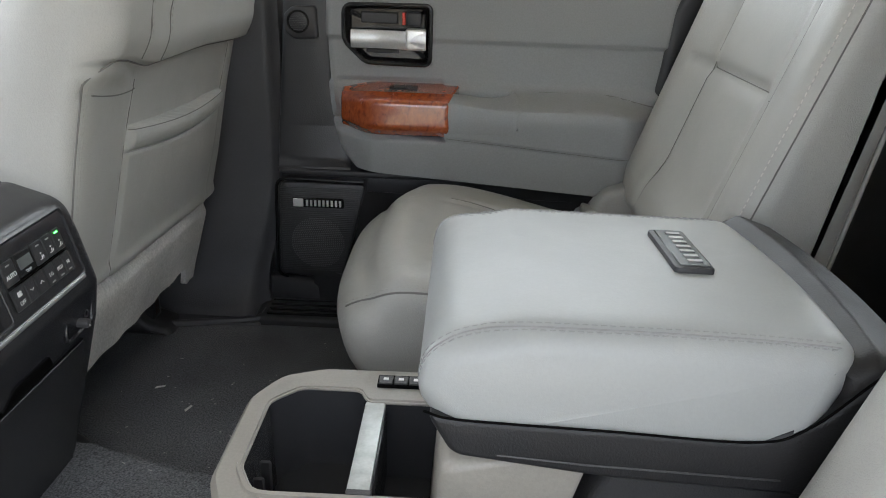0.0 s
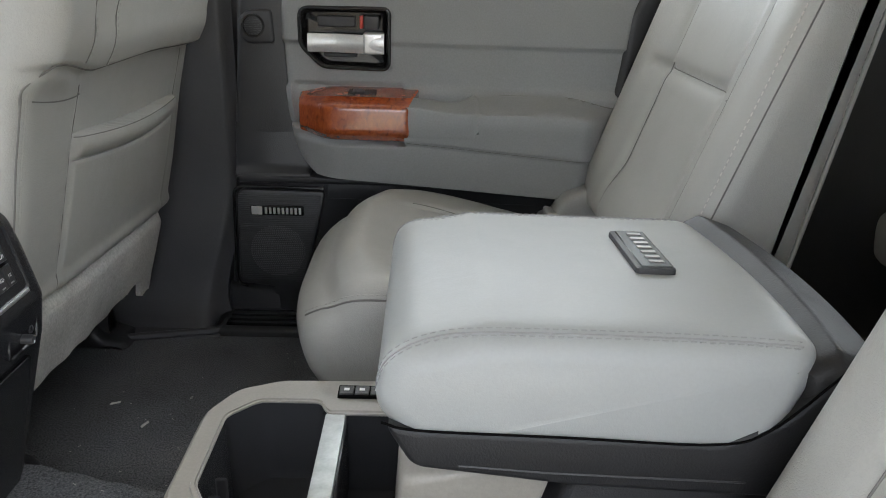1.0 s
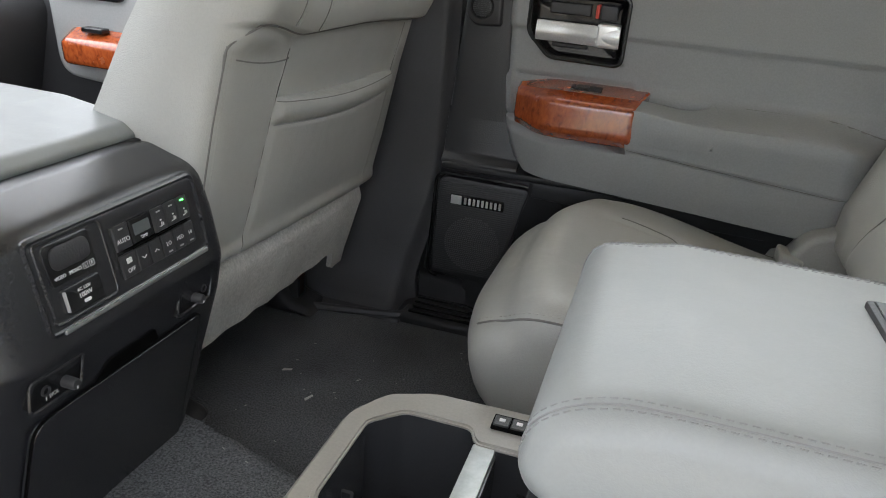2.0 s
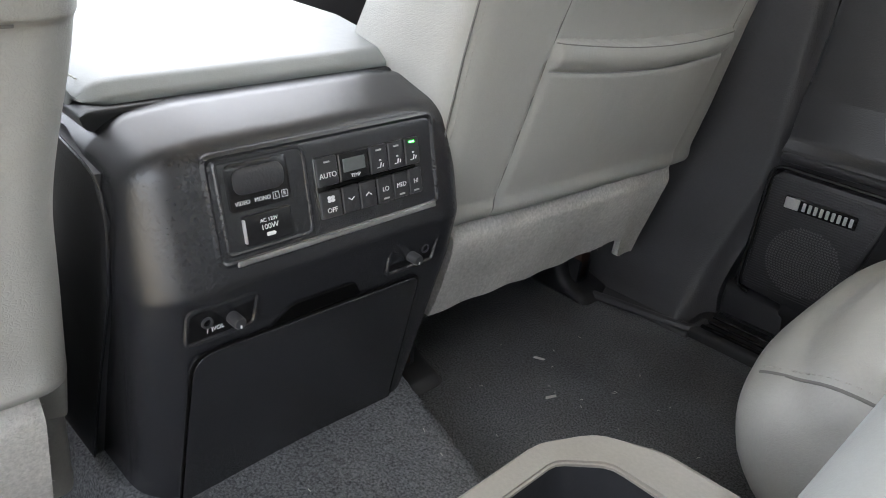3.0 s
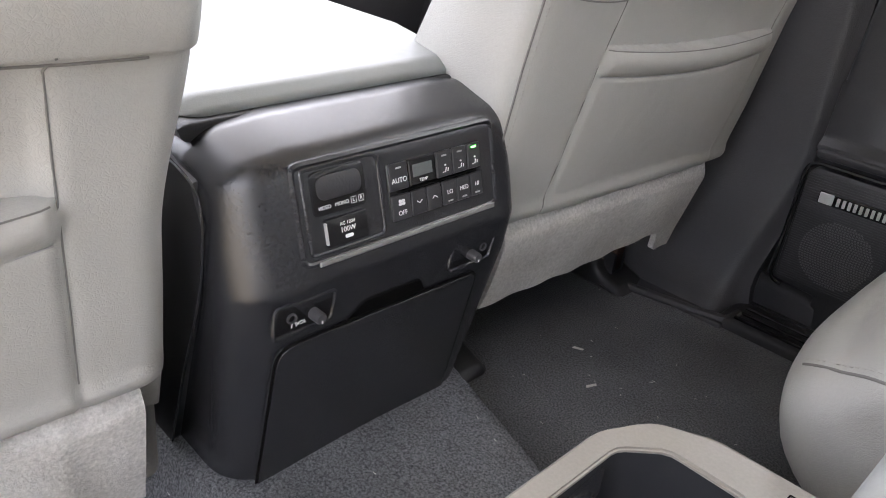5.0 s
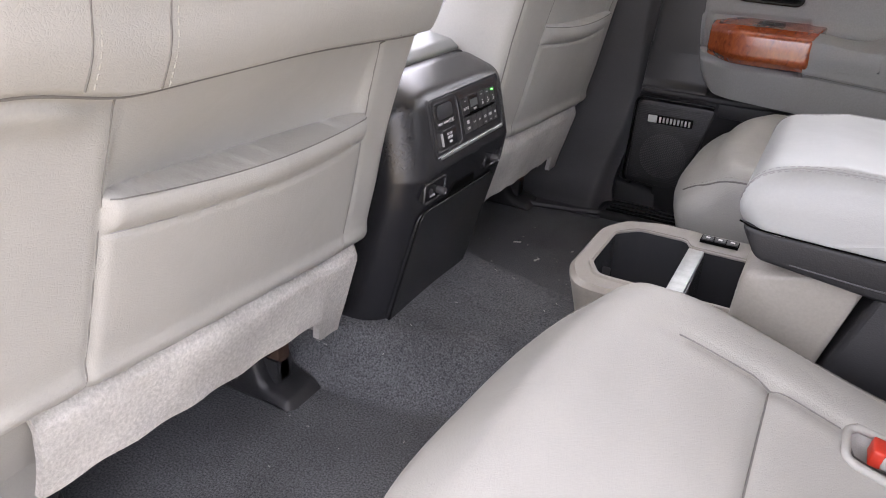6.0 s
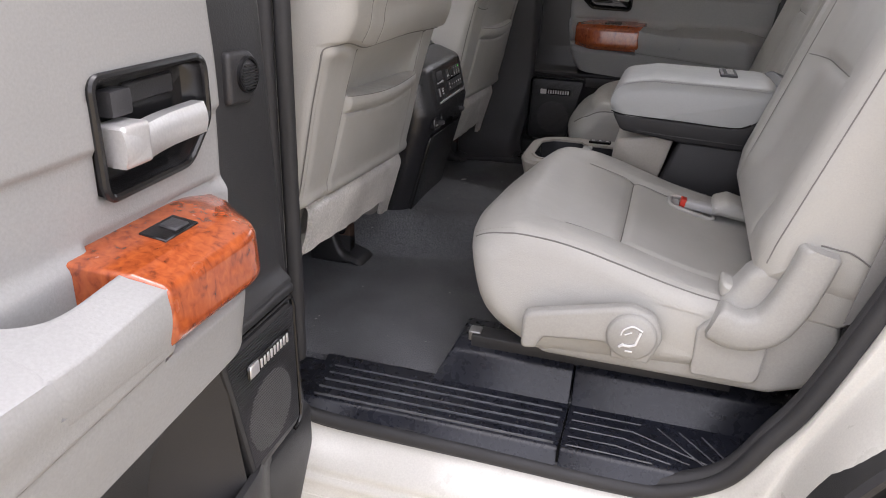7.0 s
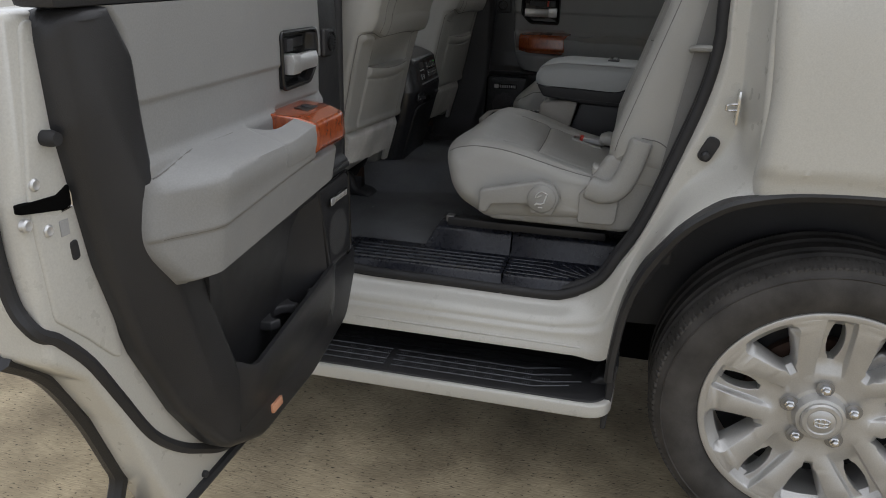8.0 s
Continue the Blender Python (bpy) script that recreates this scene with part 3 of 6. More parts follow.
def scuff_plate():
    t = thing("scuff_plate", "black ribbed plastic door sill scuff plate with step wall", "scuff plate")
    prof = [(-0.806, 0.570, 0), (-0.806, 0.598, 0.008), (-0.790, 0.627, 0.014), (-0.69, 0.632, 0.0), (-0.665, 0.640, 0.004), (-0.665, 0.56, 0)]
    for a, b in ((-0.665, -0.2065), (-0.2035, 0.075)):
        part("tread_plate", prism([(y, z, r) for y, z, r in prof], "x", a, b, 0.002, 2), SILL, t)
    wall = [(-0.68, 0.60, 0), (-0.68, 0.632, 0.015), (-0.652, 0.690, 0.02), (-0.625, 0.700, 0.01), (-0.55, 0.700, 0), (-0.55, 0.60, 0)]

    def lean(c):
        k = smooth(c.z, 0.63, 0.71)
        return Vector((c.x + (0.035 * k if c.x < -0.35 else 0) - (0.0 if c.x < 0 else 0.0), c.y, c.z))

    for a, b in ((-0.455, -0.2065), (-0.2035, 0.17)):
        part("step_wall", prism(wall, "x", a, b, 0.004, 2, deform=lean), SILL, t)
    for k in range(5):
        y = -0.782 + 0.022 * k
        part("rib", rbox(-0.64, -0.215, y - 0.0013, y + 0.0013, 0.624 + 0.0008 * k, 0.6315 + 0.0008 * k, 0.0006, 1), WORN, t)
        bend = [(-0.195, y, 0.630 + 0.0008 * k), (-0.13 + 0.012 * k, y, 0.630 + 0.0008 * k)]
        if k < 4:
            bend.append((-0.06 + 0.028 * k, -0.785 + 0.008 * k, 0.630))
        part("rib", tube(bend, 0.0013, 6), WORN, t)
    for k in range(3):
        part("rib", tube([(-0.055 + 0.035 * k, -0.695, 0.6335), (0.03 + 0.014 * k, -0.778 + 0.014 * k, 0.631)], 0.0013, 6), WORN, t)
    part("corner_infill", rbox(-0.78, -0.661, -0.800, -0.655, 0.56, 0.624, 0.006), SILL, t)
    part("joint_strip", rbox(-0.2065, -0.2035, -0.80, -0.68, 0.60, 0.629, 0.0005, 1), DARK, t)
    return t


def running_board():
    t = thing("running_board", "black running board with white edge strip along the sill", "running board")
    plan = [(-1.6, -0.76, 0), (-1.6, -0.948, 0), (0.112, -0.948, 0.075), (0.118, -0.80, 0.02), (0.118, -0.76, 0)]
    part("edge_strip", prism(plan, "z", 0.321, 0.361, 0.007, 3, corner=10), PAINT, t, "white painted edge strip")
    top = [(-1.6, -0.765, 0), (-1.6, -0.936, 0), (0.098, -0.936, 0.070), (0.106, -0.80, 0.02), (0.106, -0.765, 0)]
    part("deck", prism(top, "z", 0.352, 0.3665, 0.004, 2, corner=10, deform=lambda c: Vector((c.x, c.y, c.z + 0.055 * max(0.0, c.y + 0.936)))), BLACK, t)
    part("deck_back", prism([(-0.80, 0.355, 0), (-0.80, 0.372, 0.005), (-0.745, 0.400, 0.0), (-0.745, 0.355, 0)], "x", -1.6, 0.10, 0.004, 2), BLACK_SMOOTH, t)
    for k in range(4):
        y = -0.905 + 0.026 * k
        x1 = -0.02 - 0.03 * abs(k - 1)
        part("tread_rib", rbox(-1.5, -0.50, y - 0.002, y + 0.002, 0.364 + 0.0014 * k, 0.3705 + 0.0014 * k, 0.001, 1), WORN, t)
        part("tread_rib", tube([(-0.48, y, 0.3688 + 0.0014 * k), (x1 - 0.04, y, 0.3688 + 0.0014 * k), (x1 + 0.05, y + 0.026, 0.3702 + 0.0014 * k)], 0.0022, 6), WORN, t)
    bm = bmesh.new()
    for k in range(3):
        for g in range(12):
            for i in range(4):
                for j in range(2):
                    x, y = -0.62 + 0.05 * g + 0.006 * i, -0.896 + 0.026 * k + 0.006 * j
                    lathe([(0.0016, 0.367 + 0.0014 * k), (0.0012, 0.3708 + 0.0014 * k)], "z", (x, y, 0), 5, bm)
    tagged(part("grip_studs", bm, WORN, t), kind="stuff")
    part("end_cap", prism([(0.035, 0.355, 0.0), (0.108, 0.355, 0.010), (0.112, 0.392, 0.01), (0.075, 0.392, 0.02)], "y", -0.85, -0.75, 0.008), BLACK, t)
    return t


def wheel():
    t = thing("wheel", "silver ten-spoke alloy wheel with black road tyre", "wheel")
    c = Vector((0.6, 0, 0.395))
    side = [(0.262, -0.885), (0.285, -0.905), (0.30, -0.913), (0.335, -0.918), (0.365, -0.912), (0.383, -0.900), (0.395, -0.882)]
    tread = []
    for y in (-0.84, -0.80, -0.74, -0.69):
        tread += [(0.399, y - 0.012), (0.390, y - 0.004), (0.390, y + 0.004), (0.399, y + 0.012)]
    back = [(0.393, -0.655), (0.36, -0.63), (0.30, -0.63), (0.262, -0.66)]
    tyre = part("tyre", lathe(side + tread + back, "y", c, 96, closed=True), TYRE, t, "black tyre with worn dusty sidewall")
    bm = bmesh.new()
    for k in range(150):
        a = 2 * math.pi * k / 150
        b = rbox(-0.0066, 0.0066, -0.9000, -0.858, 0.374, 0.4000, 0.002, 1)
        for v in b.verts:
            if v.co.y < -0.89 and v.co.z > 0.39:
                v.co.z -= 0.010
        join(bm, moved(b, Matrix.Translation(c) @ Matrix.Rotation(a, 4, "Y")))
    tagged(part("tread_pattern", bm, TYRE, tyre), kind="stuff")
    part("sidewall_ring", lathe([(0.372, -0.909), (0.369, -0.9135), (0.366, -0.911)], "y", c, 96, closed=True), TYRE, tyre)
    # alloy face in a polar grid with slots at the nuts and wide windows between
    rad = [0.055, 0.085, 0.104, 0.114, 0.130, 0.148, 0.154, 0.166, 0.184, 0.204, 0.224, 0.240, 0.250, 0.256, 0.262, 0.268]
    dish = [0.026, 0.024, 0.020, 0.018, 0.015, 0.012, 0.011, 0.009, 0.006, 0.003, 0.001, 0.000, 0.000, 0.000, 0.000, 0.000]
    rows = []
    bm = bmesh.new()
    for r, d in zip(rad, dish):
        f = max(0.0, min(1.0, (r - 0.148) / 0.10))
        w1 = 0.019 * math.sqrt(max(0.12, 1 - ((r - 0.202) / 0.052) ** 2)) / r
        s1 = min(0.034 / r, radians(17))
        w2 = radians(3.0 + 8.0 * math.sqrt(f)) * (1 - 0.30 * smooth(r, 0.245, 0.257))
        s2 = min(w2 + radians(2.0 + 3.2 * f), radians(34) - s1)
        row, sunk = [], []
        chan = 0.022 * smooth(r, 0.095, 0.150) * (1 - smooth(r, 0.254, 0.263))
        wide = 0.024 * smooth(r, 0.128, 0.150) * (1 - smooth(r, 0.254, 0.265))
        for s in range(5):
            a0 = radians(90 + 72 * s)
            a1 = a0 + radians(36)
            row += [a0 + w1 * j for j in (-1.0, -0.5, 0, 0.5, 1.0)] + [a0 + s1 * 0.86, a0 + s1, a1 - s2]
            row += [a1 + w2 * j for j in (-1.0, -0.6, -0.2, 0.2, 0.6, 1.0)] + [a1 + s2, a0 + radians(72) - s1, a0 + radians(72) - s1 * 0.86]
            sunk += [chan] * 6 + [0.0, 0.0] + [wide] * 6 + [0.0, 0.0, chan]
        rows.append([bm.verts.new(c + Vector((r * math.cos(a), -0.905 + d + k, r * math.sin(a)))) for a, k in zip(row, sunk)])
    n = len(rows[0])
    for i in range(len(rows) - 1):
        for j in range(n):
            q = j % 17
            slot = q in (0, 1, 2, 3) and 5 <= i <= 12
            wide = q in (8, 9, 10, 11, 12) and 5 <= i <= 12
            if not slot and not wide:
                bm.faces.new((rows[i][j], rows[i][(j + 1) % n], rows[i + 1][(j + 1) % n], rows[i + 1][j]))
    geo = bmesh.ops.extrude_face_region(bm, geom=bm.faces[:])
    for v in geo["geom"]:
        if isinstance(v, bmesh.types.BMVert):
            v.co.y += 0.040
    bmesh.ops.recalc_face_normals(bm, faces=bm.faces)
    edges = [e for e in bm.edges if len(e.link_faces) == 2 and e.calc_face_angle(0) > radians(55)]
    bmesh.ops.bevel(bm, geom=edges, offset=0.0014, segments=1, affect="EDGES", clamp_overlap=True)
    rim = part("rim", bm, ALLOY, t, "silver painted alloy rim")
    part("rim_lip", lathe([(0.264, -0.905), (0.274, -0.9075), (0.279, -0.9055), (0.280, -0.90), (0.268, -0.885), (0.245, -0.87), (0.245, -0.70), (0.240, -0.70), (0.240, -0.872), (0.258, -0.893)], "y", c, 96, closed=True), ALLOY, rim)
    part("centre_cap", lathe([(0.046, -0.905), (0.046, -0.911), (0.042, -0.916), (0.034, -0.9165), (0.031, -0.914), (0.028, -0.9165), (0.012, -0.9195), (0.001, -0.920)], "y", c, 40), ALLOY, rim, "round silver centre cap")
    bm = bmesh.new()
    for rx, rz in ((0.018, 0.012), (0.0065, 0.012), (0.018, 0.006)):
        pts = [c + Vector((rx * math.cos(2 * math.pi * k / 24), -0.9205, rz * math.sin(2 * math.pi * k / 24) + (0.005 if rx > 0.01 and rz < 0.01 else 0))) for k in range(24)]
        tube(pts, 0.0014, 5, bm, True)
    part("cap_emblem", bm, CHROME, rim)
    part("hub_ring", lathe([(0.092, -0.868), (0.086, -0.876), (0.062, -0.882), (0.055, -0.905), (0.048, -0.908), (0.040, -0.905)], "y", c, 60), ALLOY, rim)
    for k in range(5):
        a = radians(90 + 72 * k)
        o = c + Vector((0.075 * math.cos(a), 0, 0.075 * math.sin(a)))
        part("nut_seat", lathe([(0.021, -0.888), (0.0185, -0.8885), (0.0165, -0.878), (0.001, -0.876)], "y", o, 24), SATIN, rim)
        nut = lathe([(0.0125, -0.872), (0.0125, -0.897), (0.0095, -0.899), (0.0088, -0.907), (0.005, -0.9095), (0.0005, -0.910)], "y", o, 6)
        part("lug_nut", nut, CHROME, rim)
    part("brake_disc", lathe([(0.05, -0.80), (0.165, -0.80), (0.165, -0.775), (0.05, -0.775)], "y", c, 48), RUST, t, "rusty brown brake disc")
    # Added dark disc; gives the shade inside the wheel openings.
    part("dark_backing_disc", lathe([(0.06, -0.772), (0.238, -0.766), (0.238, -0.760), (0.06, -0.762)], "y", c, 48), RUBBER, t, "added dark disc that keeps the wheel openings dark")
    part("hub_carrier", lathe([(0.07, -0.85), (0.085, -0.80), (0.085, -0.70), (0.02, -0.70)], "y", c, 32), RUST, t)
    part("caliper", prism([(0.66, 0.50, 0.02), (0.72, 0.455, 0.02), (0.775, 0.50, 0.02), (0.72, 0.570, 0.02)], "y", -0.84, -0.74, 0.01), SATIN, t)
    return t


car_body()
scuff_plate()
running_board()
wheel()


# ---- rear doors ----
def door(parent_name, label, sg):
    """A rear door drawn as the closed far door (inboard is -y); sg -1 mirrors it for the other side."""
    d = thing(parent_name, label, "car door", "rear doors")

    def flip(bm):
        if sg < 0:
            for v in bm.verts:
                v.co.y = -v.co.y
        return bm

    def add(name, bm, material, parent=d, lab="", sharp=38):
        return part(name, flip(bm), material, parent, lab, sharp)

    # painted shell with the curved rear foot that follows the wheel arch
    out = [(-0.60, 0.45, 0.03), (0.12, 0.45, 0.03), (0.168, 0.56, 0.05), (0.222, 0.705, 0.06), (0.28, 0.815, 0.06), (0.345, 0.875, 0.03), (0.35, 1.10, 0.1), (0.32, 1.33, 0.0), (-0.55, 1.33, 0)]
    add("door_shell", prism(out, "y", 0.845, 0.935, 0.012, 3), PAINT, lab="white painted door shell")
    low = [(-0.63, 0.445), (0.12, 0.445), (0.165, 0.555), (0.22, 0.70), (0.28, 0.81), (0.345, 0.87)]
    add("lower_moulding", tube(curve([(x, 0.925, z + 0.004) for x, z in low], 6), 0.016, 8), BLACK, lab="black lower edge moulding")
    add("door_seal", tube(curve([(-0.55, 0.848, 0.455), (-0.2, 0.848, 0.455), (-0.06, 0.848, 0.475), (0.03, 0.848, 0.527), (0.104, 0.848, 0.584), (0.166, 0.848, 0.653), (0.224, 0.848, 0.756), (0.274, 0.848, 0.845), (0.322, 0.849, 0.904), (0.351, 0.856, 0.932), (0.354, 0.88, 0.98), (0.356, 0.885, 1.10), (0.330, 0.885, 1.33)], 8), 0.011, 8), RUBBER, lab="black rubber seal")
    add("bottom_seal", tube([Vector((-0.56 + 0.67 * k / 20, 0.846, 0.452)) for k in range(21)], 0.012, 8), RUBBER)
    add("shell_pad", prism([(0.20, 0.80, 0.02), (0.27, 0.88, 0.03), (0.325, 0.935, 0.02), (0.335, 1.10, 0.03), (0.30, 1.32, 0.02), (0.25, 1.32, 0.02), (0.23, 1.0, 0.03)], "y", 0.841, 0.849, 0.004, 3), PAINT)
    # black inner trim: a back plate, and a front layer that leaves the map pocket open
    trim = [(-0.60, 0.51, 0.05), (-0.35, 0.485, 0.1), (-0.10, 0.485, 0.1), (0.03, 0.545, 0.08), (0.11, 0.675, 0.1), (0.19, 0.83, 0.1), (0.24, 0.99, 0.1), (0.275, 1.19, 0.1), (0.285, 1.335, 0.03), (-0.54, 1.335, 0.03), (-0.58, 0.95, 0.05)]
    add("back_plate", prism(trim, "y", 0.832, 0.849, 0.006, 3), CHARCOAL)
    e = 0.0 if sg > 0 else 0.030

    def flank(c):
        """The rear edge of the trim falls away towards the shell."""
        k = 1 - smooth(c.z, 0.52, 0.60)
        edge = 0.28 - 0.19 * max(0.0, 1.19 - c.z) - 0.28 * max(0.0, 0.95 - c.z)
        return Vector((c.x, c.y + (0.030 * (1 - smooth(edge - c.x, 0.0, 0.05)) * (1 - k) if c.y < 0.83 else 0.0), c.z))

    lower = [(0.285, 1.335, 0.04), (0.280, 1.19, 0.1), (0.246, 0.985, 0.1), (0.196, 0.82, 0.1), (0.118, 0.665, 0.1), (0.03, 0.535, 0.08), (-0.10, 0.475, 0.1), (-0.35, 0.480, 0.1), (-0.540 - e, 0.530, 0.08), (-0.608 - e, 0.640, 0.05), (-0.598 - e, 0.712, 0.0), (-0.485, 0.702, 0.01), (-0.470, 0.610, 0.03), (-0.110, 0.580, 0.04), (-0.040, 0.665, 0.04), (0.0, 0.76, 0.05), (0.035, 0.85, 0.03), (0.05, 0.90, 0.02), (0.11, 0.955, 0.03), (0.148, 1.08, 0.05), (0.160, 1.18, 0.05), (0.166, 1.27, 0.04), (0.205, 1.335, 0.0)]
    add("inner_panel", prism(lower, "y", 0.785, 0.845, 0.016, 4, deform=flank), BLACK, lab="black moulded inner panel with open map pocket")
    hinge_side = [(-0.545 - e, 1.335, 0.04), (-0.455, 1.335, 0.0), (-0.46, 1.2, 0.05), (-0.45, 1.05, 0.05), (-0.42, 0.95, 0.03), (-0.385, 0.925, 0.0), (-0.452, 0.697, 0.0), (-0.594 - e, 0.712, 0.0), (-0.573 - e, 0.95, 0.05)]
    add("front_panel", prism(hinge_side, "y", 0.797, 0.845, 0.012, 4), BLACK)
    def pocket_wall(u, v):
        """Thin front wall of the map pocket, bulging into the cabin."""
        x = -0.505 + 0.490 * u
        z = 0.545 + (0.724 - 0.155 * (x + 0.43) - 0.545 + 0.035 * smooth(x, -0.07, -0.015)) * v
        bulge = smooth(u, 0.0, 0.14) * (1 - smooth(u, 0.86, 1.0))
        return (x, 0.7865 - 0.021 * smooth(v, 0.0, 0.8) * bulge + 0.003 * smooth(v, 0.93, 1.0), z)

    add("pocket_wall", sheet(40, 20, pocket_wall, (0, 0.009, 0)), BLACK, lab="black front wall of the map pocket")
    add("pocket_roof", prism([(-0.39, 0.905, 0), (0.05, 0.90, 0), (0.10, 0.95, 0.02), (-0.39, 0.945, 0)], "y", 0.780, 0.84, 0.004, 2), BLACK)
    notch = [(-0.410, 0.842), (-0.195, 0.842), (-0.195, 0.806)]
    for cx in (-0.252, -0.340):
        notch += [(cx + 0.036 * math.cos(radians(a)), 0.794 + 0.036 * math.sin(radians(a))) for a in range(0, 181, 15)]
    notch += [(-0.410, 0.794)]
    add("bottle_holder", prism([(x, y, 0) for x, y in notch], "z", 0.668, 0.690, 0.005, 3), PILLAR, lab="black twin bottle holder")

    def scoop(u, v):
        z = 0.570 + 0.385 * v
        x0 = -0.268 - 0.022 * v - 0.115 * max(0.0, (z - 0.868) / 0.07)
        x = x0 + (0.065 - x0) * u
        return (x - 0.06 * (1 - v) * u, 0.834 - 0.046 * smooth(v, 0.12, 1.0) - 0.014 * smooth(u, 0.75, 1.0), z)

    add("pocket_scoop", sheet(20, 24, scoop, (0, 0.010, 0)), BLACK, lab="black sloping pocket wall")

    def bay(u, v):
        """Hollow for bottles beside the speaker panel."""
        z = 0.570 + 0.367 * v
        x1 = -0.450 + 0.055 * v
        return (x1 + (-0.240 - x1) * u, 0.7765 + 0.056 * math.sin(min(1.0, u * 1.15) * math.pi / 2) - 0.012 * v * u, z)

    add("bottle_bay", sheet(24, 16, bay, (0, 0.008, 0)), BLACK)
    # grey upholstered field: gently stepped across its height
    gl = [(-0.462, 1.335), (-0.465, 1.295), (-0.469, 1.25), (-0.469, 1.184), (-0.461, 1.075), (-0.442, 0.995), (-0.408, 0.958)]
    gr = [(0.215, 1.335), (0.190, 1.300), (0.183, 1.25), (0.178, 1.184), (0.174, 1.085), (0.180, 0.995), (0.125, 0.911)]
    cl, cr = curve([(x, 0, z) for x, z in gl], 10), curve([(x, 0, z) for x, z in gr], 10)

    def crease_line(x):
        return 1.116 - 0.021 * smooth(x, 0.05, 0.18)

    def seam_line(x):
        return 1.0365 - 0.086 * (x + 0.235)

    def shape(px, pz, cup):
        low = pz - seam_line(px) + 1.034
        ramp = max(0.0, min(1.0, (crease_line(px) - pz) / 0.022)) ** 0.85
        sharp = 1 - smooth(pz, 1.058, 1.064)
        end = 1 - 0.97 * smooth(px, 0.085, 0.188)
        behind_wood = 1 - smooth(px, -0.247, -0.240)
        shelf = (ramp * (1 - cup) + sharp * cup) * 0.073 * end
        out = shelf * max(1 - behind_wood, 1 - smooth(low, 1.026, 1.032))
        out *= 1 - 0.85 * (1 - smooth(px, -0.460, -0.335)) ** 2
        out -= 0.008 * (1 - smooth(low, 1.030, 1.038)) + 0.012 * (1 - smooth(low, 0.93, 1.03))
        out += 0.008 * math.exp(-((pz - 1.075) / 0.028) ** 2) * (1 - behind_wood) * end * (1 - cup * smooth(pz, 1.058, 1.064))
        edge = smooth(pz, 1.112, 1.130)
        y = 0.784 + 0.009 * edge - 0.005 * smooth(pz, 1.199, 1.207) - out
        return y + 0.010 * behind_wood * smooth(pz, 1.025, 1.035) * (1 - smooth(pz, 1.122, 1.130)) * smooth(px, -0.452, -0.446)

    def field(u, v):
        f = v * (len(cl) - 1)
        k = min(len(cl) - 2, int(f))
        f -= k
        lo, hi = cl[k] + (cl[k + 1] - cl[k]) * f, cr[k] + (cr[k + 1] - cr[k]) * f
        p = lo + (hi - lo) * u
        e = min(u, 1 - u) * 0.6
        y = shape(p.x, p.z, smooth(p.x, -0.244, -0.241) * (1 - smooth(p.x, -0.116, -0.106)))
        y += 0.010 * (1 - smooth(e, 0, 0.010)) + (0.79 - y) * 0.8 * smooth(v, 0.968, 1.0)
        q = smooth(p.x, -0.434, -0.430) * (1 - smooth(p.x, -0.277, -0.272)) * smooth(p.z, 1.160 + 0.95 * max(0.0, -0.396 - p.x), 1.164 + 0.95 * max(0.0, -0.396 - p.x)) * (1 - smooth(p.z, 1.258, 1.262))
        return (p.x, y + 0.028 * q, p.z)

    add("grey_panel", sheet(120, 130, field, (0, 0.03, 0)), DOOR_GREY, lab="grey textured door panel with padded armrest", sharp=50)

    def lip(u, v):
        """The padded rim in front of the pull slot, which narrows to a round end."""
        x = -0.244 + 0.146 * u
        w = 0.040 * (1 - max(0.0, min(1.0, (x + 0.230) / 0.120)) ** 5)
        z_in = 1.116 - 0.022 * (max(0.0, 0.784 - (0.786 - w)) / 0.073) ** 1.176
        rise = 0.009 * (1 - smooth(x, -0.235, -0.13))
        if v < 0.4:
            z = 1.050 + 0.044 * v / 0.4
            return (x, shape(x, z, 0.0) - 0.0006 + 0.003 * smooth(u, 0.88, 1.0), z + rise * smooth(v, 0.15, 0.4))
        if v < 0.75:
            k = (v - 0.4) / 0.35
            z = 1.094 + (z_in - 1.094) * k
            return (x, shape(x, z, 0.0) - 0.0006 + 0.003 * smooth(u, 0.88, 1.0), z + rise)
        k = (v - 0.75) / 0.25
        return (x, shape(x, z_in, 0.0) + 0.004 * smooth(k, 0, 0.5), z_in + rise - 0.056 * k * k)

    add("armrest_seam", tube([Vector((x, shape(x, z, 0.0) - 0.0002, z)) for x, z in [(-0.235 + 0.40 * k / 40, seam_line(-0.235 + 0.40 * k / 40)) for k in range(41)]], 0.0007, 5), SEAM)
    add("shelf_crease", tube([Vector((x, shape(x, crease_line(x) + 0.0005, 0.0) - 0.0014, crease_line(x) + 0.0005)) for x in [-0.064 + 0.23 * k / 20 for k in range(21)]], 0.0011, 6), SEAM)
    add("armrest_lip", sheet(40, 40, lip, (0, 0.0015, -0.003)), DOOR_GREY, sharp=70)
    add("belt_strip", rbox(-0.54, 0.30, 0.79, 0.85, 1.335, 1.365, 0.008), BLACK)
    # burl wood cap, wrapping over the front of the armrest
    wood = [(0.795, 1.036, 0.01), (0.722, 1.037, 0.012), (0.699, 1.054, 0.016), (0.703, 1.104, 0.013), (0.735, 1.115, 0.012), (0.799, 1.123, 0)]

    def nose(c):
        k = 1 - smooth(c.x, -0.447, -0.345)
        f = smooth(c.y, 0.79, 0.70)
        return Vector((c.x - 0.018 * smooth(c.x, -0.26, -0.218) * f, c.y + 0.064 * k * k * f, c.z + 0.010 * k * k * (1.07 - c.z) / 0.05))

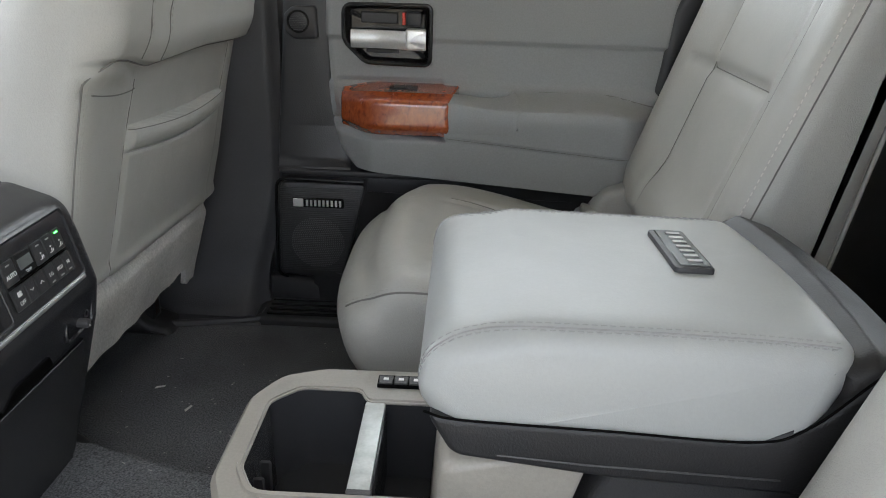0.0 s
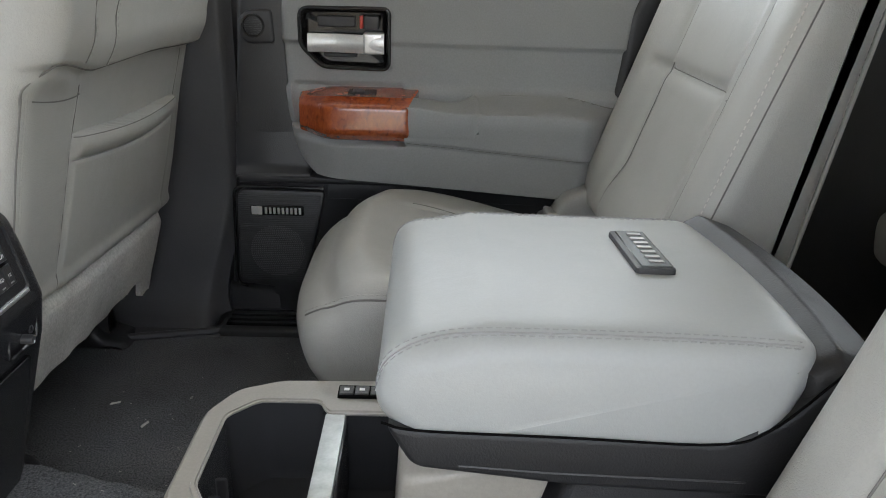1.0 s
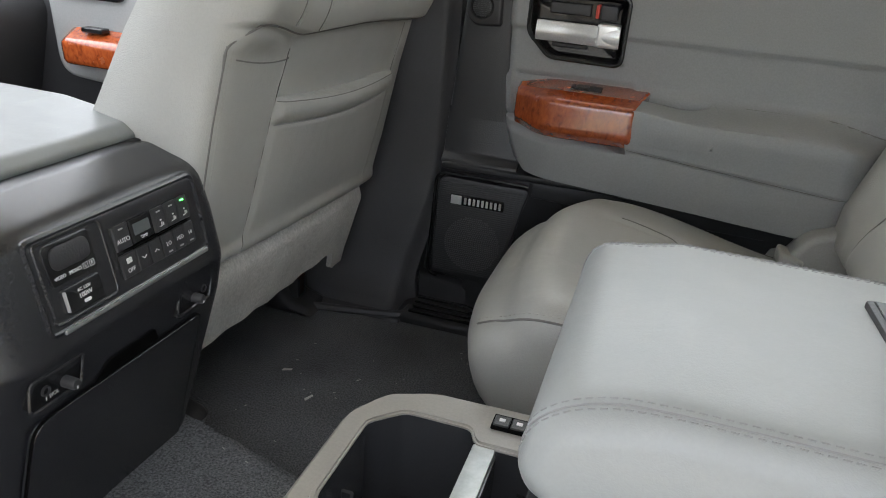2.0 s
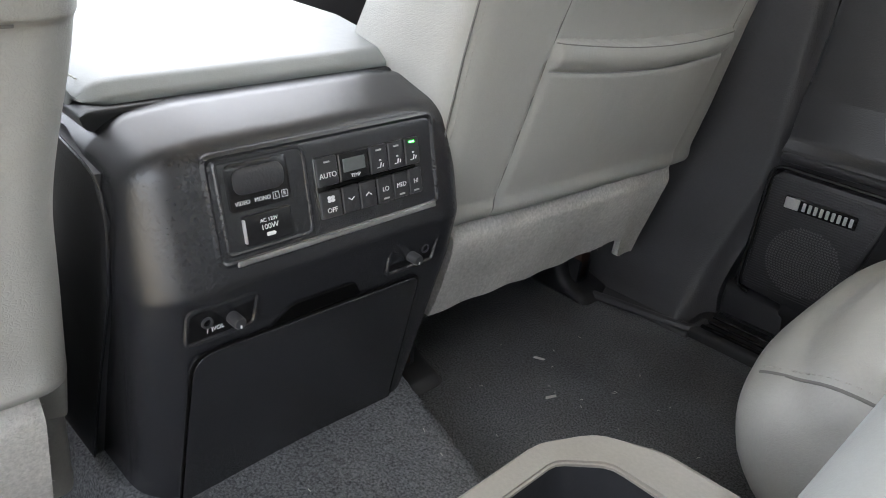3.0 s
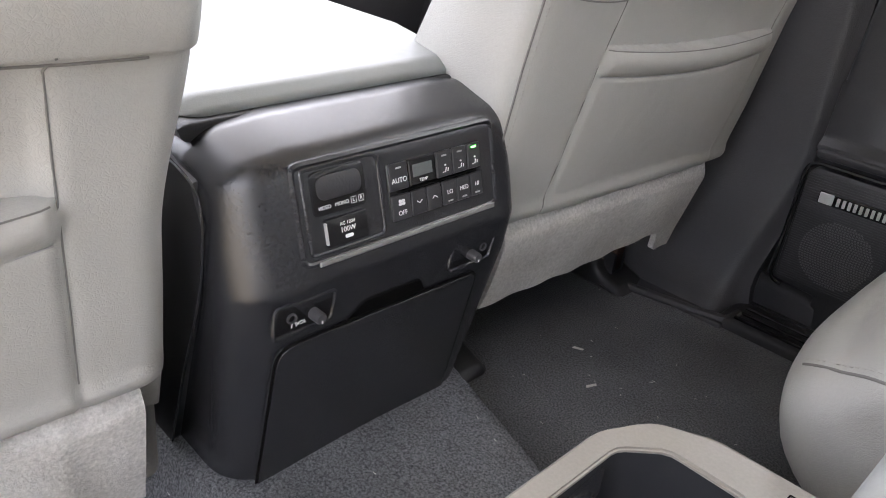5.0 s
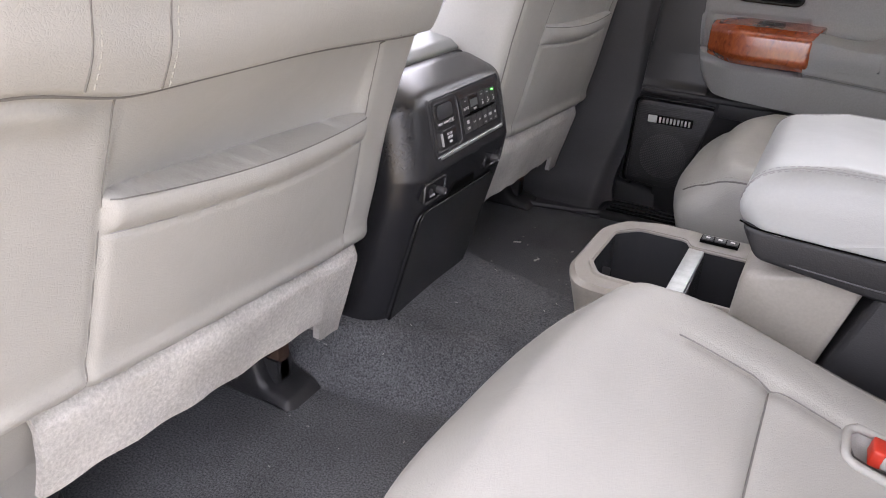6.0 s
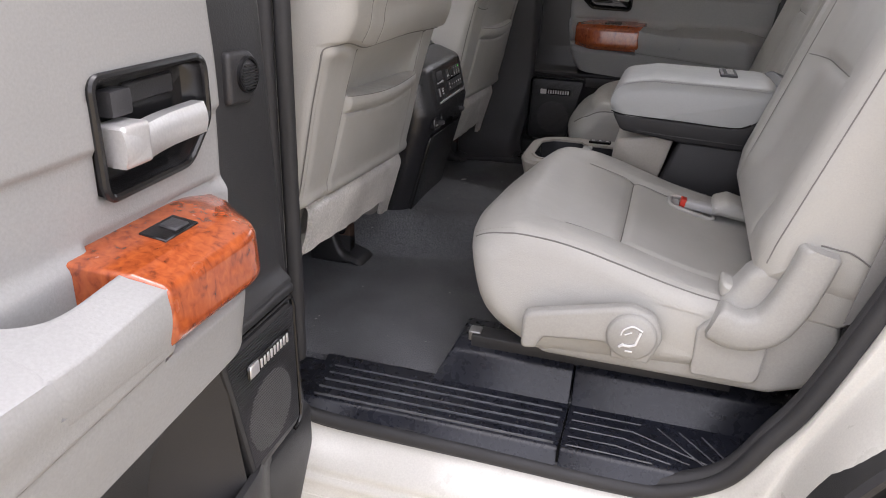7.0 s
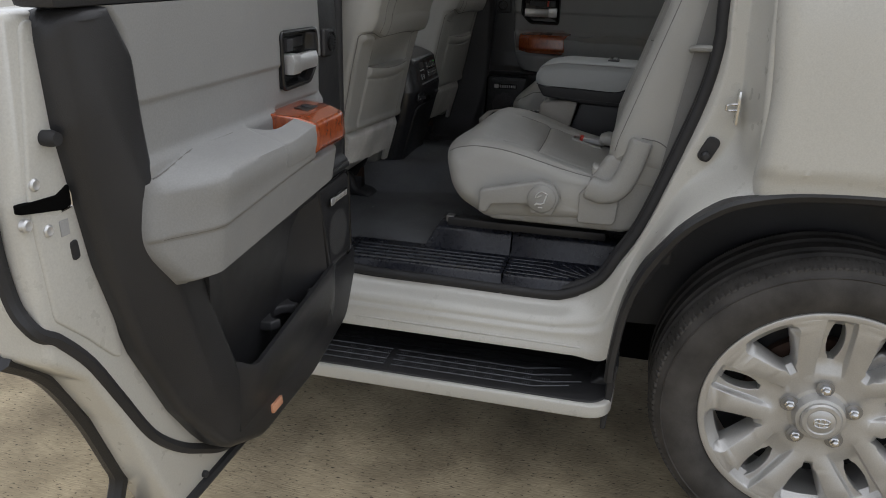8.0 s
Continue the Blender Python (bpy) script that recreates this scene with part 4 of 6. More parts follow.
    w = add("wood_cap", prism(wood, "x", -0.438, -0.213, 0.005, 3, steps=44, deform=nose, corner=12), WOOD, lab="glossy red-brown burl wood cap")
    add("window_switch", moved(rbox(-0.026, 0.026, -0.015, 0.015, -0.008, 0.0015, 0.001, 1), pose(-0.319, 0.762, 1.1187, 7, 0, 0)), BLACK_SMOOTH, w)
    add("switch_rocker", moved(rbox(-0.018, 0.004, -0.010, 0.010, -0.004, 0.0035, 0.0015, 1), pose(-0.319, 0.762, 1.1187, 7, 0, 0)), CHARCOAL, w)
    # recessed handle
    hx0, hx1, hz0, hz1 = -0.434, -0.272, 1.160, 1.265
    ring = fillet([(hx0, hz1 - 0.002, 0.018), (hx1, hz1, 0.012), (hx1, hz0 - 0.002, 0.014), (hx0 + 0.040, hz0, 0.03), (hx0, hz0 + 0.038, 0.03)], 6)
    mid = Vector(((hx0 + hx1) / 2, (hz0 + hz1) / 2))
    bm = bmesh.new()
    rows = [[bm.verts.new((mid.x + (p.x - mid.x) * k, y, mid.y + (p.y - mid.y) * k)) for p in ring] for k, y in ((1.01, 0.800), (1.01, 0.787), (0.985, 0.784), (0.955, 0.786), (0.92, 0.800), (0.84, 0.806), (0.3, 0.808))]
    for r0, r1 in zip(rows, rows[1:]):
        for i in range(len(ring)):
            bm.faces.new((r0[i], r0[(i + 1) % len(ring)], r1[(i + 1) % len(ring)], r1[i]))
    bm.faces.new(rows[-1])
    h = add("handle_recess", bm, BLACK_SMOOTH, lab="gloss black recessed handle bowl")
    add("handle_bezel", tube([(p.x, 0.786, p.y) for p in ring], 0.0042, 8, closed=True), BLACK_SMOOTH, h, "gloss black bezel")
    add("recess_back", rbox(hx0 + 0.03, hx0 + 0.10, 0.802, 0.810, 1.230, 1.250, 0.002, 1), BLACK, h)
    add("recess_foot", rbox(hx0 + 0.04, hx1 - 0.06, 0.802, 0.810, 1.176, 1.184, 0.002, 1), BLACK, h)

    def pull(u, v):
        x = hx0 + 0.014 + (hx1 - hx0 - 0.022) * u
        z = 1.187 + 0.032 * v + 0.003 * smooth(u, 0.75, 1.0) * v
        return (x, 0.780 - 0.012 * smooth(u, 0.3, 1.0) - 0.004 * math.sin(math.pi * v), z)

    add("pull_lever", sheet(24, 8, pull, (0, 0.014, 0)), SILVER, h, "satin silver pull lever")
    add("lever_root", rbox(hx1 - 0.046, hx1 - 0.009, 0.7665, 0.80, 1.186, 1.224, 0.005, 3), SILVER, h)
    add("lock_knob", rbox(hx1 - 0.046, hx1 - 0.018, 0.782, 0.803, 1.228, 1.252, 0.004), CHARCOAL, h)
    if sg > 0:
        add("lock_flag", rbox(hx1 - 0.053, hx1 - 0.047, 0.783, 0.803, 1.230, 1.252, 0.001, 1), RED, h, "red lock flag")
    # tweeter
    tw = add("tweeter_housing", prism([(-0.548, 1.240, 0.02), (-0.530, 1.256, 0.02), (-0.485, 1.258, 0.008), (-0.482, 1.198, 0.008), (-0.53, 1.196, 0.02), (-0.548, 1.212, 0.02)], "y", 0.788, 0.81, 0.006, 3), BLACK)
    add("tweeter_ring", lathe([(0.021, 0.789), (0.0205, 0.784), (0.018, 0.784), (0.017, 0.788)], "y", (-0.519, 0, 1.229), 32), BLACK_SMOOTH, tw)
    add("tweeter_grille", lathe([(0.017, 0.787), (0.012, 0.785), (0.001, 0.7845)], "y", (-0.519, 0, 1.229), 24), CHARCOAL, tw)
    bm = bmesh.new()
    for k in range(9):
        zz = -0.013 + 0.0032 * k
        ww = math.sqrt(max(0, 0.0155 ** 2 - zz ** 2))
        rbox(-0.519 - ww, -0.519 + ww, 0.7825, 0.7850, 1.227 + zz - 0.0007, 1.227 + zz + 0.0007, 0, 1, bm)
    add("grille_bars", bm, BLACK, tw)
    # trim ledge between upper field and speaker
    add("ledge", prism([(0.80, 0.934, 0), (0.766, 0.938, 0.006), (0.766, 0.950, 0.005), (0.80, 0.958, 0)], "x", -0.565, 0.12, 0.01, 3), BLACK)
    add("trim_foot", prism([(0.81, 0.945, 0), (0.771, 0.949, 0.003), (0.774, 0.956, 0.006), (0.788, 0.968, 0.02), (0.7995, 1.05, 0.05), (0.81, 1.05, 0)], "x", -0.566, -0.422, 0.002, 2, corner=10), BLACK)
    # speaker panel
    sp = add("speaker_panel", prism([(-0.572, 0.722, 0.02), (-0.442, 0.715, 0.005), (-0.392, 0.920, 0.01), (-0.566, 0.922, 0.02)], "y", 0.774, 0.80, 0.004, 2), BLACK, lab="black ribbed speaker panel")
    frame_ring = fillet([(-0.578, 0.716, 0.022), (-0.392, 0.709, 0.022), (-0.386, 0.926, 0.018), (-0.572, 0.928, 0.022)], 5)
    cut = max(range(len(frame_ring)), key=lambda i: frame_ring[i].x + 0.5 * frame_ring[i].y)
    rim = [p for p in frame_ring[cut:] + frame_ring[:cut] if p.x < -0.395 and (p.x < -0.45 or p.y > 0.8)]
    add("speaker_frame", tube([(p.x, 0.776, p.y) for p in rim], 0.0032, 8), BLACK_SMOOTH, sp)
    bm = bmesh.new()
    for k in range(46):
        z = 0.732 + 0.004 * k
        rbox(-0.565, -0.446 + 0.235 * (z - 0.725), 0.7725, 0.7745, z - 0.0009, z + 0.0009, 0, 1, bm)
    tagged(add("fine_ribs", bm, CHARCOAL, sp), kind="stuff")
    bm = bmesh.new()
    for k in range(27):
        z = -0.052 + 0.004 * k
        ww = math.sqrt(max(0, 0.055 ** 2 - z ** 2))
        x = -ww + 0.002
        while x < ww - 0.001:
            rbox(-0.492 + x, -0.492 + x + 0.0026, 0.7712, 0.773, 0.795 + z - 0.0007, 0.795 + z + 0.0007, 0, 1, bm)
            x += 0.0042
    tagged(add("round_grille", bm, MESH, sp), kind="stuff")
    add("badge_plate", rbox(-0.540, -0.436, 0.7655, 0.770, 0.872, 0.892, 0.002, 1), BLACK_SMOOTH, sp)
    blk = (-0.538, -0.517) if sg > 0 else (-0.459, -0.438)
    add("badge_block", rbox(blk[0], blk[1], 0.764, 0.767, 0.8735, 0.8905, 0.001, 1), SILVER, sp, "silver badge block")
    for k in range(9):
        x = (-0.512 + 0.0083 * k) if sg > 0 else (-0.534 + 0.0083 * k)
        add("badge_bar", rbox(x, x + 0.0046, 0.7643, 0.767, 0.8755, 0.8885, 0.0005, 1), SILVER, sp)
    add("reflector", moved(rbox(-0.022, 0.022, -0.004, 0.004, -0.010, 0.010, 0.003, 2), pose(-0.158, 0.784, 0.520, -6, 0, 0)), AMBER, lab="amber door edge reflector")
    # latch face details on the shell
    add("latch_slot", prism([(0.266, 1.082, 0.004), (0.285, 1.080, 0.004), (0.354, 1.094, 0.004), (0.354, 1.106, 0.003), (0.290, 1.102, 0.006), (0.266, 1.112, 0.004)], "y", 0.8385, 0.848, 0.001, 1), DARK, lab="dark latch slot")
    add("latch_lip", tube([(0.264, 0.8405, 1.113), (0.264, 0.8405, 1.080), (0.285, 0.8405, 1.078)], 0.002, 6), CHROME)
    for x, z in ((0.322, 1.124), (0.345, 1.077), (0.312, 1.060)):
        add("latch_screw", lathe([(0.0085, 0.846), (0.0085, 0.8395), (0.006, 0.8375), (0.003, 0.8385)], "y", (x, 0, z), 14), SILVER)
    add("bump_stop", lathe([(0.010, 0.848), (0.011, 0.830), (0.0085, 0.820), (0.004, 0.820)], "y", (0.293, 0, 1.178), 16), RUBBER)
    add("drain_plug", prism([(0.264, 1.006, 0.006), (0.278, 1.004, 0.006), (0.280, 1.032, 0.006), (0.266, 1.034, 0.006)], "y", 0.8385, 0.848, 0.001, 1), RUBBER)
    add("warning_mark", rbox(0.276, 0.292, 0.8395, 0.846, 1.044, 1.066, 0.0005, 1), GREY_MARK)
    add("edge_plug", lathe([(0.007, 0.848), (0.007, 0.838), (0.004, 0.836)], "y", (0.034, 0, 0.472), 12), RUBBER)
    return d


near_door = door("open_rear_door", "open white rear door showing grey and black trim with burl wood", -1)
near_door.matrix_world = pose(0.210, -1.543, 0, 0, 0, -90)
door("closed_rear_door", "closed rear door with grey panel, burl wood cap and speaker", 1)


def front_door():
    d = thing("front_door", "closed front passenger door with burl wood armrest cap", "car door")
    part("inner_panel", prism([(-1.55, 0.62, 0), (-0.68, 0.62, 0), (-0.68, 1.34, 0), (-1.60, 1.34, 0)], "y", 0.80, 0.93, 0.01), CHARCOAL, d)
    part("grey_panel", prism([(-1.42, 1.0, 0.05), (-0.72, 0.945, 0.02), (-0.72, 1.33, 0), (-1.45, 1.33, 0.03)], "y", 0.775, 0.81, 0.01), DOOR_GREY, d)
    part("armrest", prism([(0.79, 1.0, 0.02), (0.735, 1.01, 0.015), (0.735, 1.075, 0.02), (0.79, 1.085, 0)], "x", -1.25, -0.75, 0.01), DOOR_GREY, d)
    part("wood_cap", prism([(0.79, 1.03, 0.01), (0.735, 1.03, 0.015), (0.73, 1.08, 0.02), (0.79, 1.11, 0)], "x", -1.38, -1.21, 0.02, 4), WOOD, d, "glossy burl wood cap")
    part("cap_switch", rbox(-1.33, -1.28, 0.745, 0.77, 1.098, 1.108, 0.002, 1), BLACK_SMOOTH, d)
    part("handle_bezel", prism([(-1.40, 1.16, 0.02), (-1.24, 1.16, 0.02), (-1.24, 1.26, 0.02), (-1.40, 1.26, 0.02)], "y", 0.765, 0.79, 0.004), BLACK_SMOOTH, d)
    part("pull_lever", rbox(-1.39, -1.25, 0.755, 0.768, 1.19, 1.217, 0.004), SILVER, d)
    return d


front_door()


# ---- front seats ----
def rear_line(z):
    """How far back the seat's rear face lies at each height."""
    pts = [(0.70, -0.75), (0.78, -0.728), (0.90, -0.684), (1.00, -0.660), (1.13, -0.634), (1.22, -0.612), (1.30, -0.585), (1.6, -0.49)]
    for (a, xa), (b, xb) in zip(pts, pts[1:]):
        if z <= b:
            return xa + (xb - xa) * (z - a) / (b - a)
    return pts[-1][1]


def front_seat(ya, yb, label, flap_top, flap_low, flap_y, seam, dz, rim, sag):
    """ya, yb: the seat's flanks; flap heights at both ends; seam: where the sewn panel starts; dz: how much higher the lip sits; rim: width of the outer bolster; sag: how deep the panel above the pocket lies."""
    s = thing("front_seat", label, "car seat", "front seats")
    mid = (ya + yb) / 2

    def lip_line(y):
        d = y - ya
        return 1.203 + dz + 0.020 * (1 - smooth(d, 0.03, 0.15)) - 0.010 * smooth(d, 0.30, 0.56)

    def left_seam(z):
        return seam - 0.040 * max(0.0, min(1.0, (1.22 - z) / 0.33))

    def right_seam(z):
        return yb - rim + (0.0 if rim > 0.06 else -0.022) * max(0.0, min(1.0, (1.22 - z) / 0.33))

    def share(y, z):
        return max(0.0, min(1.0, (y - left_seam(z)) / (right_seam(z) - left_seam(z))))

    def band_top(y, z):
        k = share(y, z)
        return 1.124 + dz - 0.018 * k - 0.010 * math.sin(math.pi * k)

    def off(y, z):
        """How far the rear face stands out: wrap lip, hollow panel, pocket band and sagging pocket."""
        zl = lip_line(y)
        below = 1 - smooth(z, zl - 0.006, zl + 0.004)
        a = smooth(y, left_seam(z), left_seam(z) + 0.010) * (1 - smooth(y, right_seam(z) - 0.010, right_seam(z)))
        side = 1 - smooth(y - ya, 0.07, 0.13)
        v = (1 - below) * (0.020 + 0.006 * math.sin(math.pi * max(0.0, min(1.0, (z - zl) / 0.06))))
        v += 0.010 * side * below * math.exp(-((z - zl + 0.014) / 0.014) ** 2)
        k = share(y, z)
        bow = max(0.0, math.sin(math.pi * k)) ** 0.6
        zt = band_top(y, z)
        open_top = smooth(z, zt - 0.0012, zt + 0.0012)
        hollow = -0.004 - sag * (1 - smooth(z, zt, zl - 0.005)) * bow
        f = max(0.0, min(1.0, (z - 0.93) / (zt - 0.93)))
        pocket = 0.002 + 0.010 * bow * (0.1 + 0.9 * f) + 0.0035 * math.sin(7 * k + 4 * f) * math.sin(math.pi * k) * (1 - f) * 2 * f
        if zt - 0.031 < z:
            pocket += 0.0055 * math.sin(math.pi * max(0.0, min(1.0, (zt - z) / 0.031)))
        pocket -= 0.003 * math.exp(-((z - zt + 0.032) / 0.0025) ** 2)
        v += a * below * (hollow * open_top + pocket * (1 - open_top))
        hem = flap_top[0] + (flap_top[1] - flap_top[0]) * max(0.0, min(1.0, (y - flap_y[0]) / (flap_y[1] - flap_y[0])))
        v += 0.005 * math.exp(-((z - hem - 0.012) / 0.010) ** 2)
        v -= 0.030 * (1 - smooth(z, hem - 0.006, hem + 0.002))
        for line in (left_seam(z), right_seam(z)):
            v -= 0.0025 * below * math.exp(-((y - line) / 0.0035) ** 2)
        return v

    def on_back(y, z, lift=0.0):
        return Vector((rear_line(z) + off(y, z) + lift, y, z))

    zs = [0.86 + 0.0042 * k for k in range(53)] + [1.0835 + 0.0018 * k for k in range(98)] + [1.26 + 0.02 * k for k in range(19)]
    r = 0.030
    bm = bmesh.new()
    rows = []
    for z in zs:
        x0 = rear_line(z)
        yr = yb + (0.022 * smooth(z, 1.05, 1.21) if rim > 0.06 else 0.0)
        front = x0 - max(0.09, 0.155 - 0.29 * (z - 1.12))
        crown = 0.006 * math.sin(math.pi * (z - 0.86) / 0.8)
        ring = [Vector((front + (x0 - r - front) * k / 8, ya - crown * math.sin(math.pi * k / 8), z)) for k in range(8)]
        for k in range(9):
            t = math.pi / 2 * k / 8
            y = ya + r - r * math.cos(t)
            ring.append(Vector((x0 - r + r * math.sin(t) + off(y, z) * math.sin(t) ** 2, y, z)))
        n = 110
        for k in range(1, n):
            y = ya + r + (yr - ya - 2 * r) * k / n
            ring.append(on_back(y, z))
        for k in range(9):
            t = math.pi / 2 * (1 - k / 8)
            y = yr - r + r * math.cos(t)
            ring.append(Vector((x0 - r + r * math.sin(t) + off(y, z) * math.sin(t) ** 2, y, z)))
        ring += [Vector((x0 - r - (x0 - r - front) * k / 8, yr + crown * math.sin(math.pi * k / 8), z)) for k in range(1, 9)]
        rows.append([bm.verts.new(p) for p in ring])
    for p, q in zip(rows, rows[1:]):
        for k in range(len(p)):
            bm.faces.new((p[k], p[(k + 1) % len(p)], q[(k + 1) % len(p)], q[k]))
    bm.faces.new(rows[0])
    bm.faces.new(rows[-1])
    bk = part("backrest", bm, LEATHER, s, "grey leather backrest with sagging map pocket", 60)
    # seams and stitching
    heights = [0.945 + 0.255 * k / 40 for k in range(41)]
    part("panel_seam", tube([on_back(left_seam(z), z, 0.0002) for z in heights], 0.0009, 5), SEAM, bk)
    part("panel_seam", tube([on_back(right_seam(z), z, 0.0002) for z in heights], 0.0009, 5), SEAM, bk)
    for dz2 in (0.0, -0.032):
        line = []
        for k in range(61):
            y = left_seam(1.11) + 0.006 + (right_seam(1.11) - left_seam(1.11) - 0.012) * k / 60
            z = band_top(y, 1.11) + dz2
            line.append(on_back(y, z - (0.002 if not dz2 else 0.0), 0.0006))
        part("band_seam", tube(line, 0.0007, 5), SEAM_PALE if dz2 else SEAM, bk)
    corner = [Vector((rear_line(z) - 0.0070, ya + 0.0068, z)) for z in [0.88 + 0.335 * k / 40 for k in range(41)]]
    part("corner_seam", tube(corner, 0.0011, 5), SEAM, bk)
    part("corner_stitching", stitches([p + Vector((0.004, 0.005, 0)) for p in corner], 0.0075, 0.0042, 0.0007), THREAD, bk)
    if ya > 0:
        part("yoke_seam", tube([on_back(ya + 0.016 + (seam - ya - 0.016) * k / 12, 1.186 + dz - 0.010 * math.sin(math.pi * k / 18) - 0.004 * k / 12, 0.0002) for k in range(13)], 0.0009, 5), SEAM, bk)
    hem = [ya + 0.028 + (yb - ya - 0.05) * k / 60 for k in range(61)]
    part("lip_piping", tube(curve([corner[-4], corner[-1] + Vector((0.001, 0.001, 0)), on_back(hem[0], lip_line(hem[0]) - 0.001, 0.0015)]) + [on_back(y, lip_line(y) - 0.001, 0.0015) for y in hem], 0.0013, 6), SEAM, bk)
    for q in (0.088, 0.152):
        part("wrap_seam", tube([on_back(ya + q, z, 0.0002) for z in [lip_line(ya + q) + 0.004 + 0.37 * k / 30 for k in range(31)]], 0.0009, 5), SEAM, bk)
        part("wrap_stitching", stitches([on_back(ya + q + 0.007, z, 0.0002) for z in [lip_line(ya + q) + 0.006 + 0.37 * k / 30 for k in range(31)]], 0.008, 0.0045, 0.0007), THREAD, bk)

    # hanging felt flap with a torn corner tab
    def flap(u, v):
        top = flap_top[0] + (flap_top[1] - flap_top[0]) * u
        low = flap_low[0] + (flap_low[1] - flap_low[0]) * u + 0.004 * math.sin(9 * u) - 0.040 * smooth(u, 0.86, 0.90)
        z = low + (top - low) * v
        y = flap_y[0] + (flap_y[1] - flap_y[0]) * u
        wob = 0.003 * math.sin(8 * u + 2 * v) + 0.0016 * math.sin(37 * u + 5 * v)
        return (rear_line(z) + 0.002 + 0.008 * (1 - v) - 0.014 * smooth(v, 0.80, 1.0) + wob * (1 - v), y, z)

    part("felt_flap", sheet(64, 20, flap, (-0.010, 0, 0)), FLAP, s, "pale grey felt flap hanging under the backrest", 60)
    rnd = random.Random(int(ya * 1000) + 2000)
    bm = bmesh.new()
    for k in range(200):
        u = rnd.random()
        p = Vector(flap(u, 0.0)) if k % 3 else Vector(flap(0.999 if k % 2 else 0.001, rnd.random()))
        d = Vector((rnd.uniform(-0.3, 0.6), rnd.uniform(-0.6, 0.6), rnd.uniform(-1, -0.1))) * rnd.uniform(0.0015, 0.0045)
        tube([p + Vector((-0.004, 0, 0.001)), p + d * 0.6 + Vector((-0.003, 0, 0)), p + d + Vector((-0.003, rnd.uniform(-0.002, 0.002), 0))], 0.0003, 4, bm)
    tagged(part("felt_fringe", bm, FLAP, s), kind="stuff")
    # seat base, covers, rails
    part("seat_base", prism([(-1.30, 0.76, 0.03), (-1.30, 0.92, 0.06), (-0.88, 0.90, 0.03), (-0.78, 0.86, 0.02), (-0.78, 0.76, 0.02)], "y", ya + 0.05, yb - 0.04, 0.03), LEATHER, s)
    for a in (ya - 0.003, yb - 0.032):
        part("side_cover", prism([(-1.25, 0.72, 0.02), (-1.25, 0.82, 0.03), (-0.80, 0.92, 0.02), (-0.735, 0.87, 0.02), (-0.752, 0.745, 0.02)], "y", a, a + 0.035, 0.010), TRIM_GREY, s)
    for y in (ya + 0.095, yb - 0.070):
        part("rail", rbox(-1.30, -0.80, y, y + 0.035, 0.655, 0.70, 0.004), BLACK, s)
        part("rail_bolt", rbox(-0.83, -0.80, y + 0.004, y + 0.03, 0.66, 0.735, 0.004), RUST, s)
        part("rail_cover", prism([(-0.90, 0.630, 0.0), (-0.755, 0.632, 0.008), (-0.772, 0.650, 0.02), (-0.815, 0.664, 0.025), (-0.832, 0.715, 0.02), (-0.90, 0.72, 0)], "y", y - 0.022, y + 0.062, 0.016, 4), BLACK, s, "black rail end cover")
        part("rail_bracket", prism([(-0.86, 0.69, 0.0), (-0.815, 0.70, 0.012), (-0.785, 0.76, 0.015), (-0.79, 0.81, 0.01), (-0.86, 0.81, 0)], "y", y + 0.002, y + 0.036, 0.008, 3), BLACK_SMOOTH, s)
    return s


front_seat(0.150, 0.730, "grey leather front passenger seat back with map pocket", (0.941, 0.910), (0.812, 0.782), (0.205, 0.690), 0.288, 0.015, 0.052, 0.010)
front_seat(-0.745, -0.188, "grey leather driver seat back with sagging map pocket", (0.948, 0.914), (0.850, 0.800), (-0.690, -0.214), -0.612, 0.0, 0.074, 0.034)


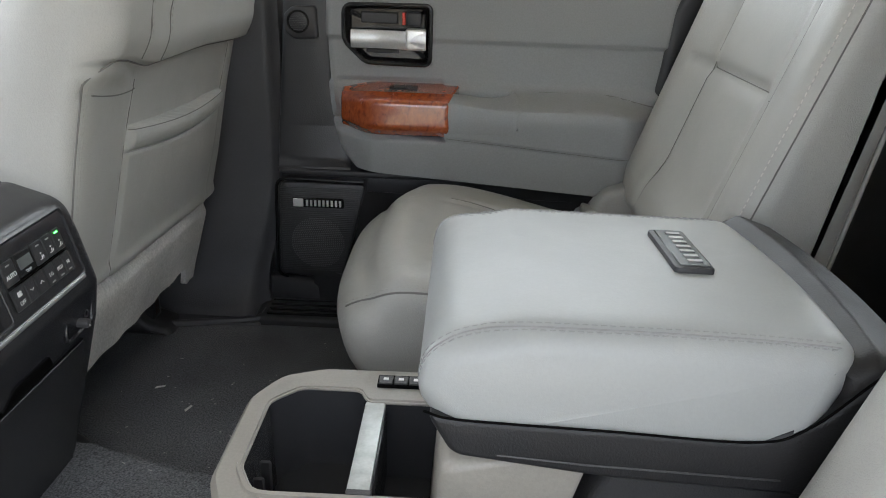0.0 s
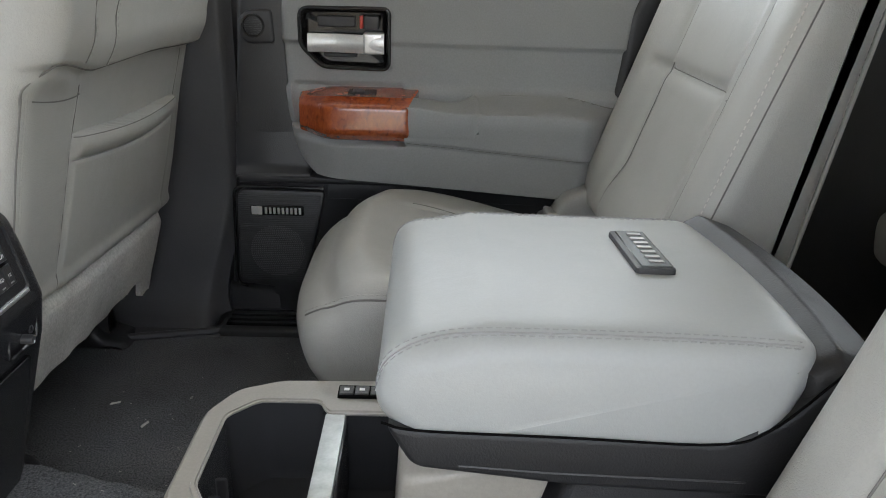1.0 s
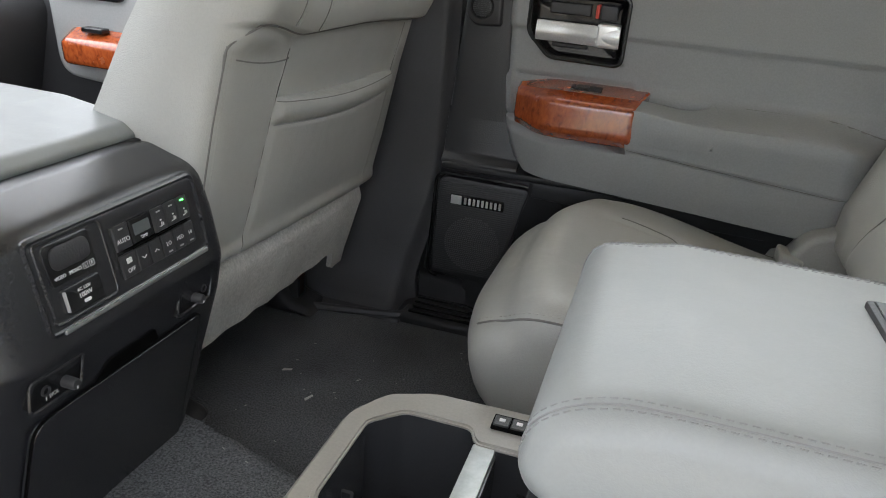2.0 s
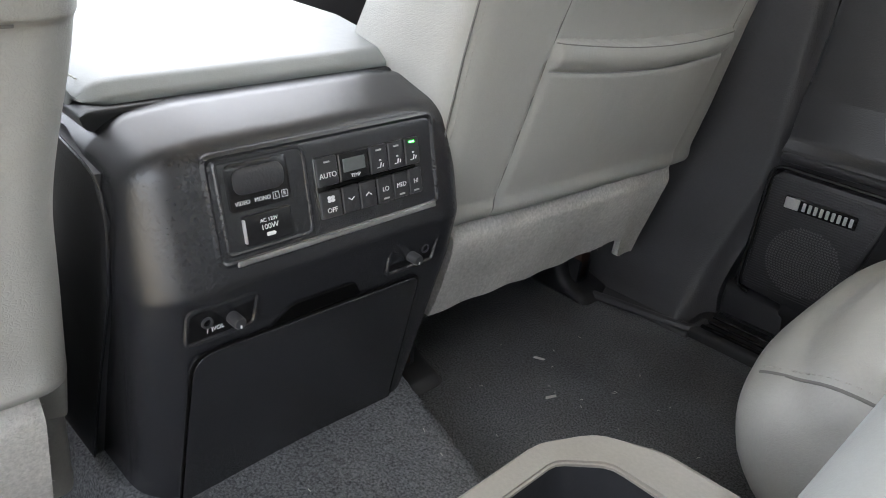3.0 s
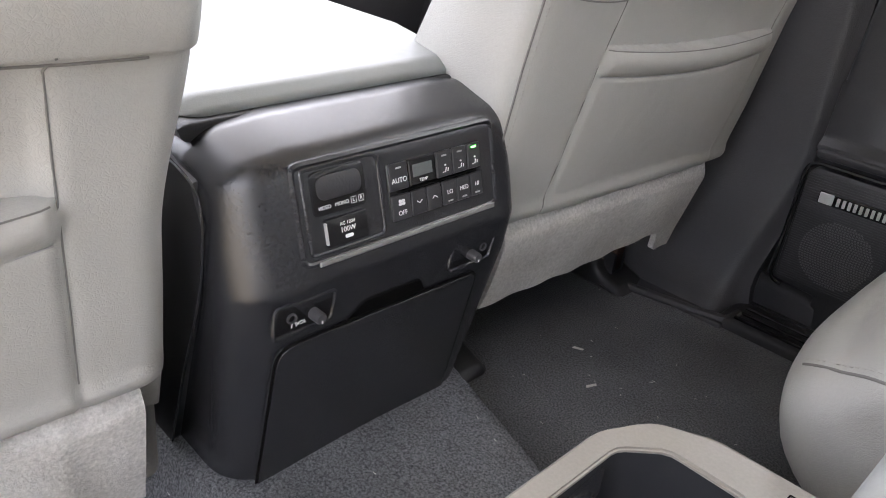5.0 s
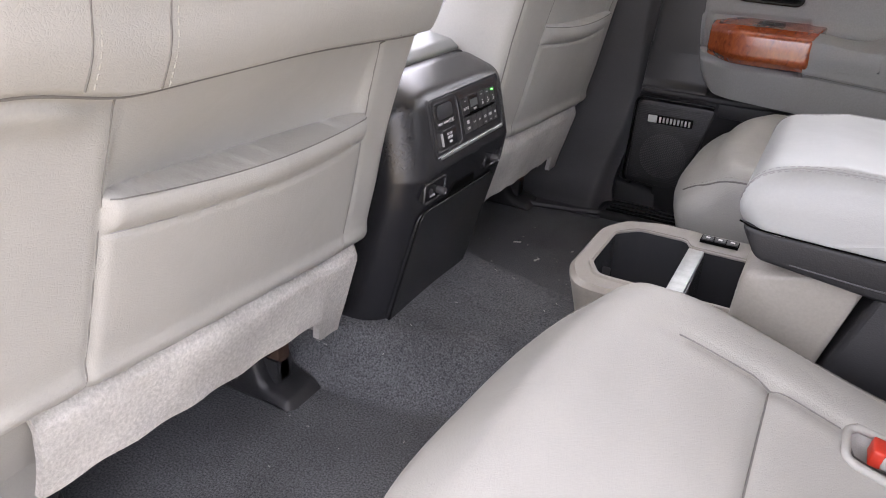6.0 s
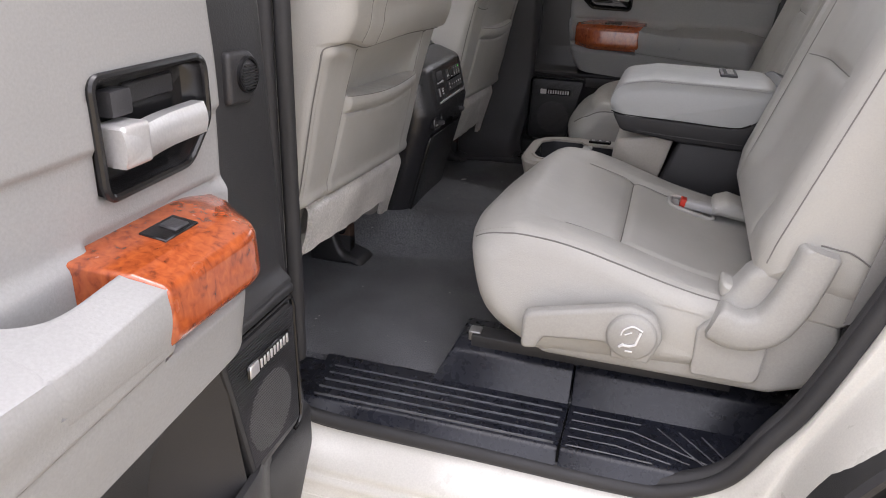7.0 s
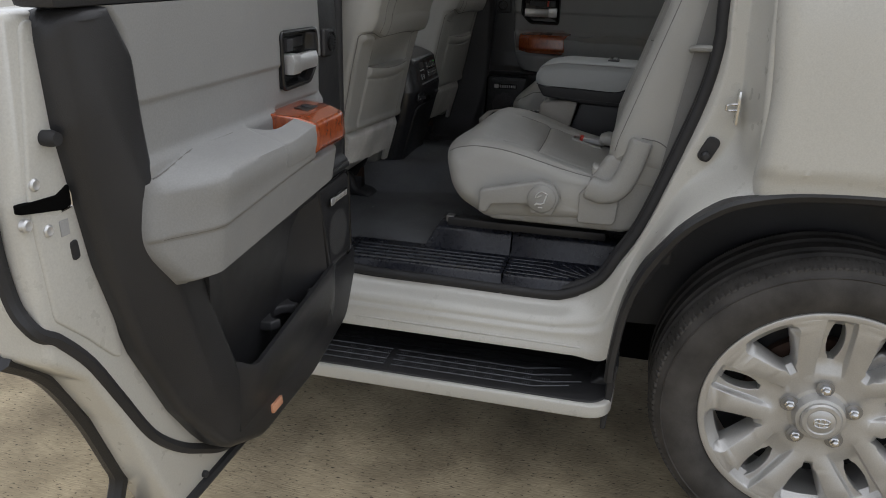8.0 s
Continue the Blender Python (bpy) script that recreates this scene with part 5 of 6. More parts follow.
# ---- front centre console ----
def console():
    t = thing("centre_console", "black plastic centre console with rear climate panel", "console")
    cy = 0.022
    rear = [(-0.712, 0.69, 0.0), (-0.694, 0.745, 0.02), (-0.641, 0.940, 0.03), (-0.634, 0.985, 0.025), (-0.6585, 1.088, 0.030), (-0.712, 1.107, 0.03), (-1.3, 1.095, 0.02), (-1.3, 0.69, 0)]

    def shape(c):
        k = 0.95 + 0.05 * smooth(c.z, 0.75, 1.02)
        y = (c.y - cy) * k
        x = c.x - 0.42 * max(0.0, abs(y) - 0.115) ** 1.25 * (1 if c.x > -0.9 else 0)
        return Vector((x, cy + y, c.z - 0.12 * max(0, abs(y) - 0.10)))

    part("console_body", prism(rear, "y", cy - 0.171, cy + 0.171, 0.040, 9, res=0.014, steps=20, deform=shape, corner=8), CONSOLE, t, "black grained console body", 50)
    edge = [(-0.770, 1.083), (-0.700, 1.068), (-0.688, 1.034), (-0.706, 0.963), (-0.755, 0.857), (-0.815, 0.715)]
    for sg in (-1, 1):
        flank = sorted((cy + sg * 0.1600, cy + sg * 0.1735))
        part("side_panel", prism([(x, z, 0) for x, z in edge] + [(-1.30, 0.70, 0), (-1.30, 1.080, 0)], "y", flank[0], flank[1], 0.002, 2), BLACK, t, "black console side panel")
        part("side_seam", tube(curve([(x + 0.002, cy + sg * 0.1730, z) for x, z in edge]), 0.0012, 6), CONSOLE, t)
    # padded lid
    part("armrest_lid", prism([(-0.738, 1.098, 0.008), (-0.728, 1.110, 0.010), (-0.745, 1.122, 0.02), (-0.84, 1.136, 0.05), (-1.18, 1.142, 0.03), (-1.20, 1.09, 0.02)], "y", cy - 0.165, cy + 0.165, 0.028, 5, corner=8), LID, t, "pale grey padded armrest lid")
    part("lid_gap", prism([(-0.726, 1.090, 0.0), (-0.722, 1.106, 0.004), (-0.81, 1.110, 0.0), (-1.18, 1.105, 0)], "y", cy - 0.166, cy + 0.166, 0.008, 3), SHELL, t)
    part("lid_stitching", stitches([Vector((-0.75 - 0.40 * k / 20, cy - 0.158, 1.124 + 0.006 * k / 20)) for k in range(21)]), THREAD, t)
    # tilted control panel: drawn flat, then set on the rear face
    tilt = pose(-0.6505, cy + 0.002, 1.040, 0, 0, 0) @ Matrix.Rotation(radians(-13.4), 4, "Y")
    face = tilt @ Matrix(((0, 0, 1, 0), (1, 0, 0, 0), (0, 1, 0, 0), (0, 0, 0, 1)))
    fit_keys = Matrix.Translation((-0.0166, 0.0002, 0)) @ Matrix.Diagonal((1.096, 0.828, 1, 1))

    def on(name, bm, material, parent, lab="", keys=False):
        return part(name, moved(bm, face @ fit_keys if keys else face), material, parent, lab)

    def rr(x0, x1, y0, y1, r):
        return [(x0, y0, r), (x1, y0, r), (x1, y1, r), (x0, y1, r)]

    # raised surround sloping down to the sunken panel
    bm = bmesh.new()
    rings = []
    for grow, h in ((0.004, -0.006), (0.002, 0.003), (-0.001, 0.0045), (-0.007, 0.0005), (-0.009, -0.004)):
        rings.append([bm.verts.new((p.x, p.y, h)) for p in fillet(rr(-0.114 - grow, 0.113 + grow, -0.042 - grow, 0.042 + grow, max(0.002, 0.008 + grow)), 5)])
    for p, q in zip(rings, rings[1:]):
        for k in range(len(p)):
            bm.faces.new((p[k], p[(k + 1) % len(p)], q[(k + 1) % len(p)], q[k]))
    pan = on("control_panel", prism(rr(-0.112, 0.110, -0.040, 0.040, 0.006), "z", -0.02, 0.001, 0.001, 1), CONSOLE, t, "satin black control panel")
    on("panel_frame", bm, CONSOLE, pan)
    on("silver_edge", prism(rr(-0.100, 0.108, -0.0450, -0.0405, 0.001), "z", 0.002, 0.0055, 0.001, 1), SATIN, pan, "satin grey lower edge")
    line = fillet([(-0.105, -0.0345, 0.004), (-0.0285, -0.0345, 0.007), (-0.0285, 0.0370, 0.009), (-0.105, 0.0370, 0.004)], 6)
    on("divider", tube([(p.x, p.y, 0.0022) for p in line], 0.0022, 8, closed=True), CONSOLE, pan)
    on("socket_block", prism(rr(-0.104, -0.030, -0.033, 0.0355, 0.005), "z", 0.0, 0.0022, 0.001, 1), CONSOLE, pan)
    # video socket cover and mains socket
    on("socket_frame", prism(rr(-0.0990, -0.0440, -0.0035, 0.0340, 0.006), "z", 0.001, 0.0040, 0.0015, 2), BLACK_SMOOTH, pan)
    on("socket_cover", prism(rr(-0.0935, -0.0490, 0.0090, 0.0295, 0.009), "z", 0.003, 0.0062, 0.0015, 2), CHARCOAL, pan)
    on("mains_flap", prism(rr(-0.0900, -0.0480, -0.0310, -0.0070, 0.002), "z", 0.001, 0.006, 0.0015, 2), BLACK_SMOOTH, pan, "black mains socket flap")
    # Pale bar paints a highlight along the flap's edge.
    on("flap_glint", rbox(-0.0908, -0.0890, -0.0285, -0.0095, 0.003, 0.0066, 0.0006, 1), GREY_MARK, pan)
    # climate keys
    on("climate_panel", prism(rr(-0.004, 0.100, -0.034, 0.030, 0.003), "z", 0.001, 0.004, 0.001, 1), BLACK_SMOOTH, pan, keys=True)
    top = [(-0.003, 0.0165), (0.0480, 0.0655), (0.0665, 0.0830), (0.0840, 0.0995)]
    for x0, x1 in top:
        on("key", rbox(x0, x1, -0.0005, 0.0285, 0.003, 0.0060, 0.0008, 1), BLACK, pan, keys=True)
    for x0, x1 in ((-0.003, 0.0165), (0.0175, 0.0335), (0.0345, 0.0505), (0.0520, 0.0680), (0.0690, 0.0845), (0.0855, 0.0995)):
        on("key", rbox(x0, x1, -0.0330, -0.0055, 0.003, 0.0060, 0.0008, 1), BLACK, pan, keys=True)
    on("bar_slot", prism(rr(0.006, 0.093, -0.0045, -0.0012, 0.0015), "z", 0.003, 0.0072, 0.001, 1), DARK, pan, keys=True)
    on("display_frame", rbox(0.0180, 0.0465, -0.0005, 0.0285, 0.003, 0.0058, 0.001, 1), BLACK_SMOOTH, pan, keys=True)
    on("display", rbox(0.0215, 0.0430, 0.0085, 0.0225, 0.0050, 0.0062, 0.0005, 1), SCREEN, pan, "grey liquid crystal display", keys=True)
    for x, y, m in ((0.0068, 0.0235, GREY_MARK), (0.0567, 0.0235, GREY_MARK), (0.0747, 0.0235, GREY_MARK), (0.0917, 0.0242, GREEN), (0.060, -0.0290, GREY_MARK), (0.0767, -0.0290, GREY_MARK), (0.0925, -0.0290, GREY_MARK)):
        on("indicator", rbox(x - 0.0028, x + 0.0028, y - 0.0009, y + 0.0009, 0.0055, 0.0066, 0.0003, 1), m, pan, keys=True)
    for x in (0.0567, 0.0747, 0.0917):
        bm = tube([(x - 0.0028, 0.0050, 0.0061), (x + 0.0004, 0.0050, 0.0061), (x + 0.0016, 0.0098, 0.0061)], 0.0006, 5)
        tube([(x + 0.0030, 0.0050, 0.0061), (x + 0.0038, 0.0086, 0.0061)], 0.0005, 5, bm)
        lathe([(0.0011, 0.0058), (0.0010, 0.0066)], "z", (x + 0.0006, 0.0126, 0), 10, bm)
        on("seat_symbol", bm, WHITE_MARK, pan, keys=True)
    for x, s in ((0.0255, -1), (0.0425, 1)):
        on("arrow_symbol", tube([(x - 0.0028, -0.019 - 0.0014 * s, 0.0061), (x, -0.019 + 0.0014 * s, 0.0061), (x + 0.0028, -0.019 - 0.0014 * s, 0.0061)], 0.0006, 5), WHITE_MARK, pan, keys=True)
    bm = bmesh.new()
    for k in range(4):
        a = radians(45 + 90 * k)
        lathe([(0.0019, 0.0058), (0.0017, 0.0066)], "z", (0.0068 + 0.0022 * math.cos(a), -0.0140 + 0.0022 * math.sin(a), 0), 10, bm)
    on("fan_symbol", bm, WHITE_MARK, pan, keys=True)
    words = (("AUTO", 0.0062, 0.0068, 0.0100), ("TEMP", 0.0042, 0.0322, 0.0040), ("OFF", 0.0058, 0.0068, -0.0255), ("LO", 0.0058, 0.060, -0.0190), ("MED", 0.0056, 0.0767, -0.0190), ("HI", 0.0056, 0.0925, -0.0190))
    for body, size, x, y in words:
        p = fit_keys @ Vector((x, y, 0.0063))
        text(pan, body, size, face @ pose(p.x, p.y, p.z), WHITE_MARK)
    for body, size, x, y, z in (("VIDEO", 0.0044, -0.0875, 0.0030, 0.0042), ("MONO", 0.0044, -0.0702, 0.0030, 0.0042), ("L", 0.0042, -0.0583, 0.0030, 0.0042), ("R", 0.0042, -0.0505, 0.0030, 0.0042), ("AC 120V", 0.0042, -0.0690, -0.0135, 0.0063), ("100W", 0.0062, -0.0690, -0.0190, 0.0063)):
        text(pan, body, size, face @ pose(x, y, z), WHITE_MARK)
    for x in (-0.0583, -0.0505):
        on("letter_box", tube([(x + 0.0026 * a, 0.0030 + 0.0026 * b, 0.0042) for a, b in ((-1, -1), (1, -1), (1, 1), (-1, 1))], 0.0003, 4, closed=True), WHITE_MARK, pan)
    on("plug_symbol", prism([(-0.0725, -0.0265, 0.001), (-0.0655, -0.0265, 0.001), (-0.0640, -0.0250, 0.001), (-0.0655, -0.0235, 0.001), (-0.0725, -0.0235, 0.001)], "z", 0.0055, 0.0065), WHITE_MARK, pan)
    # headphone volume knobs in their skewed recesses
    for y, z, k, j in ((-0.0915, 0.9575, 0.0085, -0.0130), (0.1085, 0.9525, -0.0020, 0.0160)):
        dx = -0.6385 if y < 0 else -0.6410
        up = pose(dx, y, z) @ Matrix(((0, 0, 1, 0), (1, 0, 0, 0), (0, 1, 0, 0), (0, 0, 0, 1)))
        skew = [(-0.031, -0.0125, 0.005), (0.025, -0.0125, 0.005), (0.031, 0.0125, 0.005), (-0.026, 0.0125, 0.005)]
        pod = part("knob_recess", moved(prism(skew, "z", -0.012, 0.0012, 0.0005, 1), up), BLACK_SMOOTH, t)
        part("recess_rim", moved(tube([(p.x * 1.05, p.y * 1.12, 0.0015) for p in fillet(skew, 4)], 0.0021, 6, closed=True), up), CONSOLE, pod)
        part("volume_knob", lathe([(0.0056, -0.01), (0.0053, 0.0105), (0.0045, 0.0122), (0.001, 0.0125)], "x", (dx + 0.002, y + k, z - 0.002), 20), CHARCOAL, pod)
        # White chip paints a highlight on the knob's end.
        part("knob_glint", rbox(dx + 0.0135, dx + 0.0150, y + k - 0.0008, y + k + 0.0008, z - 0.006, z - 0.003, 0.0004, 1), WHITE_MARK, pod)
        part("headphone_socket", lathe([(0.0048, -0.01), (0.0048, 0.003), (0.0035, 0.0035), (0.003, 0.0)], "x", (dx, y + j, z + 0.001), 18), CHARCOAL, pod)
        if y < 0:
            text(pod, "VOL", 0.0050, Matrix.Translation((dx + 0.0018, y - 0.004, z - 0.006)) @ Matrix(((0, 0, 1, 0), (1, 0, 0, 0), (0, 1, 0, 0), (0, 0, 0, 1))), WHITE_MARK)
            part("headphone_symbol", tube(curve([(dx + 0.0018, y - 0.0135, z - 0.008), (dx + 0.0018, y - 0.0130, z - 0.0048), (dx + 0.0018, y - 0.0112, z - 0.0038), (dx + 0.0018, y - 0.0094, z - 0.0048), (dx + 0.0018, y - 0.0090, z - 0.008)], 4), 0.0004, 5), WHITE_MARK, pod)
    # fold-out lower door with finger scoop
    slope = math.degrees(math.atan2(0.053, 0.195))

    def low(name, bm, material, parent, lab=""):
        m = pose(-0.6448, cy, 0.9250) @ Matrix.Rotation(radians(slope), 4, "Y") @ Matrix(((0, 0, 1, 0), (1, 0, 0, 0), (0, 1, 0, 0), (0, 0, 0, 1)))
        return part(name, moved(bm, m), material, parent, lab)

    leaf = [(-0.137, -0.225, 0), (0.116, -0.225, 0), (0.102, -0.003, 0.014), (-0.137, 0.003, 0.022)]
    dr = low("fold_door", prism(leaf, "z", -0.03, 0.0030, 0.0015, 2), CONSOLE, t, "satin black fold-out lower door")
    low("door_gap", tube([(p.x * 1.008, p.y + 0.0012, 0.0010) for p in fillet(leaf, 5)], 0.0014, 6, closed=True), DARK, dr)
    # Flat near-black plate gives the scoop's shade; no hollow is cut.
    low("scoop_shade", prism([(-0.066, 0.004, 0), (0.028, 0.002, 0), (0.018, 0.021, 0.010), (-0.050, 0.022, 0.014)], "z", -0.01, 0.0012, 0.0008, 1), DARK, t, "flat near-black plate standing for the shaded finger scoop")
    return t


console()


# ---- second-row seats ----
def rear_seat(sg, label, back_shift, base_shift):
    """Drawn as the near seat (outer side at -y); sg -1 mirrors it across the car."""
    s = thing("second_row_seat", label, "car seat", "second-row seats")

    def side(bm):
        if sg < 0:
            for v in bm.verts:
                v.co.y = 2 * CENTRE - v.co.y
        for v in bm.verts:
            v.co.x += base_shift
        return bm

    def add(name, bm, material, parent=s, lab="", sharp=60):
        return part(name, side(bm), material, parent, lab, sharp)

    oy, iy = -0.735, -0.195

    def top(x, y):
        """Height of the cushion's top."""
        q = (y - oy) / (iy - oy)
        h = 0.955 - 0.066 * smooth(x, -0.28, 0.05) - (0.048 if sg < 0 else 0.014 + 0.034 * smooth(q, 0.25, 0.85)) * (1 - smooth(x, -0.435, -0.315))
        h += 0.008 * max(0.0, math.sin(math.pi * max(0.0, min(1.0, q)))) ** 0.7 * (1 - smooth(x, -0.40, -0.25) * 0.9)
        h += 0.012 * smooth(q, 0.50, 0.95) * (1 - smooth(x, -0.30, -0.08))
        if sg < 0:
            h -= 0.007 * math.exp(-((x + 0.374) / 0.008) ** 2)
        h -= 0.018 * math.exp(-((q - 0.5) / 0.33) ** 4) * smooth(x, -0.33, -0.26)
        for l in (-0.615, -0.287):
            h -= 0.006 * math.exp(-((y - l) / 0.010) ** 2) * smooth(x, -0.31, -0.20)
        if -0.62 < y < -0.28:
            h -= 0.008 * math.exp(-((x + 0.158) / 0.007) ** 2)
        hole = smooth(x, -0.084, -0.074) * (1 - smooth(x, -0.008, 0.0)) * smooth(y, -0.330, -0.322) * (1 - smooth(y, -0.286, -0.278))
        return h - 0.024 * hole

    prof = [(0.015, 0.775, 0.03), (0.02, 0.86, 0.03), (0.08, 0.875, 0.02), (0.085, 0.93, 0.02), (-0.15, 0.93, 0.0), (-0.35, 0.93, 0.06), (-0.424, 0.902, 0.055), (-0.402 if sg < 0 else -0.386, 0.805, 0.10), (-0.28, 0.755, 0.04)]

    def cushion(c):
        t = max(0.0, min(1.0, (c.z - 0.79) / 0.14))
        z = c.z + t * (top(c.x, c.y) - 0.930)
        q = abs((c.y - (oy + iy) / 2) / ((iy - oy) / 2))
        x = c.x + ((0.040 if sg > 0 else 0.04) if c.y > (oy + iy) / 2 else (0.036 if sg > 0 else 0.060)) * q ** 3 * smooth(c.x, -0.2, -0.40)
        lean = 0.050 * smooth(c.z, 0.80, 0.94) * (1 - 0.85 * smooth(c.x, -0.40, 0.0)) * smooth(c.y, -0.55, oy)
        return Vector((x, c.y + lean, z))

    cb = prism(prof, "y", oy, iy, 0.035, 7, res=0.009, steps=70, deform=cushion)
    out_edge = [(x, oy + 0.014 + 0.050 * (1 - 0.85 * smooth(x, -0.40, 0.0)), 0.935 - 0.045 * smooth(x, -0.3, 0.05)) for x in [-0.392 + 0.407 * k / 40 for k in range(41)]]
    edge = laid(cb, out_edge, (0, 1, -1))
    edge2 = laid(cb, [(x, y + 0.014, z) for x, y, z in out_edge], (0, 1, -1))
    seams = [laid(cb, [(x, l, 0.93) for x in [-0.25 + 0.28 * k / 30 for k in range(31)]], (0, 0, -1), 0.0002) for l in (-0.615, -0.287)]
    cross = laid(cb, [(-0.158, y, 0.93) for y in [-0.612 + 0.322 * k / 24 for k in range(25)]], (0, 0, -1), 0.0002)
    IN = cb.copy()
    cu = add("cushion", cb, LEATHER, lab="grey leather seat cushion")
    inner = [(x, iy - 0.012, 0.944 - 0.045 * smooth(x, -0.3, 0.05)) for x in [-0.386 + 0.374 * k / 40 for k in range(41)]]
    inner_edge, inner_row = laid(IN, inner, (0, -1, -1)), laid(IN, [(x, y - 0.010, z) for x, y, z in inner], (0, -1, -1))
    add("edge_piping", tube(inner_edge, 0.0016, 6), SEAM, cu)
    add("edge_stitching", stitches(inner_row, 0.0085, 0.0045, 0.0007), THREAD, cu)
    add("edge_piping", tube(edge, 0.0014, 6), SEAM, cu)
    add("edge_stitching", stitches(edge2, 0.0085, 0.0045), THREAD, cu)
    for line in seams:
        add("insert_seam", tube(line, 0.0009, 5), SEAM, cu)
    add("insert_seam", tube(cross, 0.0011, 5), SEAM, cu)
    # plastic lower cover
    add("side_cover", prism([(-0.27, 0.752, 0.02), (-0.26, 0.80, 0.01), (-0.03, 0.84, 0.01), (0.035, 0.95, 0.04), (0.13, 0.985, 0.03), (0.165, 0.90, 0.05), (0.175, 0.82, 0.03), (0.14, 0.768, 0.03), (0.09, 0.750, 0.03)], "y", oy + 0.012, oy + 0.07, 0.014, 4), TRIM_GREY, lab="grey plastic lower side cover")
    add("rear_infill", prism([(-0.07, 0.765, 0.01), (0.09, 0.765, 0.01), (0.09, 0.90, 0.01), (-0.07, 0.87, 0.01)], "y", oy + 0.022, oy + 0.08, 0.006, 2), TRIM_GREY)
    add("hinge_base", prism([(-0.026, 0.772, 0.01), (0.070, 0.772, 0.02), (0.075, 0.855, 0.02), (0.0, 0.880, 0.02), (-0.026, 0.850, 0.01)], "y", oy - 0.0030, oy + 0.03, 0.004, 3), TRIM_GREY)
    # recline lever with round boss
    up = Matrix.Translation((0, 0, 0.016))
    lv = add("recline_lever", moved(prism([(-0.285, 0.765, 0.012), (-0.262, 0.768, 0.008), (-0.250, 0.790, 0.012), (-0.150, 0.800, 0.02), (-0.145, 0.775, 0.0), (-0.09, 0.775, 0.0), (-0.072, 0.82, 0.03), (-0.088, 0.856, 0.03), (-0.125, 0.866, 0.03), (-0.285, 0.828, 0.018)], "y", oy - 0.030, oy - 0.004, 0.008, 4), up), TRIM_GREY, lab="grey plastic recline lever")
    add("boss", moved(lathe([(0.037, oy - 0.020), (0.037, oy - 0.034), (0.033, oy - 0.0385), (0.001, oy - 0.0395)], "y", (-0.118, 0, 0.820), 40), up), TRIM_GREY, lv)
    bm = tube([(-0.135, oy - 0.0405, 0.803), (-0.120, oy - 0.0405, 0.803), (-0.108, oy - 0.0405, 0.808), (-0.100, oy - 0.0405, 0.838)], 0.0028, 6)
    tube([(-0.141, oy - 0.0405, 0.798), (-0.132, oy - 0.0405, 0.806)], 0.0028, 6, bm)
    tube(curve([(-0.096, oy - 0.0405, 0.842), (-0.118, oy - 0.0405, 0.850), (-0.136, oy - 0.0405, 0.838), (-0.140, oy - 0.0405, 0.826)]), 0.0018, 6, bm)
    tube([(-0.132, oy - 0.0405, 0.828), (-0.118, oy - 0.0405, 0.836)], 0.0016, 6, bm)
    rbox(-0.128, -0.112, oy - 0.0412, oy - 0.0395, 0.788, 0.792, 0.0004, 1, bm)
    small = up @ Matrix.Translation((-0.118, 0, 0.820)) @ Matrix.Diagonal((0.70, 1, 0.70, 1)) @ Matrix.Translation((0.118, 0, -0.820))
    add("recline_symbol", moved(bm, small), WHITE_MARK, lv, "white seat recline symbol")
    # elbow shaped hinge cover
    elbow = curve([(-0.008, oy + 0.002, 0.872), (0.030, oy + 0.002, 0.860), (0.066, oy + 0.002, 0.872), (0.088, oy + 0.002, 0.908), (0.103, oy + 0.002, 0.955), (0.114, oy + 0.002, 1.000)], 8)
    bm = bmesh.new()
    rows = []
    for i, p in enumerate(elbow):
        a, b = elbow[max(0, i - 1)], elbow[min(len(elbow) - 1, i + 1)]
        w = (b - a).normalized()
        nrm = Vector((-w.z, 0, w.x))
        k = 0.030 - 0.002 * i / len(elbow)
        if i in (0, len(elbow) - 1):
            k *= 0.8
        ring = []
        for j in range(16):
            t = 2 * math.pi * j / 16
            cx, cz = math.cos(t), math.sin(t)
            cx = math.copysign(abs(cx) ** 0.6, cx)
            cz = math.copysign(abs(cz) ** 0.6, cz)
            ring.append(bm.verts.new(p + nrm * (k * cx) + Vector((0, 0.024 * cz, 0))))
        rows.append(ring)
    for a, b in zip(rows, rows[1:]):
        for j in range(16):
            bm.faces.new((a[j], a[(j + 1) % 16], b[(j + 1) % 16], b[j]))
    bm.faces.new(rows[0])
    bm.faces.new(rows[-1])
    add("hinge_cover", bm, TRIM_GREY, lab="grey plastic elbow hinge cover")
    add("leather_tab", prism([(-0.002, 0.896, 0.006), (0.036, 0.890, 0.012), (0.040, 0.910, 0.012), (-0.002, 0.920, 0.006)], "y", oy + 0.025, oy + 0.075, 0.009, 4), LEATHER)
    # buckle in the inner rear corner
    ring = fillet([(-0.085, -0.330, 0.012), (0.0, -0.335, 0.012), (0.0, -0.275, 0.012), (-0.085, -0.278, 0.014)], 5)

    bm = tube([Vector((p.x, p.y, top(p.x, p.y) + 0.001)) for p in ring], 0.0045, 8, closed=True)
    bk = add("buckle_pocket", bm, LEATHER)
    add("seat_buckle", moved(prism([(-0.034, -0.014, 0.004), (0.034, -0.014, 0.004), (0.034, 0.014, 0.004), (-0.034, 0.014, 0.004)], "z", -0.008, 0.008, 0.004, 2), pose(-0.022, -0.304, 0.896, 0, 8, 0)), GREY_MARK, bk, "grey seat belt buckle")
    add("release_button", moved(rbox(-0.006, 0.006, -0.0125, 0.0125, -0.009, 0.009, 0.003, 2), pose(-0.059, -0.304, 0.901, 0, 8, 0)), RED, bk, "red release button")
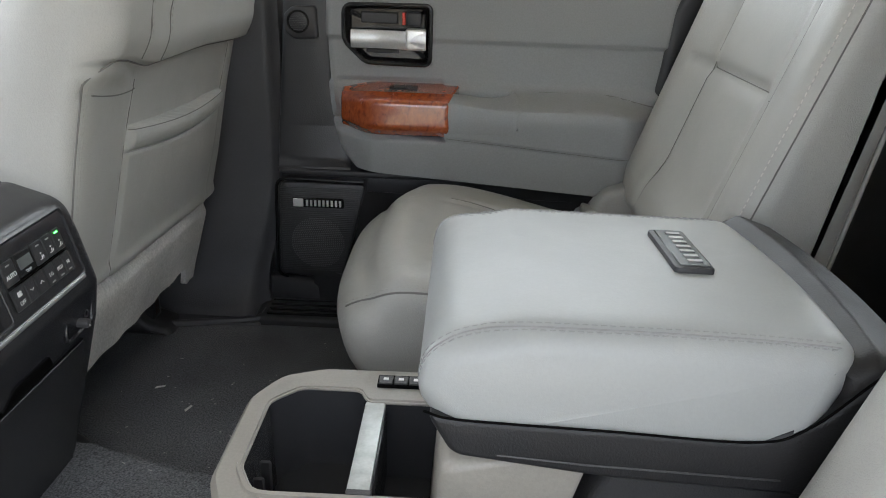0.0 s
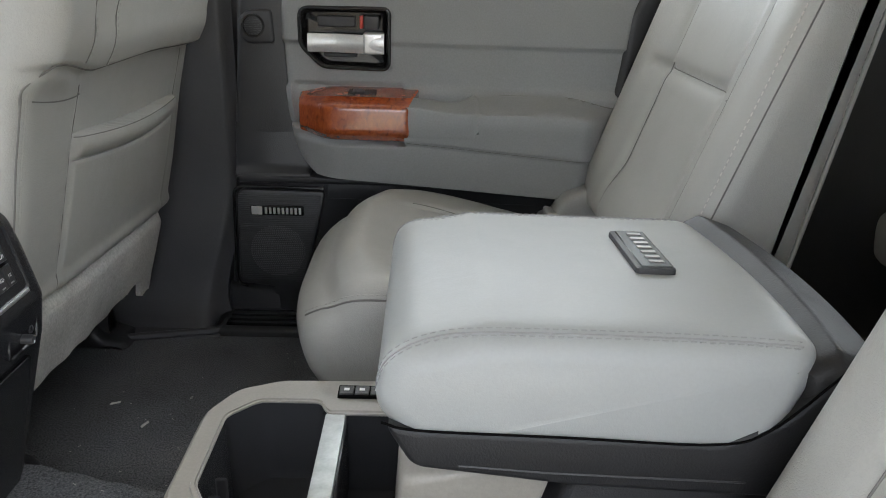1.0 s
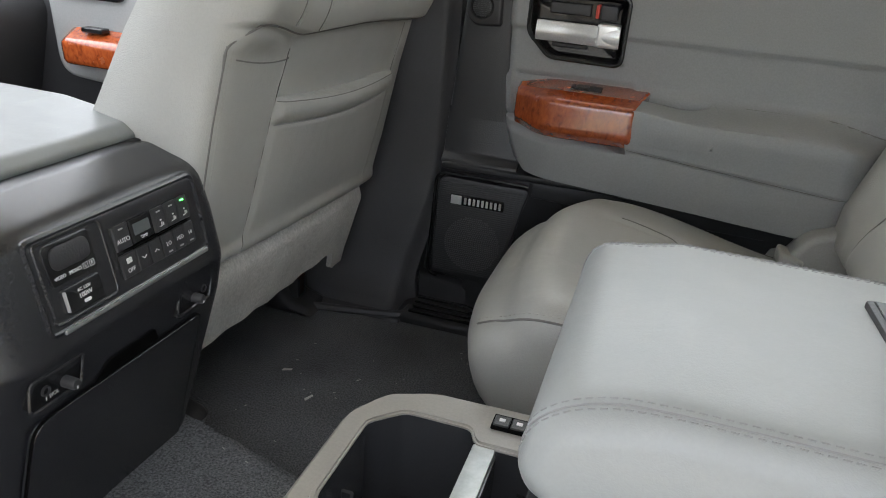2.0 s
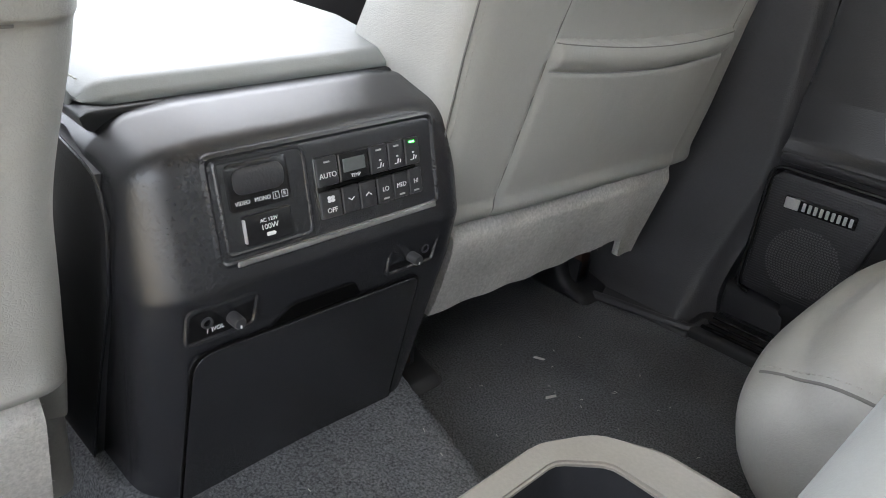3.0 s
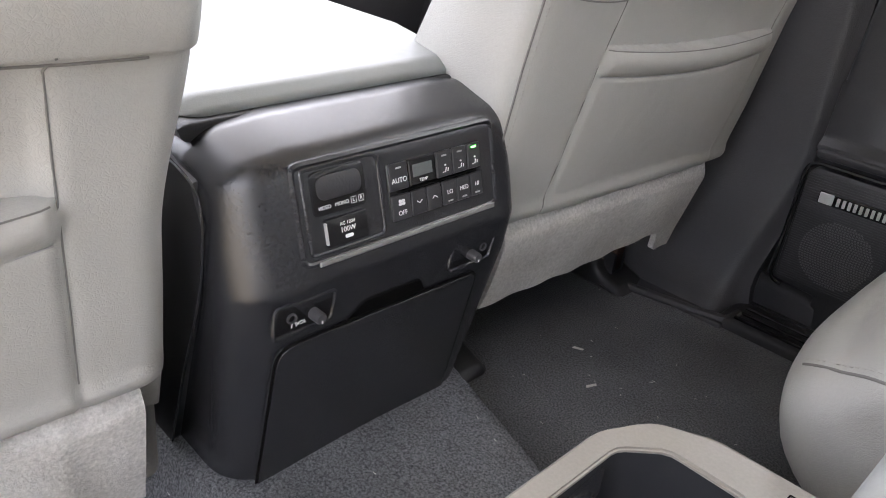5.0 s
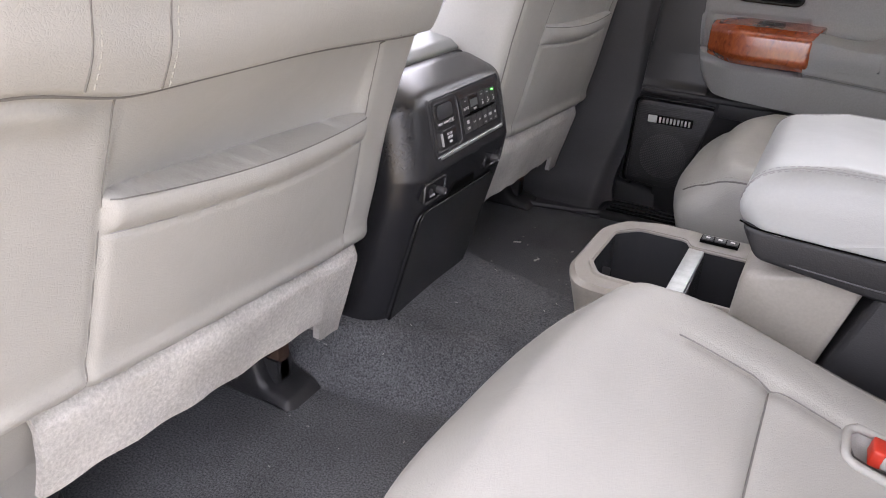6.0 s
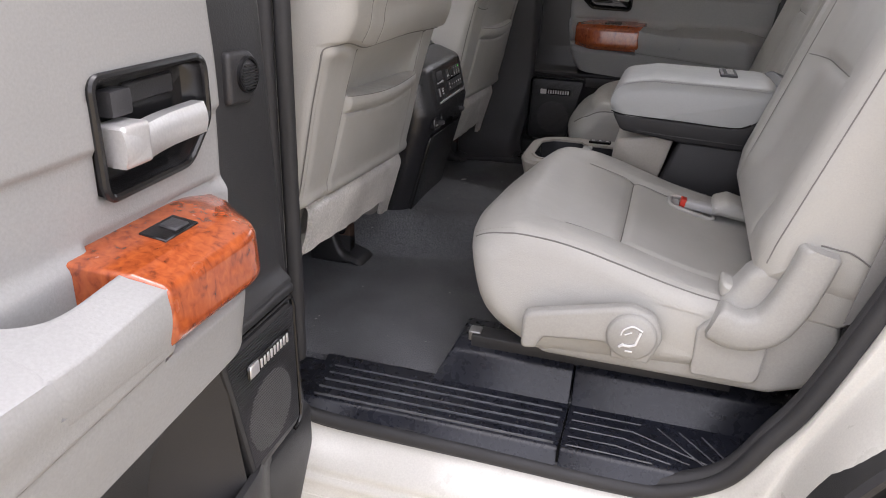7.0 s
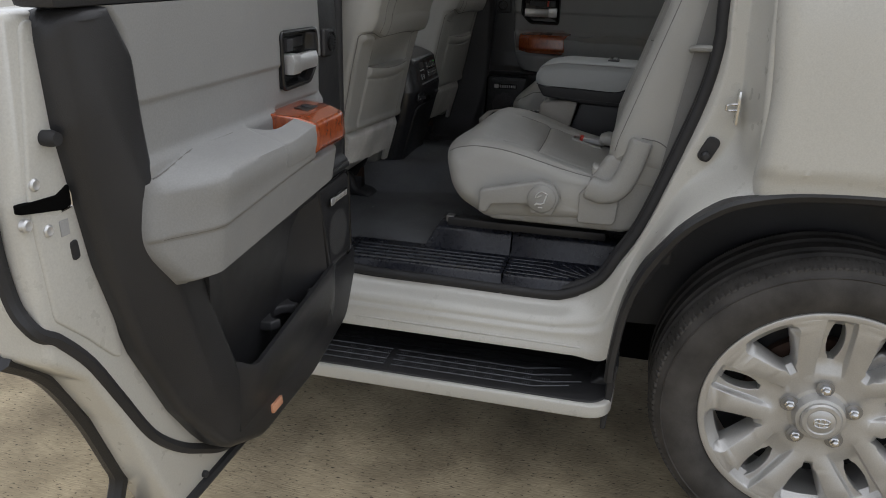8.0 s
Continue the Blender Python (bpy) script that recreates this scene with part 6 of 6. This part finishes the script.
    add("buckle_strap", prism([(-0.005, 0.895, 0.005), (0.06, 0.885, 0.005), (0.065, 0.912, 0.012), (0.02, 0.924, 0.012), (-0.005, 0.914, 0.008)], "y", -0.345, -0.262, 0.012, 4), LEATHER, bk)

    # backrest: a leaning slab with hollowed middle
    b0, bt = back_shift, 0.03 if sg > 0 else 0.0

    def back(c):
        q = abs((c.y - (oy + iy) / 2) / ((iy - oy) / 2))
        front = smooth(c.x - (0.04 + b0 + 0.32 * (c.z - 0.98)), 0.05, -0.02)
        x = c.x + front * 0.030 * (1 - smooth(q, 0.40, 0.75)) * smooth(c.z, 0.95, 1.05)
        for l in (-0.59, -0.275):
            x += front * 0.008 * math.exp(-((c.y - l) / 0.008) ** 2)
        if q < 0.65:
            x += front * 0.009 * math.exp(-((c.z - 1.20) / 0.008) ** 2)
        x += front * 0.0028 * math.sin(2 * math.pi * (c.z + 0.35 * c.y) / 0.021) * math.exp(-((c.z - 1.215) / 0.035) ** 2 - ((c.y + 0.635) / 0.03) ** 2)
        return Vector((x, c.y, c.z))

    bprof = [(0.035 + b0, 0.93, 0.03), (0.04 + b0, 1.00, 0.05), (0.14 + b0, 1.31, 0.3), (0.22 + b0, 1.56, 0.05), (0.30 + b0 + bt, 1.58, 0.05), (0.245 + b0 + bt, 1.31, 0.1), (0.19 + b0 + bt, 0.95, 0.05), (0.17 + b0 + bt, 0.90, 0.02)]
    bb = prism(bprof, "y", oy + 0.005, iy + 0.01, 0.040, 7, res=0.010, steps=60, deform=back)
    zs = [0.950 + 0.585 * k / 40 for k in range(41)]
    lines = [laid(bb, [(0.056 + b0 + 0.322 * (z - 0.99), y, z) for z in zs], w) for y, w in ((oy + 0.012, (1, 1, -0.3)), (iy + 0.003, (1, -1, -0.3)))]
    rows = [laid(bb, [(0.046 + b0 + 0.322 * (z - 0.99), y, z) for z in zs], w) for y, w in ((oy + 0.022, (1, 1, -0.3)), (iy - 0.007, (1, -1, -0.3)))]
    rear = laid(bb, [(0.185 + b0 + 0.17 * (z - 0.95), iy + 0.005, z) for z in zs], (-1, -1, 0))
    ins = [laid(bb, [(0.0 + b0 + 0.322 * (z - 0.99), l, z) for z in zs], (1, 0, -0.3), 0.0002) for l in (-0.59, -0.275)]
    ins.append(laid(bb, [(0.06 + b0, -0.59 + 0.315 * k / 20, 1.20) for k in range(21)], (1, 0, 0), 0.0002))
    HB = bb.copy()
    ba = add("backrest", bb, LEATHER, lab="grey leather backrest")
    add("back_insert", sheet(10, 12, lambda u, v: (0.04 + b0 + 0.32 * (1.21 + 0.34 * v - 1.00) + 0.0275 + 0.004 * math.sin(math.pi * u), -0.58 + 0.295 * u, 1.21 + 0.34 * v), (0.03, 0, 0)), LEATHER, ba)
    for line, row in zip(lines, rows):
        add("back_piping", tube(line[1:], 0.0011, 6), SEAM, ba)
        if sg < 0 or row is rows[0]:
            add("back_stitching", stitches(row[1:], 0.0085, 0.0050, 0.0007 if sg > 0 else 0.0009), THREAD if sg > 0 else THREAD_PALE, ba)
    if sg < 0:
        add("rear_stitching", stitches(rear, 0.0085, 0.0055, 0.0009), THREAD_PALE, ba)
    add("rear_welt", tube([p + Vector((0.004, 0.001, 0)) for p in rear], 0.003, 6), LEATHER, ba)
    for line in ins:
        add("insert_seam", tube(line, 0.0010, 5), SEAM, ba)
    hem = laid(HB, [(0.112 + 0.095 * k / 16, oy + 0.005, 1.004 - 0.004 * smooth(k / 16, 0, 0.3) - 0.030 * smooth(k / 16, 0.3, 1.0)) for k in range(17)], (0, 1, 0))
    add("back_hem", tube(hem, 0.0014, 6), SEAM, ba)
    add("hem_flap", prism([(0.10 + b0, 0.885, 0.01), (0.17 + b0, 0.875, 0.02), (0.195 + b0, 0.965, 0.01), (0.12 + b0, 0.985, 0.01)], "y", oy + 0.010, oy + 0.045, 0.008, 3), LEATHER, ba)
    # floor track
    add("track", rbox(-0.395, 0.05, -0.640, -0.600, 0.690, 0.716, 0.003), BLACK)
    add("track_end", rbox(-0.402, -0.380, -0.632, -0.608, 0.700, 0.719, 0.002), SATIN, lab="bare metal track end")
    add("riser", rbox(-0.28, 0.20, -0.585, -0.22, 0.64, 0.78, 0.01), BLACK)
    return s


rear_seat(1, "grey leather second-row seat beside the open door", 0.0, 0.0)
rear_seat(-1, "grey leather second-row seat beside the closed door", 0.035, 0.030)


def belt_guide():
    t = thing("seat_belt", "dark grey seat belt through a plastic shoulder guide", "seat belt")
    part("webbing", sheet(30, 4, lambda u, v: (0.275 - 0.115 * u + 0.060 * v, -0.768 + 0.02 * u, 1.70 - 0.80 * u), (0, 0.002, 0)), BELT, t)
    g = part("guide_hook", tube(curve([(0.20, -0.742, 1.222), (0.215, -0.775, 1.228), (0.255, -0.79, 1.230), (0.285, -0.775, 1.230), (0.29, -0.755, 1.232)]), 0.008, 8), TRIM_GREY, t, "grey plastic belt guide")
    part("guide_screw", lathe([(0.008, -0.775), (0.008, -0.783), (0.004, -0.785)], "y", (0.25, 0, 1.212), 16), BLACK_SMOOTH, t)
    part("cabin_anchor", rbox(0.19, 0.215, -0.79, -0.76, 0.70, 0.95, 0.006), CHARCOAL, t)
    return t


belt_guide()


def third_row():
    t = thing("third_row_seat", "grey leather third-row seat in the dark rear", "car seat")
    part("cushion", prism([(0.72, 0.80, 0.04), (0.70, 0.925, 0.06), (1.15, 0.90, 0.03), (1.15, 0.80, 0)], "y", -0.60, 0.795, 0.04), LEATHER, t)
    part("backrest", prism([(1.10, 0.86, 0.03), (1.16, 0.88, 0.03), (1.36, 1.45, 0.05), (1.24, 1.45, 0.05)], "y", -0.60, 0.78, 0.04), LEATHER, t)
    part("frame", rbox(0.78, 1.2, -0.5, 0.7, 0.63, 0.79, 0.01), BLACK, t)


third_row()


# ---- centre cup holder and armrest box ----
def cup_console():
    t = thing("cup_holder_console", "warm grey cup holder console with dark wells", "cup holder")
    z = 0.900
    # rim as a ring between outer edge and well edge
    def ring_bm(o, i, z0, z1, lip):
        bm = bmesh.new()
        rows = []
        for pts, zz in ((o, z0), (o, z1 - 0.006), ([p + (q - p) * 0.18 for p, q in zip(o, i)], z1), ([p + (q - p) * 0.80 for p, q in zip(o, i)], z1), ([p + (q - p) * 0.84 for p, q in zip(o, i)], z1 + lip), ([p + (q - p) * 0.96 for p, q in zip(o, i)], z1 + lip), (i, z1 - 0.002), (i, z0)):
            rows.append([bm.verts.new((p.x, p.y, zz)) for p in pts])
        n = len(o)
        for a, b in zip(rows, rows[1:] + rows[:1]):
            for j in range(n):
                bm.faces.new((a[j], a[(j + 1) % n], b[(j + 1) % n], b[j]))
        return bm

    def polar(pts, c, n=96):
        """Points of an outline at even angles round c."""
        ring = dense(fillet(pts, 6), 0.004)
        out = []
        for k in range(n):
            a = 2 * math.pi * k / n
            d = Vector((math.cos(a), math.sin(a)))
            out.append(max(ring, key=lambda p: (p - c).normalized().dot(d)))
        return out

    c = Vector((-0.30, -0.012))
    well = [(-0.404, -0.07, 0.02), (-0.385, -0.104, 0.02), (-0.19, -0.104, 0.02), (-0.19, 0.048, 0.01), (-0.298, 0.048, 0.008), (-0.306, 0.070, 0.015), (-0.375, 0.070, 0.02), (-0.404, 0.040, 0.02)]
    out = [(-0.430, -0.085, 0.04), (-0.408, -0.140, 0.045), (-0.12, -0.140, 0.01), (-0.12, 0.128, 0.01), (-0.36, 0.122, 0.04), (-0.408, 0.098, 0.04), (-0.430, 0.050, 0.04)]
    part("rim", ring_bm(polar(out, c), polar(well, c), z - 0.012, z, 0.003), BEIGE, t, "warm grey plastic rim", 30)
    o = polar(out, c)
    bm = bmesh.new()
    rows = []
    for k in range(6):
        f = k / 5
        rows.append([bm.verts.new((p.x + 0.06 * f * (1 if p.x < -0.2 else 0), p.y * (1 - 0.12 * f), z - 0.010 - 0.25 * f)) for p in o])
    for a, b in zip(rows, rows[1:]):
        for j in range(len(o)):
            bm.faces.new((a[j], a[(j + 1) % len(o)], b[(j + 1) % len(o)], b[j]))
    bm.faces.new(rows[-1])
    part("skirt", bm, BEIGE, t)
    wl = polar(well, c)
    bm = bmesh.new()
    rows = [[bm.verts.new((c.x + (p.x - c.x) * s, c.y + (p.y - c.y) * s, zz)) for p in wl] for s, zz in ((1.0, z - 0.002), (0.985, z - 0.010), (0.95, z - 0.085), (0.90, z - 0.095))]
    for a, b in zip(rows, rows[1:]):
        for j in range(len(wl)):
            bm.faces.new((a[j], a[(j + 1) % len(wl)], b[(j + 1) % len(wl)], b[j]))
    bm.faces.new(rows[-1])
    part("well", bm, WELL, t, "glossy dark grey well liner")
    # Thin tube in rim colour, added to give the bevel's bright line.
    part("well_edge_glint", tube([Vector((p.x, p.y, z + 0.0002)) for p in wl], 0.0016, 6, closed=True), BEIGE, t)
    part("well_divider", rbox(-0.302, -0.276, -0.100, 0.048, z - 0.095, z - 0.006, 0.004), WELL, t)
    part("silver_bar", rbox(-0.300, -0.278, -0.100, 0.049, z - 0.008, z + 0.0005, 0.002), WORN_SILVER, t, "worn silver divider bar")
    part("bar_hinge", rbox(-0.300, -0.276, -0.1035, -0.095, z - 0.006, z + 0.002, 0.001, 1), CHARCOAL, t)
    for k in range(3):
        y = -0.085 + 0.026 * k
        part("grip_tab", rbox(-0.398, -0.386, y, y + 0.004, z - 0.060, z - 0.022, 0.002, 1), RUBBER, t)
    sw = part("switch_panel", rbox(-0.291, -0.238, 0.078, 0.100, z - 0.004, z + 0.004, 0.001, 1), DARK, t)
    for k in range(3):
        part("heater_switch", rbox(-0.2895 + 0.0172 * k, -0.2735 + 0.0172 * k, 0.0795, 0.0965, z, z + 0.0055, 0.001, 1), BLACK, sw)
        part("switch_mark", rbox(-0.2845 + 0.0172 * k, -0.2785 + 0.0172 * k, 0.086, 0.091, z + 0.005, z + 0.0061, 0.0003, 1), WHITE_MARK, sw)
    part("tunnel_cover", prism([(-0.225, 0.80, 0), (-0.215, 0.975, 0.02), (-0.088, 1.00, 0.0), (-0.118, 0.88, 0.0), (-0.118, 0.80, 0)], "y", -0.150, 0.165, 0.010, 3), BEIGE, t, "warm grey box front")
    return t


cup_console()


def armrest_box():
    t = thing("armrest_box", "folding centre armrest box with pale grey padded lid", "armrest")
    ya, yb = -0.168, 0.172
    lid = [(-0.190, 1.000, 0.012), (-0.236, 1.045, 0.03), (-0.226, 1.096, 0.045), (-0.150, 1.111, 0.06), (0.116, 1.107, 0.026), (0.062, 1.000, 0.03)]

    def crown(c):
        q = (c.y - (ya + yb) / 2) / ((yb - ya) / 2)
        k = smooth(c.z, 1.05, 1.11)
        return Vector((c.x - 0.007 * q * q * smooth(c.x, 0.02, 0.11), c.y - 0.012 * q * k, c.z - (0.004 * q * q + 0.009 * smooth(q, -1.0, 1.0)) * k))

    lb = prism(lid, "y", ya, yb, 0.022, 6, res=0.010, steps=24, deform=crown, corner=8)
    paths = []
    for y, w in ((ya, 1), (yb, -1)):
        way = [(-0.245, y, 1.045), (-0.240, y, 1.065), (-0.225, y, 1.090), (-0.195, y, 1.108), (-0.15, y, 1.112), (0.0, y, 1.110), (0.105, y, 1.103)]
        run = curve(way, 8)
        paths.append((laid(lb, [p + Vector((0, w * 0.012, 0)) for p in run], (0.35, w * 1.0, -0.8)), laid(lb, [p + Vector((0, w * 0.018, 0)) for p in run], (0.35, w * 1.0, -0.8))))
    ld = part("lid", lb, LEATHER_COOL, t, "pale grey stitched armrest lid", 60)
    for line, row in paths:
        part("lid_seam", tube(line, 0.0008, 6), SEAM_PALE, ld)
        part("lid_stitching", stitches(row, 0.0070, 0.0045, 0.0005), SEAM_PALE, ld)
        part("lid_stitching", stitches([p + Vector((0, (p.y - q.y) * 1.0, -0.0006)) for p, q in zip(line, row)], 0.0070, 0.0045, 0.0005), SEAM_PALE, ld)
    # raised badge without lettering
    m = pose(0.004, 0.020, 1.1035, -2.5, 0.6, 0)
    bd = part("badge", moved(prism([(-0.018, -0.055, 0.005), (0.018, -0.055, 0.005), (0.018, 0.055, 0.005), (-0.018, 0.055, 0.005)], "z", -0.008, 0.005, 0.002, 2), m), CHARCOAL, ld, "dark badge with raised silver bars")
    part("badge_field", moved(rbox(-0.013, 0.0155, -0.051, 0.051, 0.0045, 0.0062, 0.001, 1), m), SCREEN, bd)
    for k in range(7):
        part("badge_bar", moved(rbox(-0.004, 0.010, -0.0435 + 0.0130 * k, -0.0375 + 0.0130 * k, 0.0055, 0.0076, 0.0006, 1), m), SATIN, bd)
    # black shell below the lid and its arms at the back
    base = [(-0.205, 1.000, 0.02), (-0.228, 1.040, 0.012), (-0.20, 1.034, 0.01), (0.026, 1.026, 0.03), (0.072, 1.046, 0.05), (0.108, 1.090, 0.01), (0.160, 1.076, 0.03), (0.20, 0.97, 0.02), (-0.085, 0.985, 0.01)]
    part("lid_shell", prism(base, "y", ya - 0.0015, yb + 0.0015, 0.006, 4), SHELL, t, "black plastic lower shell")
    part("lid_gap", tube(curve([(-0.228, ya - 0.002, 1.041), (-0.20, ya - 0.002, 1.0345), (-0.09, ya - 0.002, 1.0305), (0.020, ya - 0.002, 1.0265), (0.060, ya - 0.002, 1.040), (0.104, ya - 0.002, 1.088)]), 0.0010, 6), DARK, t)
    part("shell_line", tube([Vector((-0.17, ya - 0.0010, 1.003)), Vector((-0.10, ya - 0.0015, 0.998)), Vector((0.05, ya - 0.0015, 0.992))], 0.0010, 5), BLACK, t)
    part("hinge_cover", prism([(0.096, 1.04, 0.0), (0.096, 1.084, 0.0), (0.122, 1.099, 0.008), (0.160, 1.086, 0.025), (0.196, 1.03, 0.03), (0.205, 0.95, 0)], "y", ya + 0.002, yb - 0.002, 0.02, 4, steps=24, deform=lambda c: Vector((c.x - 0.018 * (c.y / 0.17) ** 2, c.y, c.z))), SHELL, t, "black hinge cover")
    part("box", prism([(-0.118, 0.66, 0), (-0.118, 0.87, 0), (-0.082, 0.986, 0.005), (0.19, 0.978, 0.01), (0.22, 0.66, 0)], "y", ya + 0.010, yb - 0.010, 0.008, 3), SHELL, t, "black plastic storage box")
    return t


armrest_box()


# ---- scraps on the carpet ----
for x, y, a in ((-0.713, 0.455, 25), (-0.643, 0.395, 70)):
    bm = moved(prism([(-0.009, -0.002, 0.001), (0.008, -0.003, 0.001), (0.010, 0.001, 0.001), (-0.006, 0.003, 0.001)], "z", 0, 0.0015, 0.0005, 1), pose(x, y, floor_height(x, y) + 0.001, 4, -3, a))
    tagged(part("paper_scrap", bm, PAPER), "small white paper scrap lying on the carpet", "litter", "scraps on the carpet")

rnd = random.Random(11)
bm = bmesh.new()
for k in range(90):
    x, y = rnd.uniform(-0.82, -0.30), rnd.uniform(-0.60, 0.68)
    z = floor_height(x, y) + 0.0012
    a, d = rnd.uniform(0, 6.28), rnd.uniform(0.0010, 0.0032)
    tube([(x - d * math.cos(a), y - d * math.sin(a), z), (x, y, z + 0.0006), (x + d * math.cos(a + 0.5), y + d * math.sin(a + 0.5), z)], 0.0004, 4, bm)
tagged(part("carpet_lint", bm, PAPER), "specks of pale lint scattered over the carpet", "lint", kind="stuff")
